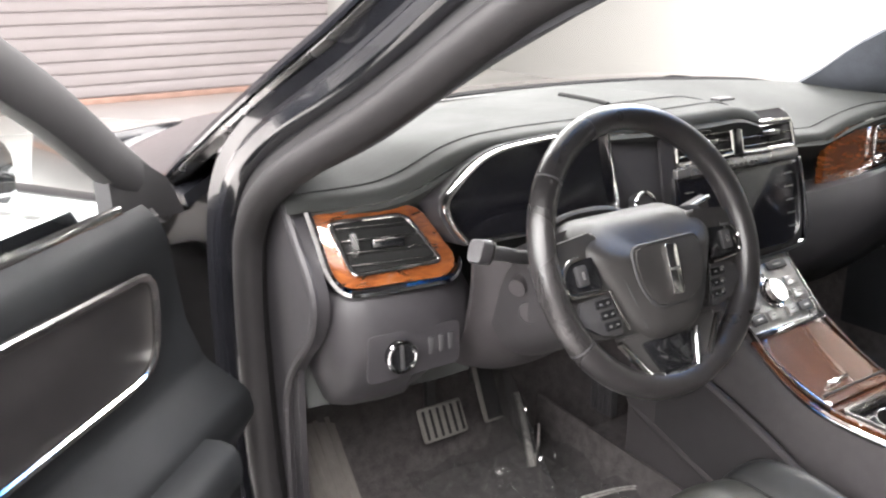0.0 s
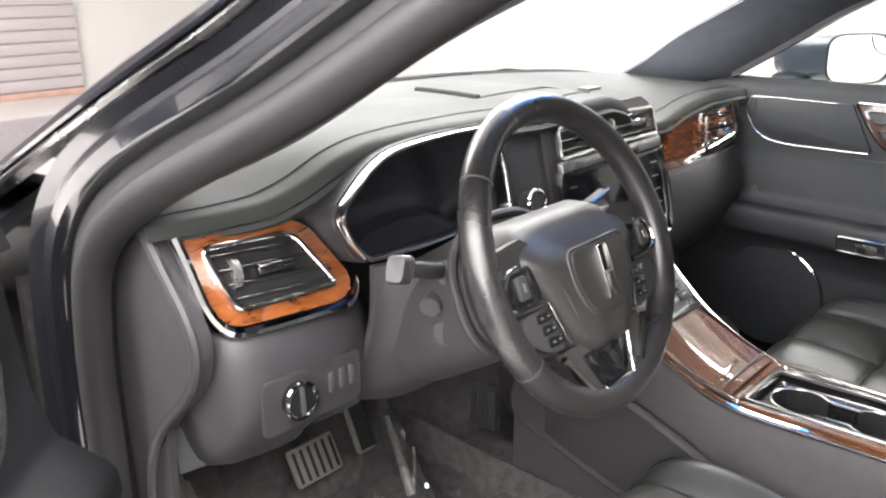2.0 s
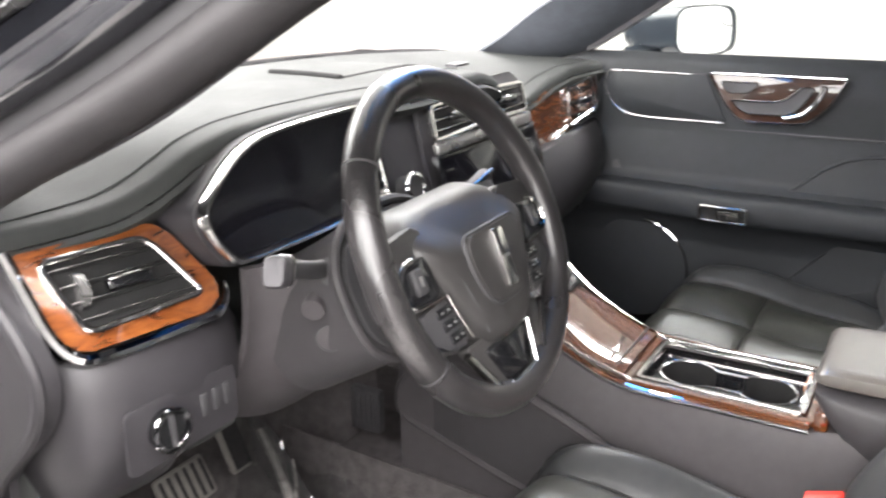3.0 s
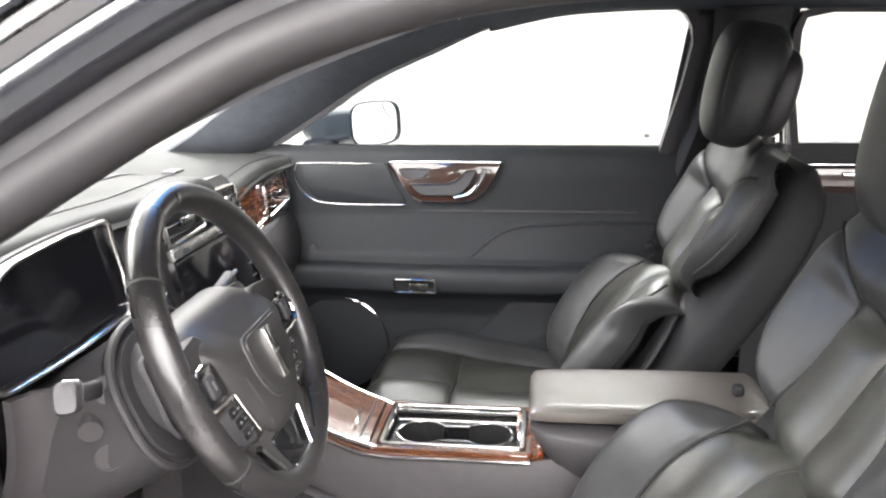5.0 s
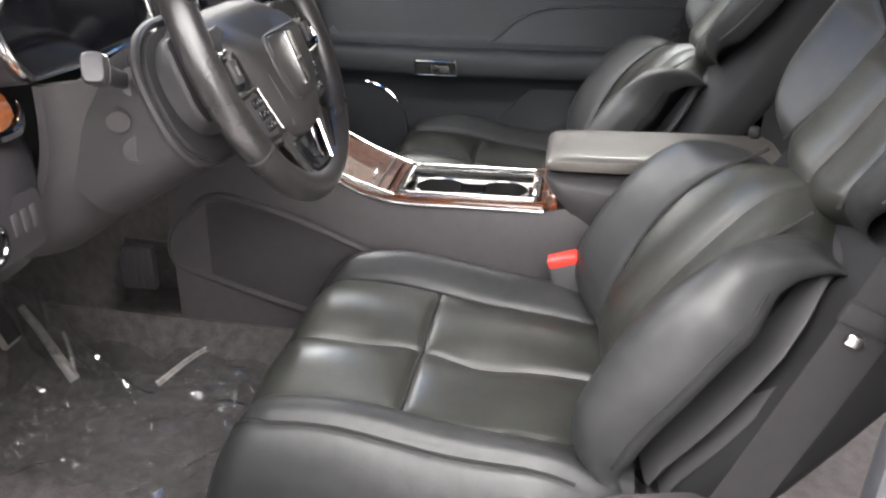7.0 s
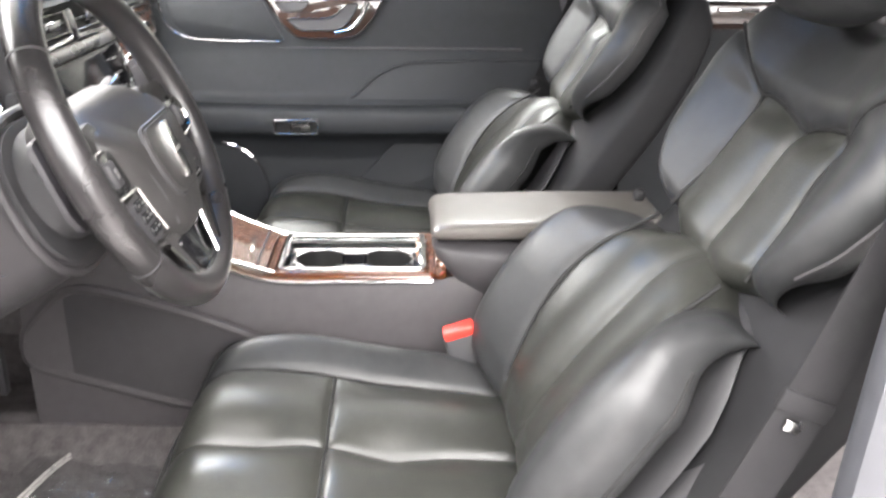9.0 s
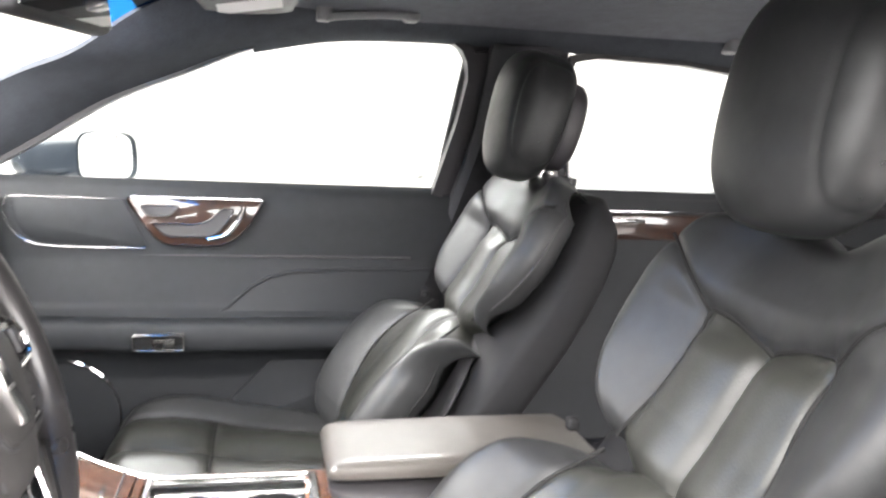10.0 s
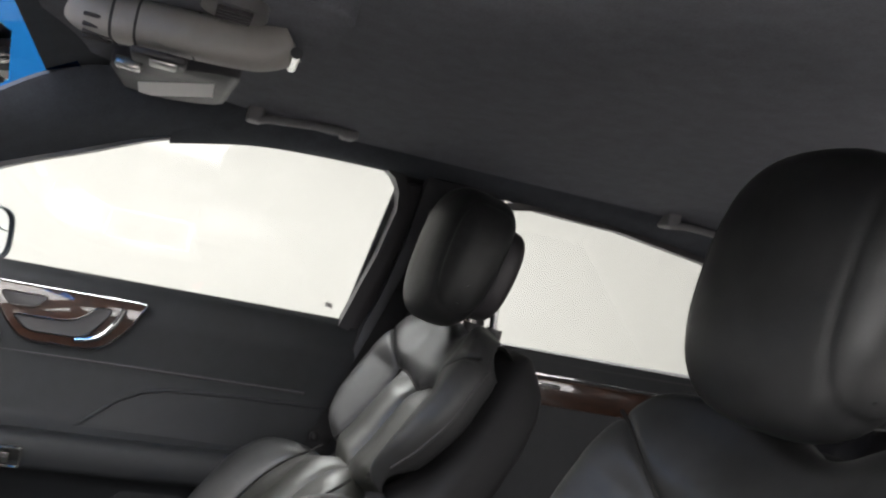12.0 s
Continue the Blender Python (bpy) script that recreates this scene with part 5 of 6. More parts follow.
part("shroud", sweep(cl_path, ring(0.104, 0.084, 32, 2.8), wm.to_3x3() @ Vector((0, 1, 0))), LEATHER_SIDE, col, "black plastic column shroud")
lip = [wm @ Vector((a, c - 0.018, -0.108)) for a, c in ring(0.108, 0.088, 48, 2.6)]
part("collar", tube(lip, 0.006, 8, wm.to_3x3() @ Vector((0, 0, 1)), closed=True), LEATHER_SIDE, col, "rounded lip of the column shroud")
part("collar_face", sweep([wm @ Vector((0, -0.018, -0.100)), wm @ Vector((0, -0.018, -0.112))], ring(0.100, 0.080, 40, 2.6), wm.to_3x3() @ Vector((0, 1, 0))), DARK, col)
part("switch_drum", sweep([wm @ Vector((0, -0.010, -0.062)), wm @ Vector((0, -0.012, -0.100))], ring(0.082, 0.064, 40, 2.4), wm.to_3x3() @ Vector((0, 1, 0))), DARK, col, "black switch drum behind the wheel")
def lower_cover(u, v):
    x = -0.548 + 0.31 * u
    y = 0.548 - 0.085 * math.exp(-(((x + 0.4135) / 0.095) ** 4)) * (1 - 0.35 * v) + 0.11 * v**3
    return Vector((x, y, 0.858 - 0.21 * v - 0.02 * math.sin(math.pi * u) * v))


part("lower_cover", sheet(lower_cover, 40, 24, 0.012), CONSOLE, col, "black panel under the column")
pl_c = Vector((-0.514, 0.452, 0.783))
pl_d = Vector((-0.86, -0.45, -0.1)).normalized()
part("key_plug", tube([pl_c - pl_d * 0.012, pl_c + pl_d * 0.004], 0.0150, 24), CONSOLE, col, "round blanking plug")
part("plug_ring", tube([pl_c + pl_d * 0.0045 + Vector(frame_of((0, 0, 0), pl_d.cross(Vector((0, 0, 1))), (0, 0, 1)).to_3x3() @ Vector((0.0155 * math.cos(a), 0.0155 * math.sin(a), 0))) for a in [2 * math.pi * i / 28 for i in range(28)]], 0.0011, 6, pl_d, closed=True), DARK, col)
st = smooth_path([(-0.47, 0.470, 0.850), (-0.530, 0.455, 0.866), (-0.568, 0.445, 0.880), (-0.606, 0.433, 0.8925)], 5)
part("indicator_stalk", sweep(st, ring(0.0072, 0.0098, 16, 3), (0, 0, 1)), DARK, col, "black indicator stalk with a grey block end")
part("stalk_end", sweep([(-0.602, 0.4345, 0.8915), (-0.605, 0.4335, 0.8925), (-0.623, 0.427, 0.898), (-0.626, 0.4255, 0.8995)], ring(0.0112, 0.0158, 20, 4), (0, 0, 1), scale=lambda t: 1.0 if 0.1 < t < 0.9 else 0.86), PLASTIC, col, "grey block end")
part("stalk_band", sweep([(-0.5995, 0.4352, 0.8905), (-0.602, 0.4345, 0.8915)], ring(0.0116, 0.0162, 20, 4), (0, 0, 1)), CHROME, col, "thin bright ring")
part("stalk_boot", sweep([(-0.488, 0.452, 0.853), (-0.512, 0.446, 0.860)], ring(0.016, 0.016, 20, 2.4), (0, 0, 1)), DARK, col)
part("tilt_lever", tube([(-0.512, 0.47, 0.822), (-0.530, 0.462, 0.818)], 0.013, 18), CONSOLE, col)
st2 = [wm @ Vector((0.06, 0.0, -0.10)), wm @ Vector((0.13, 0.028, -0.085)), wm @ Vector((0.20, 0.045, -0.07))]
part("wiper_stalk", sweep(st2, ring(0.009, 0.014, 12, 3), (0, 0, 1)), CONSOLE, col, "black wiper stalk with a bright edge")
part("stalk_trim", tube([q + Vector((0, -0.008, 0.012)) for q in st2], 0.0035, 8), CHROME, col)

# ---- pedals, mat ----
def pedal(name, x, y, z, w, h, rx, label):
    p = thing(name, label, "pedal", group="pedals", at=(x, y, z))
    m = pose(x, y, z, rx, 0, 0)
    pl = part("pad", box(-w / 2, w / 2, -h / 2, h / 2, -0.012, 0.0, 0.006, 2, None, m), PEDAL, p)
    for i in range(6):
        part("rib", box(-w / 2 + 0.006 + (w - 0.012) * i / 5.5, -w / 2 + 0.012 + (w - 0.012) * i / 5.5, -h / 2 + 0.006, h / 2 - 0.006, 0, 0.003, 0.001, 1, None, m), RUBBER, pl)
    part("arm", box(-0.01, 0.01, 0.0, 0.26, -0.04, -0.02, 0.004, 2, None, pose(x, y + 0.02, z, rx + 25, 0, 0)), DARK, p)


pedal("brake_pedal", -0.415, 0.835, 0.405, 0.10, 0.068, 62, "ribbed rubber brake pedal")
pedal("accelerator_pedal", -0.29, 0.86, 0.42, 0.045, 0.12, 66, "tall rubber accelerator pedal")
foot = thing("footrest", "worn grey-brown footrest plate beside the pedals", "footrest", at=(-0.65, 0.86, 0.25))
part("plate", sheet(lambda u, v: Vector((-0.725 + 0.125 * u, 0.80 + 0.16 * v, 0.262 + 0.17 * v + 0.006 * math.sin(math.pi * u))), 10, 14, 0.012), REST, foot)
for i in range(5):
    part("rib", box(-0.715 + 0.024 * i, -0.705 + 0.024 * i, 0.0, 0.19, 0.0, 0.004, 0.0015, 1, None, Matrix.Translation((0, 0.815, 0.284)) @ pose(0, 0, 0, 46.7, 0, 0)), REST, foot)
mat_th = thing("floor_mat", "black carpet floor mat with a paper and film cover", "floor mat", at=(-0.42, 0.6, 0.246))
part("mat", sheet(lambda u, v: Vector((-0.72 + 0.50 * u, 0.30 + 0.55 * v, 0.252 + 0.008 * math.sin(9 * u + 5 * v) ** 2 + 0.10 * max(0, v - 0.8))), 30, 30, 0.006), CARPET, mat_th)


def film(u, v):
    x, y = -0.53 + 0.36 * u + 0.04 * v, 0.36 + 0.50 * v
    n = abs(noise.noise(Vector((x * 7, y * 9, 1.7)))) * 0.05 + abs(noise.noise(Vector((x * 19, y * 15, 4.1)))) * 0.022 + abs(noise.noise(Vector((x * 44, y * 37, 2.3)))) * 0.005
    fold = 0.17 * math.exp(-(((u - 0.56 - 0.08 * v) / 0.055) ** 2)) * step(v, 0.45, 0.95)
    return Vector((x, y, 0.268 + n + 0.07 * max(0, v - 0.75) + fold))


film_th = thing("plastic_film", "crumpled clear protective film on the floor mat", "plastic film", at=(-0.3, 0.6, 0.26))
part("sheet", sheet(film, 70, 80), FILM, film_th, angle=15)
# crumpled folds along the film's edge, their glints put in as pale colour
for pts, wide in (([(-0.236, 0.780, 0.268), (-0.224, 0.810, 0.300), (-0.212, 0.845, 0.345), (-0.203, 0.880, 0.385)], 0.010), ([(-0.228, 0.786, 0.270), (-0.206, 0.800, 0.302), (-0.190, 0.818, 0.335)], 0.0045),
                  ([(-0.236, 0.630, 0.275), (-0.170, 0.590, 0.296), (-0.120, 0.555, 0.300), (-0.095, 0.535, 0.285)], 0.005)):
    path = smooth_path(pts, 5)
    part("fold", sweep(path, [(-wide, -0.0005), (-wide * 0.3, 0.004), (wide * 0.3, -0.003), (wide, 0.003), (wide, 0.0022), (wide * 0.3, -0.0042), (-wide * 0.3, 0.0028), (-wide, -0.0015)], (-0.8, -0.4, 0.3), scale=lambda t: 1.0 - 0.35 * t), FOLD, film_th, "creased edge of clear film, its glint painted pale", 15)


# ---- centre console ----
con = thing("centre_console", "black centre console with burl wood, chrome and cup holders", "console", at=(0, 0.1, 0.3))
# console body: sections along y
trough = lambda y: 0.09 if 0.0 < y < 0.255 else 0.001
cs = []
for y, zt, wt, wb in ((-0.40, 0.60, 0.105, 0.13), (-0.05, 0.595, 0.112, 0.145), (0.0, 0.585, 0.114, 0.15), (0.004, 0.585, 0.114, 0.15), (0.25, 0.585, 0.118, 0.155), (0.256, 0.587, 0.118, 0.155), (0.33, 0.615, 0.120, 0.16), (0.40, 0.655, 0.122, 0.165), (0.48, 0.735, 0.125, 0.17), (0.54, 0.80, 0.125, 0.175), (0.62, 0.84, 0.125, 0.18)):
    cs.append([Vector((-wb, y, 0.24)), Vector((-wb, y, zt - 0.13)), Vector((-wt - 0.012, y, zt - 0.045)), Vector((-wt - 0.004, y, zt - 0.012)), Vector((-wt + 0.006, y, zt)), Vector((-0.096, y, zt)), Vector((-0.096, y, zt - trough(y))),
               Vector((0.096, y, zt - trough(y))), Vector((0.096, y, zt)), Vector((wt - 0.006, y, zt)), Vector((wt + 0.004, y, zt - 0.012)), Vector((wt + 0.012, y, zt - 0.045)), Vector((wb, y, zt - 0.13)), Vector((wb, y, 0.24))])
part("console_body", loft(cs), CONSOLE, con, "black plastic console side")
for s in (-1, 1):
    panel = rounded([(0.06, 0.42), (0.332, 0.540), (0.448, 0.582), (0.550, 0.605), (0.622, 0.530), (0.626, 0.470), (0.42, 0.405), (0.06, 0.32)], [0.02, 0.06, 0.06, 0.04, 0.04, 0.03, 0.06, 0.02])
    mp_ = Matrix(((0, 0, s, s * 0.176), (1, 0, 0, 0), (0, 1, 0, 0), (0, 0, 0, 1)))
    part("side_panel", slab(panel, 0.02, mp_, 0.006, 3), LEATHER_SIDE, con, "soft black knee pad")
    part("panel_border", tube([mp_ @ Vector((u, v, -0.004)) for u, v in panel], 0.009, 8, (s, 0, 0), closed=True), CONSOLE, con)
    part("foot_vent", box(s * 0.176 - 0.01, s * 0.176 + 0.012, 0.66, 0.72, 0.42, 0.50, 0.004), DARK, con)
    for i in range(5):
        part("foot_vent_slat", box(s * 0.186 - 0.004, s * 0.186 + 0.006, 0.664 + 0.011 * i, 0.668 + 0.011 * i, 0.425, 0.495, 0.001, 1), PLASTIC, con)
    # long edge mouldings: wood, then chrome
    edge = [(s * 0.114, 0.0, 0.592), (s * 0.116, 0.12, 0.593), (s * 0.118, 0.25, 0.595), (s * 0.119, 0.33, 0.622), (s * 0.118, 0.40, 0.664)]
    part("wood_edge", sweep(smooth_path(edge, 6), [(-0.004, -0.004), (-0.003, 0.001), (0.004, 0.002), (0.005, -0.004)]), WOOD_MID, con, "burl wood edge strip")
    low = [(s * 0.1185, 0.0, 0.5885), (s * 0.1205, 0.12, 0.5895), (s * 0.1225, 0.25, 0.5915), (s * 0.1235, 0.33, 0.6175), (s * 0.1225, 0.40, 0.6585)]
    part("chrome_line", sweep(smooth_path(low, 6), ring(0.0030, 0.0032, 8)), CHROME, con, "thin chrome line below the wood")
    edge2 = [(s * 0.102, 0.25, 0.598), (s * 0.110, 0.33, 0.628), (s * 0.112, 0.40, 0.670), (s * 0.114, 0.48, 0.748), (s * 0.118, 0.54, 0.812)]
    part("chrome_edge", sweep(smooth_path(edge2, 6), [(-0.0025, -0.006), (-0.002, 0.002), (0.002, 0.0025), (0.0025, -0.006)]), CHROME, con, "satin chrome console edge")

for s in (-1, 1):
    part("tunnel_carpet", sheet(lambda u, v: Vector((s * (0.182 + 0.03 * (1 - v) ** 2), 0.02 + 0.86 * u, 0.245 + 0.105 * v + 0.03 * u * v)), 30, 10, 0.008), CARPET, con, "black carpet along the console's foot")

# cup holder tray with a chrome frame
TZ = 0.606
frame_pts = rounded([(-0.092, 0.012), (0.090, 0.012), (0.090, 0.242), (-0.092, 0.242)], 0.010)
part("tray_frame", sweep([(x, y, TZ - 0.008) for x, y in frame_pts], [(-0.0045, -0.004), (-0.0045, 0.003), (-0.003, 0.006), (0.003, 0.006), (0.0045, 0.003), (0.0045, -0.004)], closed=True), CHROME, con, "slim chrome tray frame")
surround = rounded([(-0.103, 0.000), (0.103, 0.000), (0.103, 0.256), (-0.103, 0.256)], 0.006)
part("wood_surround", sweep([(x, y, TZ - 0.008) for x, y in surround], [(-0.006, -0.006), (-0.006, 0.001), (-0.005, 0.002), (0.005, 0.002), (0.006, 0.001), (0.006, -0.006)], closed=True), WOOD_MID, con, "glossy burl wood border")
CUPS = (0.184, 0.072)


def bone(r, z, half=0.028):
    """Outline of the two wells joined by a short channel."""
    f = math.degrees(math.asin(half / r))
    up = [radians(-90 + f + (360 - 2 * f) * i / 30) for i in range(31)]
    dn = [radians(90 + f + (360 - 2 * f) * i / 30) for i in range(31)]
    return [Vector((1.2 * r * math.cos(a), CUPS[0] + r * math.sin(a), z)) for a in up] + [Vector((1.2 * r * math.cos(a), CUPS[1] + r * math.sin(a), z)) for a in dn]


def tray_floor():
    """The tray's floor with two round wells."""
    b = bmesh.new()
    z = 0.586
    cups = [(0.0, cy) for cy in CUPS]
    x0, x1, y0, y1 = -0.0957, 0.0957, 0.0055, 0.2495
    # a grid whose wells are cut by pressing verts down inside the circles
    nx, ny = 92, 116
    g = []
    for i in range(nx + 1):
        row = []
        for j in range(ny + 1):
            x, y = x0 + (x1 - x0) * i / nx, y0 + (y1 - y0) * j / ny
            d = min(math.hypot((x - cx) / 1.2, y - cy) for cx, cy in cups)
            depth = 0.062 if d < 0.043 else 0.0
            chan = 0.022 if abs(x) < 0.028 and 0.075 < y < 0.18 else 0.0
            row.append(b.verts.new((x, y, z - max(depth, chan))))
        g.append(row)
    for i in range(nx):
        for j in range(ny):
            b.faces.new((g[i][j], g[i + 1][j], g[i + 1][j + 1], g[i][j + 1]))
    return b


part("tray_floor", tray_floor(), GLOSS, con, "glossy black cup holder tray", 30)
part("cup_ring", tube(bone(0.043, 0.587), 0.0019, 8, closed=True), SATIN, con, "chrome cup holder outline")
part("channel_liner", loft([bone(0.0415, 0.587, 0.027), bone(0.0410, 0.5645, 0.0265)], cap=False), PITCH, con)
for cy in CUPS:
    part("cup_liner", loft([[Vector((1.2 * r * math.cos(a), cy + r * math.sin(a), z)) for a in [2 * math.pi * i / 40 for i in range(40)]] for r, z in ((0.0408, 0.566), (0.0390, 0.5275))], cap=False), PITCH, con)
part("tray_switch", box(-0.060, 0.050, 0.015, 0.021, 0.576, 0.600, 0.002), CHROME, con)
part("tray_wood", box(0.02, 0.084, 0.018, 0.024, 0.576, 0.596, 0.002), WOOD, con)
for cy in CUPS:
    part("cup_base", slab([(1.2 * 0.0405 * math.cos(2 * math.pi * i / 32), cy + 0.0405 * math.sin(2 * math.pi * i / 32)) for i in range(32)], 0.004, Matrix.Translation((0, 0, 0.5265))), PITCH, con)
part("mid_bridge", box(-0.026, 0.026, 0.114, 0.142, 0.53, 0.5655, 0.004), PITCH, con)


# glossy wood lid rising to the stack
def lid(u, v):
    y = 0.262 + 0.145 * v
    z = 0.604 + 0.062 * v**1.25
    w = 0.098 + 0.006 * v
    return Vector((-w + 2 * w * u, y, z + 0.004 * math.sin(math.pi * u)))


part("wood_lid", sheet(lid, 20, 16, 0.008), WOOD_MID, con, "glossy burl wood storage lid")
part("lid_handle", box(-0.036, 0.036, -0.003, 0.003, 0.0, 0.006, 0.002, 2, None, pose(-0.025, 0.292, 0.618, 20, 0, 4)), CHROME, con, "short chrome lid pull")
part("lid_gap", box(-0.098, 0.098, 0.2745, 0.2765, 0.612, 0.6155, 0), DARK, con)
# control panel
km = frame_of((0.0, 0.445, 0.712), (1, 0, 0), (0, 0.70, 0.71))
kp = part("control_panel", slab(rounded([(-0.105, -0.055), (0.105, -0.055), (0.112, 0.075), (-0.112, 0.075)], 0.01), 0.01, km, 0.003), SILVER, con, "silver climate and audio control panel")
part("panel_lip", box(-0.110, 0.110, -0.066, -0.056, -0.004, 0.006, 0.003, 2, None, km), BRIGHT, con, "bright chrome lip")
for i, (u, v, w, h) in enumerate(((-0.075, -0.035, 0.04, 0.018), (-0.03, -0.035, 0.03, 0.018), (0.03, -0.035, 0.03, 0.018), (0.075, -0.035, 0.04, 0.018), (-0.075, -0.01, 0.04, 0.018), (0.075, -0.01, 0.04, 0.018), (-0.075, 0.015, 0.04, 0.018), (0.075, 0.015, 0.04, 0.018), (-0.06, 0.05, 0.06, 0.016), (0.06, 0.05, 0.06, 0.016))):
    k = part("key", box(u - w / 2, u + w / 2, v - h / 2, v + h / 2, -0.001, 0.005, 0.002, 2, None, km), SILVER if i % 3 else DARK, kp)
    part("key_mark", box(u - w / 5, u + w / 5, v - 0.001, v + 0.001, 0.0045, 0.0056, 0, 1, None, km), DARK if i % 3 else SILVER, kp)
part("volume_knob", tube([km @ Vector((0.0, 0.002, 0)), km @ Vector((0.0, 0.002, 0.020))], 0.021, 28, (1, 0, 0)), CHROME, kp, "chrome volume knob")
part("knob_ring", tube([km @ Vector((0.026 * math.cos(a), 0.002 + 0.026 * math.sin(a), 0.002)) for a in [2 * math.pi * i / 32 for i in range(32)]], 0.003, 8, km.to_3x3() @ Vector((0, 0, 1)), closed=True), BRIGHT, kp)

# the console stands a little towards the passenger
con.location = (0.0125, 0.1, 0.284)
con.scale = (0.83, 1, 1)

# armrest
arm = thing("armrest_box", "black leather console armrest, closed", "armrest", at=(0, -0.2, 0.6))


def arm_sec(y, zt, zb, w, n=26):
    return [Vector((px, y, (zt + zb) / 2 + pz)) for px, pz in ring(w, (zt - zb) / 2, n, 4.5)]


part("lid", loft([arm_sec(0.002, 0.648, 0.640, 0.080), arm_sec(-0.002, 0.656, 0.637, 0.086), arm_sec(-0.010, 0.661, 0.635, 0.089), arm_sec(-0.03, 0.664, 0.634, 0.091), arm_sec(-0.20, 0.668, 0.635, 0.092), arm_sec(-0.36, 0.668, 0.635, 0.092), arm_sec(-0.375, 0.66, 0.64, 0.085)]), LID, arm, "smooth black leather lid, its pale sheen partly in the base colour")
part("body", loft([arm_sec(0.000, 0.631, 0.622, 0.086), arm_sec(-0.008, 0.632, 0.604, 0.090), arm_sec(-0.024, 0.632, 0.580, 0.094), arm_sec(-0.045, 0.632, 0.558, 0.098), arm_sec(-0.075, 0.632, 0.538, 0.103), arm_sec(-0.12, 0.632, 0.520, 0.108), arm_sec(-0.38, 0.632, 0.50, 0.112)]), LEATHER_SIDE, arm, "black vinyl armrest body")
part("wood_end", box(-0.090, 0.090, -0.022, -0.004, 0.572, 0.600, 0.003), WOOD_MID, arm)
arm.location.x += 0.0125


# ---- passenger's front door ----
pdoor = thing("passenger_door", "closed passenger door with black panel, chrome and wood trim", "car door", at=(0.77, 0.2, 0.5))


def door_x(z):
    """Inner face of the door by height."""
    return lin(z, [0.38, 0.55, 0.60, 0.63, 0.66, 0.70, 0.80, 0.90, 0.955, 0.97], [0.735, 0.735, 0.715, 0.690, 0.688, 0.735, 0.752, 0.752, 0.762, 0.775])


part("door_panel", sheet(lambda u, v: Vector((door_x(0.38 + 0.59 * v) - 0.006 * u**2, -0.33 + 1.07 * u, 0.38 + 0.59 * v)), 40, 60, 0.003), DOOR, pdoor, "black soft-skinned door panel")
part("outer_skin", sheet(lambda u, v: Vector((0.90 + 0.03 * math.sin(math.pi * v), -0.36 + 1.13 * u, 0.30 + 0.66 * v)), 6, 10, 0.01), PAINT, pdoor)
part("belt_cap", sweep([(0.772, 0.72, 0.955), (0.778, 0.41, 0.957), (0.784, -0.33, 0.959)], [(-0.05, -0.012), (-0.05, 0.006), (-0.02, 0.010), (0.012, 0.004), (0.014, -0.012)], (0, 0, 1)), PLASTIC, pdoor, "black belt line moulding")
# window: frame inside edge and glass
win = [(q.y, q.z) for q in GLS] + [(-0.292, 1.288), (-0.315, 1.275), (-0.331, 1.252), (-0.339, 1.215), (-0.325, 1.12), (-0.287, 0.962)]
gx = lambda z: 0.777 - 0.3 * (z - 0.957)
fr = [Vector((gx(z), y, z)) for y, z in win]
gla = part("window_glass", loft([[Vector((gx(z) + 0.012, y, z)) for y, z in win], [Vector((gx(z) + 0.016, y, z)) for y, z in win]]), GLASS, pdoor, "clear side glass")
gla.visible_shadow = False
part("window_frame", sweep(fr[6:], [(-0.002, -0.02), (-0.002, 0.015), (0.022, 0.012), (0.022, -0.02)], (1, 0, 0)), PLASTIC, pdoor, "black window frame")
part("rear_frame", sweep([(gx(z) - 0.003, y - 0.018, z) for y, z in ((-0.34, 1.27), (-0.345, 1.215), (-0.328, 1.12), (-0.290, 0.955))], ring(0.022, 0.012, 12, 3), (1, 0, 0)), PLASTIC, pdoor)
part("glass_mark", box(0.752, 0.7525, -0.262, -0.247, 0.992, 1.002, 0), SILVER, gla)
# door pod: wood, chrome, handle
dm = frame_of((0.7435, 0.225, 0.885), (0, -1, 0), (-0.02, 0, 1))
pod = rounded([(-0.145, 0.050), (0.137, 0.050), (0.105, -0.012), (0.062, -0.050), (-0.068, -0.050), (-0.10, -0.02)], [0.012, 0.008, 0.03, 0.03, 0.03, 0.03])
pp = part("switch_pod", slab(pod, 0.012, dm @ Matrix.Translation((0, 0, 0.004)), 0.002), WOOD_DARK, pdoor, "burl wood door pod")
part("pod_rim", frame_bar(pod, dm @ Matrix.Translation((0, 0, 0.004)), 0.004, 0.006), BRIGHT, pp, "polished chrome pod rim")
hd = rounded([(-0.118, 0.034), (-0.035, 0.034), (-0.055, 0.012), (-0.100, 0.010)], 0.010)
part("seat_key", slab(hd, 0.006, dm @ Matrix.Translation((0, 0, 0.009)), 0.002), DARK, pp)
part("key_rim", frame_bar(hd, dm @ Matrix.Translation((0, 0, 0.008)), 0.0025, 0.004), CHROME, pp)
hl = rounded([(-0.092, -0.005), (-0.004, -0.005), (0.024, 0.004), (0.050, 0.030), (0.077, 0.030), (0.060, -0.002), (0.033, -0.031), (-0.063, -0.032)], [0.008, 0.012, 0.02, 0.008, 0.008, 0.03, 0.02, 0.015])
part("handle_recess", slab(hl, 0.006, dm @ Matrix.Translation((0, 0, 0.008)), 0.002), DARK, pp)
part("handle_rim", frame_bar(hl, dm @ Matrix.Translation((0, 0, 0.008)), 0.003, 0.005), BRIGHT, pp, "chrome handle surround")
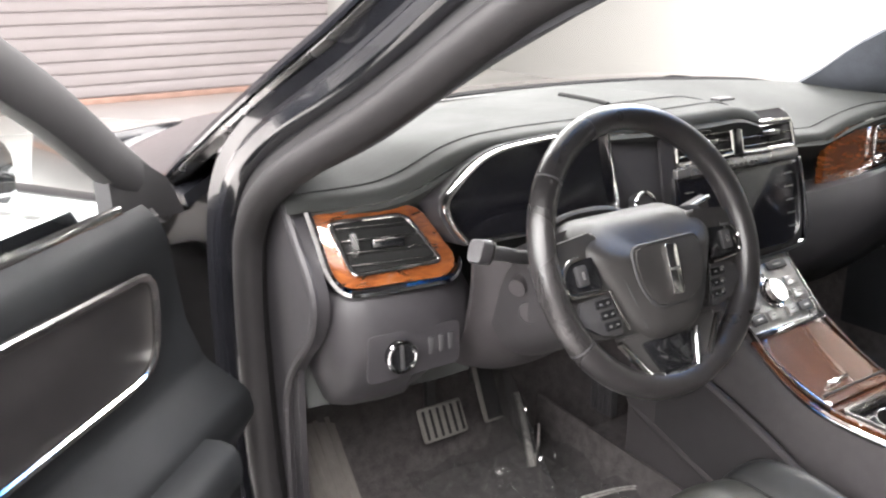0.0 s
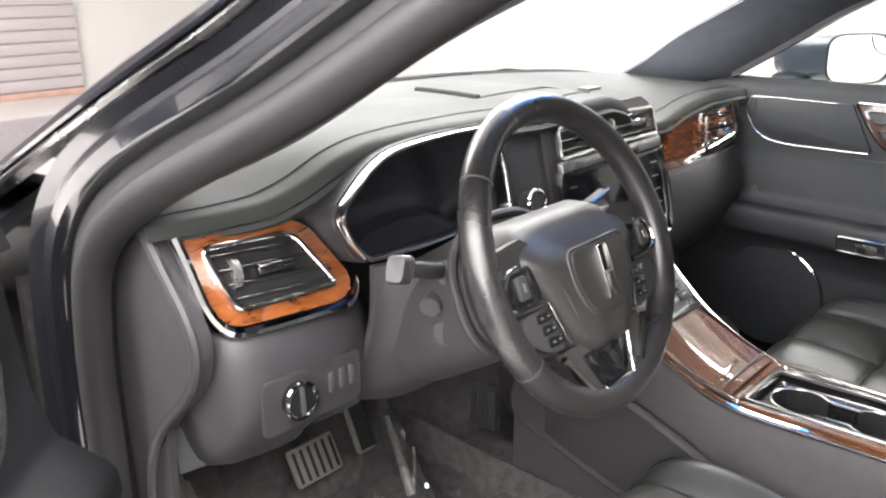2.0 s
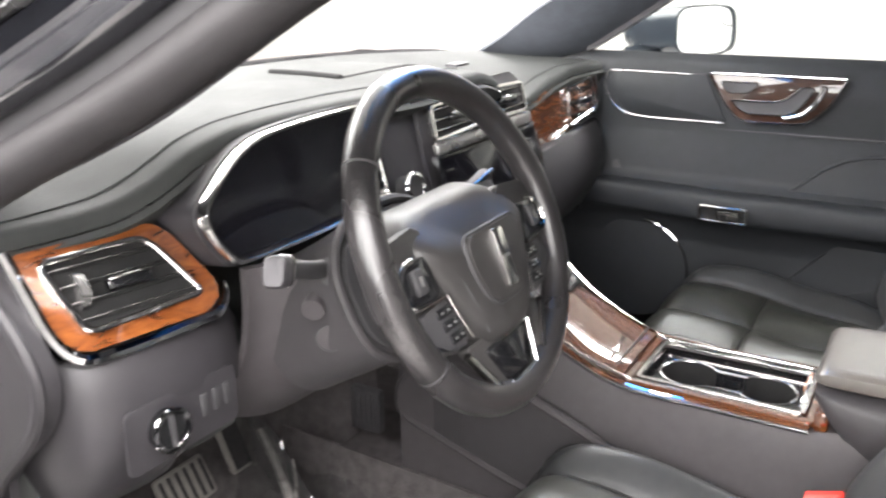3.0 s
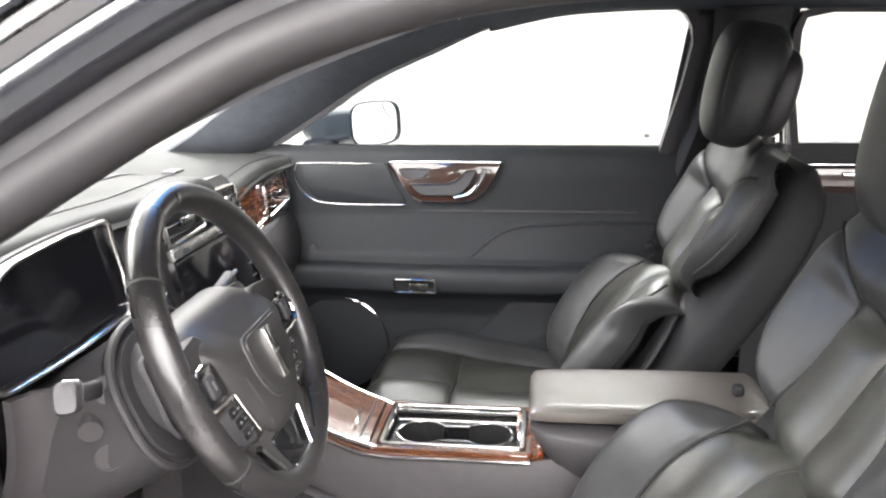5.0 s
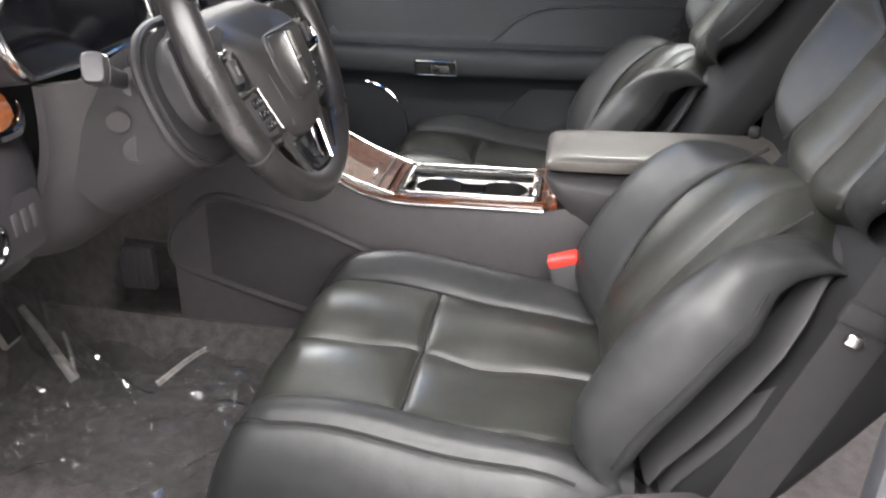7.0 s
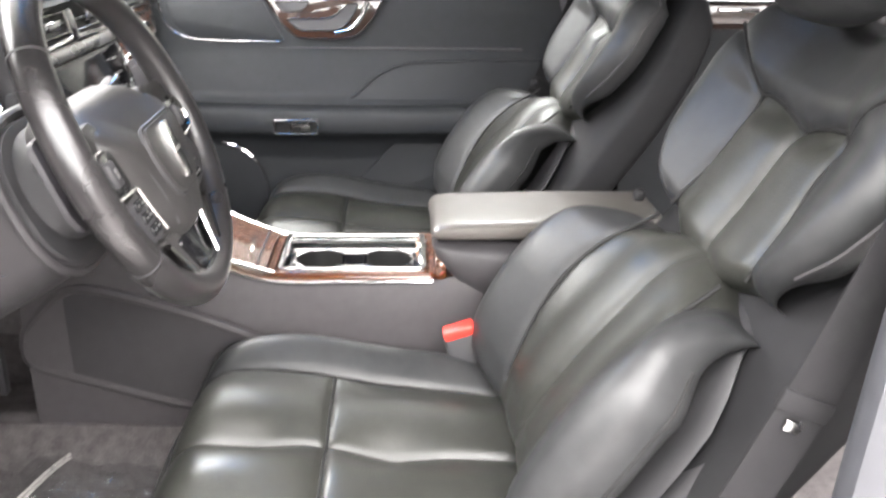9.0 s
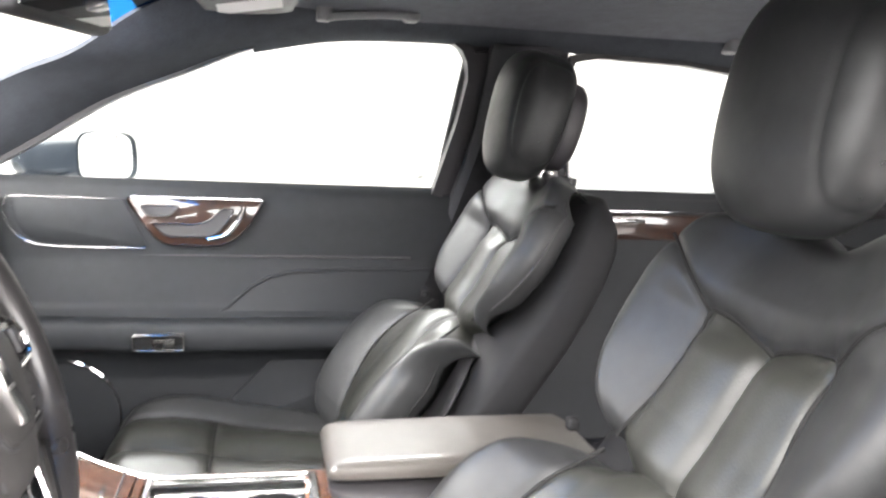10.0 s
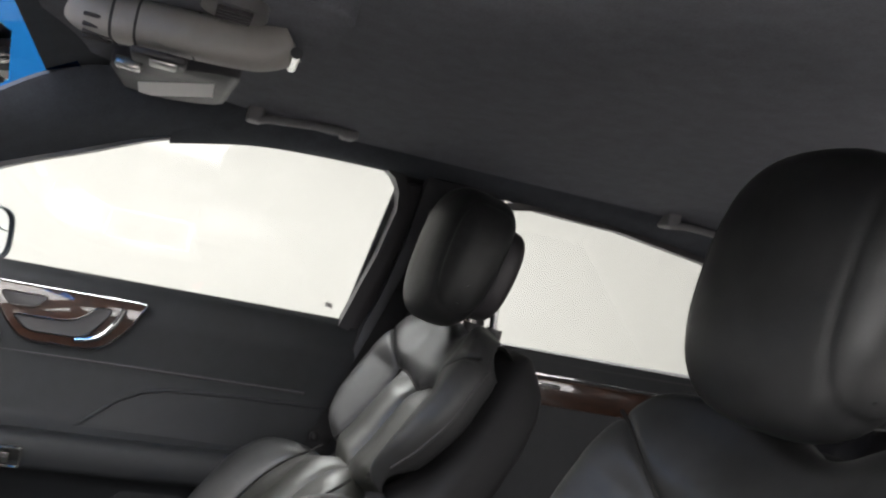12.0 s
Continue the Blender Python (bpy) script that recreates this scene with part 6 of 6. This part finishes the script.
part("door_handle", sweep([dm @ Vector((q.x, q.y, 0.022)) for q in smooth_path([(0.097, 0.036, 0), (0.083, 0.003, 0), (0.060, -0.024, 0), (0.022, -0.035, 0)], 6)], ring(0.006, 0.005, 10), dm.to_3x3() @ Vector((0, 0, 1))), BRIGHT, pp, "chrome inner door handle")
# speaker panel with chrome outline
sp = [(-0.185, 0.045), (-0.355, 0.046), (-0.378, 0.036), (-0.378, 0.0), (-0.350, -0.038), (-0.29, -0.056), (-0.105, -0.058)]
part("speaker_panel", slab(rounded([(-0.375, 0.045), (-0.15, 0.045), (-0.10, -0.056), (-0.34, -0.052)], [0.03, 0.005, 0.005, 0.06]), 0.006, dm @ Matrix.Translation((0, 0, 0.003)), 0.001), DOOR, pdoor, "dark speaker panel")
part("speaker_trim", sweep([dm @ Vector((q.x, q.y, 0.004)) for q in smooth_path([(a, b, 0) for a, b in sp], 6)], ring(0.0013, 0.0018, 8), dm.to_3x3() @ Vector((0, 0, 1))), SATIN, pdoor, "thin chrome trim line")
part("panel_crease", tube([(0.7495, y, 0.812) for y in (0.62, 0.4, 0.2, 0.0, -0.24)], 0.003, 6), DARK, pdoor)
# arm pad and its rising line, map pocket, switches
padp = [(0.188, 0.685), (0.160, 0.704), (0.112, 0.748), (0.07, 0.771), (0.025, 0.782), (-0.10, 0.788), (-0.32, 0.792), (-0.33, 0.69)]
part("arm_pad", slab([(-y, z) for y, z in padp], 0.02, frame_of((0.724, 0, 0), (0, -1, 0), (0, 0, 1)), 0.006, 3), DOOR, pdoor, "soft black upholstered door insert")
part("pad_edge", tube([Vector((0.726, y, z)) for y, z in padp[:7]], 0.004, 8), DOOR, pdoor)
part("armrest", sweep([(0.70, 0.60, 0.655), (0.695, 0.3, 0.650), (0.69, 0.0, 0.652), (0.695, -0.28, 0.66)], ring(0.035, 0.034, 18, 3.5)), DOOR, pdoor, "black padded door armrest")
wsm = frame_of((0.662, 0.295, 0.644), (0, -1, 0), (-0.3, 0, 1))
bez = rounded([(-0.050, -0.018), (0.050, -0.018), (0.050, 0.018), (-0.050, 0.018)], 0.007)
wsb = part("window_switch", slab(bez, 0.010, wsm @ Matrix.Translation((0, 0, 0.004)), 0.002), PITCH, pdoor, "dark window switch cavity with a chrome bezel")
part("bezel", frame_bar(bez, wsm @ Matrix.Translation((0, 0, 0.004)), 0.006, 0.005), CHROME, wsb, "chrome bezel")
part("switch_rocker", box(-0.012, 0.034, -0.010, 0.010, 0.0, 0.012, 0.003, 2, None, wsm), CHROME, wsb, "chrome tipped rocker")
part("rocker_notch", box(-0.006, 0.010, -0.011, 0.003, 0.0115, 0.0130, 0.001, 1, None, wsm), PITCH, wsb)
part("pull_pocket", slab(rounded([(0.36, 0.688), (0.52, 0.69), (0.575, 0.68), (0.575, 0.72), (0.565, 0.725), (0.55, 0.70), (0.36, 0.70)], 0.006), 0.012, Matrix(((0, 0, -1, 0.728), (1, 0, 0, 0), (0, 1, 0, 0), (0, 0, 0, 1)))), DARK, pdoor)
part("pocket_trim", tube([(0.716, 0.50, 0.688), (0.714, 0.455, 0.686)], 0.0016, 6), BRIGHT, pdoor)
circ = [(0.50 + 0.122 * math.cos(a), 0.468 + 0.122 * math.sin(a)) for a in [2 * math.pi * i / 48 for i in range(48)]]
spk2 = part("door_speaker", slab(circ, 0.02, Matrix(((0, 0, -1, 0.715), (1, 0, 0, 0), (0, 1, 0, 0), (0, 0, 0, 1)))), DOOR, pdoor, "round door speaker")
part("speaker_ring", tube([Vector((0.7085, 0.50 + 0.126 * math.cos(a), 0.468 + 0.126 * math.sin(a))) for a in [radians(98 + 52 * i / 24) for i in range(25)]], 0.0045, 8, (1, 0, 0), scale=lambda t: 0.35 + 0.65 * math.sin(math.pi * t)), BRIGHT, spk2, "bright chrome speaker arc")
part("map_pocket", slab(rounded([(-0.24, 0.40), (0.26, 0.40), (0.145, 0.505), (0.065, 0.59), (-0.24, 0.594)], 0.012), 0.02, Matrix(((0, 0, -1, 0.716), (1, 0, 0, 0), (0, 1, 0, 0), (0, 0, 0, 1))), 0.006, 2), DOOR, pdoor, "black plastic map pocket")

# exterior mirror on the passenger's door
mir = thing("door_mirror", "dark blue passenger door mirror with a frameless white reflection", "door mirror", at=(0.98, 0.52, 0.97))
mmx = frame_of((0.985, 0.452, 1.006), (0.80, -0.60, 0), (0.03, 0.06, 1))
prof = ring(0.092, 0.060, 36, 3.8)
ml = [[mmx @ Vector((a * k + dx, b * k + 0.004 * (1 - k), w)) for a, b in prof] for k, dx, w in ((0.25, -0.05, -0.205), (0.55, -0.045, -0.198), (0.76, -0.036, -0.175), (0.88, -0.024, -0.13), (0.96, -0.008, -0.07), (1.0, 0.0, -0.01), (1.0, 0.0, 0.012), (0.94, 0.0, 0.014), (0.925, 0.0, 0.002))]
part("housing", loft(ml), SHELL, mir, "glossy dark blue mirror housing", 50)
part("mirror_glass", slab([(a * 0.925, b * 0.92) for a, b in prof], 0.004, mmx @ Matrix.Translation((0, 0, 0.007))), MIRROR, mir, "mirror glass reflecting the white bay")
part("spotter_line", tube([mmx @ Vector((0.078 + 0.046 * math.cos(t), 0.053 + 0.046 * math.sin(t), 0.008)) for t in [math.pi * (1.0 + 0.5 * i / 12) for i in range(13)]], 0.0012, 5), DARK, mir)
part("stalk", sweep([(0.84, 0.62, 0.950), (0.93, 0.60, 0.954), (1.0, 0.57, 0.958)], ring(0.05, 0.012, 12, 3), (0, 0, 1)), PAINT, mir)

# ---- passenger's rear door ----
rdoor = thing("rear_door", "closed rear door with black panel and dark wood strip", "car door", at=(0.77, -0.9, 0.5))
part("door_panel", sheet(lambda u, v: Vector((0.745 + 0.03 * v, -1.55 + 1.05 * u, 0.38 + 0.60 * v)), 12, 20, 0.01), DOOR, rdoor, "black rear door panel")
part("outer_skin", sheet(lambda u, v: Vector((0.90 + 0.03 * math.sin(math.pi * v), -1.56 + 1.18 * u, 0.30 + 0.66 * v)), 6, 10, 0.01), PAINT, rdoor)
part("belt_cap", sweep([(0.778, -0.50, 0.970), (0.778, -1.0, 0.974), (0.778, -1.55, 0.98)], [(-0.04, -0.012), (-0.04, 0.006), (-0.02, 0.010), (0.012, 0.004), (0.014, -0.012)], (0, 0, 1)), PLASTIC, rdoor)
part("wood_strip", box(0.748, 0.757, -1.30, -0.62, 0.865, 0.925, 0.003), WOOD_DARK, rdoor, "dark burl wood strip")
part("chrome_line", box(0.744, 0.750, -1.30, -0.62, 0.930, 0.934, 0.001), BRIGHT, rdoor)
part("door_handle", box(0.735, 0.745, -0.80, -0.70, 0.905, 0.915, 0.003), CHROME, rdoor)
rw = [(-0.585, 0.974), (-0.558, 1.10), (-0.550, 1.24), (-0.566, 1.276), (-0.625, 1.288), (-0.83, 1.285), (-1.07, 1.26), (-1.28, 1.20), (-1.42, 1.11), (-1.50, 0.98)]
rg = part("window_glass", loft([[Vector((gx(z) + 0.012, y, z)) for y, z in rw], [Vector((gx(z) + 0.016, y, z)) for y, z in rw]]), GLASS, rdoor, "clear rear side glass")
rg.visible_shadow = False
part("window_frame", sweep([Vector((gx(z), y, z)) for y, z in rw], [(0.002, -0.02), (0.002, 0.012), (-0.016, 0.010), (-0.016, -0.02)], (1, 0, 0)), PLASTIC, rdoor, "black rear window frame")
part("quarter_trim", sheet(lambda u, v: Vector((gx(0.98 + 0.33 * v) + 0.004, -1.50 - 0.35 * u + 0.22 * v, 0.97 + 0.33 * v)), 6, 6, 0.01), CLOTH, rdoor)

# ---- driver's door, swung open ----
ddoor = thing("driver_door", "open driver's door with black panel, chrome trim and glass", "car door", at=(-0.90, 0.76, 0.6))
OPEN = Matrix.Translation((-0.93, 0.78, 0)) @ pose(0, 0, 0, 0, 0, -46)
# door space: x inwards from its inner face, y rearward is negative, hinge at the origin
dd = lambda x, y, z: OPEN @ Vector((x, y, z))
door_edge = lambda z: lin(z, [0.36, 0.60, 0.68, 0.82, 0.95], [0.05, 0.055, 0.07, 0.125, 0.148])
part("door_panel", sheet(lambda u, v: dd(0.10 + lin(0.36 + 0.61 * v, [0.36, 0.6, 0.66, 0.7, 0.75, 0.82, 0.93, 0.955, 0.97], [0.02, 0.02, 0.06, 0.06, 0.012, 0.006, 0.006, 0.0, -0.02]), -door_edge(0.36 + 0.61 * v) * (1 - u) - 1.05 * u, 0.36 + 0.61 * v), 12, 60, 0.004), DOOR, ddoor, "black soft-skinned door panel")
part("outer_skin", sheet(lambda u, v: dd(-0.03 - 0.03 * math.sin(math.pi * v), -0.01 - 1.10 * u, 0.30 + 0.66 * v), 8, 12, 0.01), PAINT, ddoor)
part("hinge_edge", sheet(lambda u, v: dd(-0.03 + 0.125 * u, -0.012 - (door_edge(0.32 + 0.64 * v) - 0.006) * u, 0.32 + 0.64 * v), 4, 16, 0.01), DARK, ddoor)
dgl = [(-0.10, 0.965), (-0.17, 1.025), (-0.25, 1.078), (-0.33, 1.128), (-0.45, 1.19), (-0.62, 1.25), (-0.80, 1.285), (-1.0, 1.285), (-1.06, 1.24), (-1.05, 1.10), (-1.03, 0.965)]
dgx = lambda z: 0.045 + 0.3 * (z - 0.957)
g2 = part("window_glass", loft([[dd(dgx(z), y, z) for y, z in dgl], [dd(dgx(z) - 0.004, y, z) for y, z in dgl]]), GLASS, ddoor, "clear side glass")
g2.visible_shadow = False
part("window_frame", sweep(smooth_path([dd(dgx(z), y, z) for y, z in [(-0.04, 0.945)] + dgl[1:-1] + [(-1.03, 0.95)]], 5), ring(0.028, 0.018, 12, 3), OPEN.to_3x3() @ Vector((1, 0, 0))), DARK, ddoor, "black window frame")
part("mirror_sail", slab(rounded([(-0.04, 0.935), (-0.195, 0.955), (-0.197, 1.03), (-0.15, 1.035), (-0.075, 0.990)], 0.008), 0.02, OPEN @ Matrix(((0, 0, 1, 0.075), (1, 0, 0, 0), (0, 1, 0, 0), (0, 0, 0, 1)))), DARK, ddoor, "black mirror sail panel")
part("belt_trim", sweep([dd(0.078, -0.19, 0.974), dd(0.080, -1.05, 0.974)], ring(0.006, 0.009, 8)), CHROME, ddoor, "chrome belt moulding")
dspk = rounded([(-0.198, 0.908), (-0.60, 0.925), (-0.66, 0.79), (-0.212, 0.790)], [0.035, 0.01, 0.01, 0.05])
dmx = OPEN @ Matrix(((0, 0, 1, 0.118), (1, 0, 0, 0), (0, 1, 0, 0), (0, 0, 0, 1)))
part("speaker_panel", slab(dspk, 0.006, dmx, 0.001), LEATHER_SIDE, ddoor, "dark grey speaker panel")
part("speaker_trim", frame_bar(dspk, dmx, 0.011, 0.006), CHROME, ddoor, "chrome trim round the speaker panel")
part("arm_rest", sweep([dd(0.17, -0.20, 0.66), dd(0.18, -0.6, 0.655), dd(0.17, -1.0, 0.66)], ring(0.04, 0.035, 14, 3)), DOOR, ddoor)
dmir = thing("door_mirror", "dark blue driver's door mirror seen from behind", "door mirror", at=tuple(dd(-0.1, -0.15, 1.0)))
ml2 = []
for off, k in ((-0.03, 0.5), (0.0, 0.9), (0.04, 1.0), (0.10, 1.0)):
    ml2.append([dd(-0.275 + a * k, -0.06 - off, 0.985 + b * k) for a, b in ring(0.125, 0.065, 24, 3)])
part("housing", loft(ml2), PAINT, dmir, "glossy dark mirror housing")
part("stalk", sweep([dd(0.02, -0.10, 0.945), dd(-0.18, -0.10, 0.96)], ring(0.05, 0.014, 12, 3), (0, 0, 1)), PAINT, dmir)

# ---- roof fittings ----
ohc = thing("overhead_console", "grey overhead console with map lights and a ribbed end", "overhead console", at=(0, 0.12, 1.33))
oc = smooth_path([(0.054, 0.226, 1.308), (0.048, 0.208, 1.300), (0.03, 0.15, 1.298), (0.01, 0.06, 1.298), (0.004, 0.025, 1.303), (-0.003, 0.0, 1.318)], 6)
part("housing", sweep(oc, ring(0.0285, 0.0255, 28, 2.6)), OHGREY, ohc, "satin grey rounded housing")
for i in range(7):
    a = radians(200 + 23 * i)
    part("rib", box(-0.0022, 0.0022, -0.016, 0.014, -0.002, 0.003, 0.001, 1, None, Matrix.Translation((0.048 + 0.0300 * math.cos(a), 0.206, 1.300 + 0.0270 * math.sin(a))) @ pose(0, 0, 0, 0, 90 - math.degrees(a), 0)), PLASTIC, ohc)
part("switch_panel", box(-0.01, 0.045, 0.105, 0.165, 1.257, 1.266, 0.004), PLASTIC, ohc)
part("switch", box(0.0, 0.035, 0.115, 0.145, 1.254, 1.262, 0.003), SILVER, ohc)
for sx, sy in ((0.020, 0.098), (0.033, 0.160), (0.040, 0.186)):
    part("seam", sweep([(sx, sy, 1.298), (sx + 0.0005, sy + 0.003, 1.298)], ring(0.0292, 0.0262, 28, 2.6)), DARK, ohc)
part("chrome_end", tube([(-0.04, -0.004, 1.296), (0.025, -0.008, 1.294)], 0.007, 10), BRIGHT, ohc)
part("base_panel", slab(rounded([(-0.15, -0.05), (0.11, -0.05), (0.14, 0.27), (-0.16, 0.27)], 0.05), 0.03, Matrix(((1, 0, 0, 0), (0, 1, 0, 0), (0, 0, -1, 1.322), (0, 0, 0, 1))), 0.006), CLOTH, ohc)
ml_ = part("map_light", tube([(-0.082, 0.070, 1.325), (-0.082, 0.070, 1.308)], 0.034, 24, (0, 1, 0)), SILVER, ohc, "round map light")
for i in range(4):
    part("lens_rib", box(-0.103 + 0.012 * i, -0.097 + 0.012 * i, 0.052, 0.088, 1.304, 1.309, 0.001), PLASTIC, ml_)

vis = thing("sun_visor", "dark sun visor folded up with a white label", "sun visor", at=(0.42, 0.12, 1.31))
DOWN = lambda z: Matrix(((1, 0, 0, 0), (0, 1, 0, 0), (0, 0, -1, z), (0, 0, 0, 1)))
part("flap", slab(rounded([(0.20, 0.034), (0.32, 0.215), (0.60, 0.195), (0.50, 0.045)], 0.035), 0.022, DOWN(1.300), 0.005, 3), PLASTIC, vis, "dark grey visor flap")
part("label", slab([(0.295, 0.066), (0.445, 0.176), (0.585, 0.178), (0.415, 0.062)], 0.001, DOWN(1.2985)), WHITE, vis, "plain white warning label")
part("visor_clip", box(0.255, 0.29, 0.165, 0.20, 1.285, 1.30, 0.004), SILVER, vis)

for y0, y1, x, z0, z1 in ((-0.020, -0.192, 0.570, 1.315, 1.325), (-0.90, -1.08, 0.58, 1.308, 1.304)):
    gh = thing("grab_handle", "grey plastic grab handle on the roof rail", "grab handle", group="grab handles", at=(x, (y0 + y1) / 2, (z0 + z1) / 2))
    hp = smooth_path([(x + 0.014, y0, z0 + 0.016), (x - 0.004, y0 - 0.004, z0 - 0.008), (x - 0.012, y0 - 0.026, z0 - 0.006), (x - 0.014, (y0 + y1) / 2, (z0 + z1) / 2 - 0.005), (x - 0.012, y1 + 0.026, z1 - 0.006), (x - 0.004, y1 + 0.004, z1 - 0.008), (x + 0.014, y1, z1 + 0.016)], 5)
    part("grip", sweep(hp, ring(0.009, 0.0075, 12, 2.6), (0, 0, 1)), GRIP, gh)
    for yy, z in ((y0, z0), (y1, z1)):
        part("mount", box(x - 0.016, x + 0.034, yy - 0.015, yy + 0.015, z - 0.015, z + 0.020, 0.007, 3), GRIP, gh)

rvm = thing("rear_view_mirror", "black framed interior rear view mirror", "mirror", at=(0.0, 0.36, 1.25))
rm = pose(0.022, 0.340, 1.242, -8, 0, -15)
part("housing", box(-0.125, 0.125, -0.008, 0.028, -0.036, 0.036, 0.012, 3, None, rm), DARK, rvm)
part("mirror_glass", box(-0.116, 0.116, -0.0095, -0.008, -0.029, 0.029, 0, 1, None, rm), MIRROR, rvm, "mirror glass")
part("arm", tube([(0.0, 0.36, 1.25), (0.0, 0.42, 1.285)], 0.012, 12), DARK, rvm)
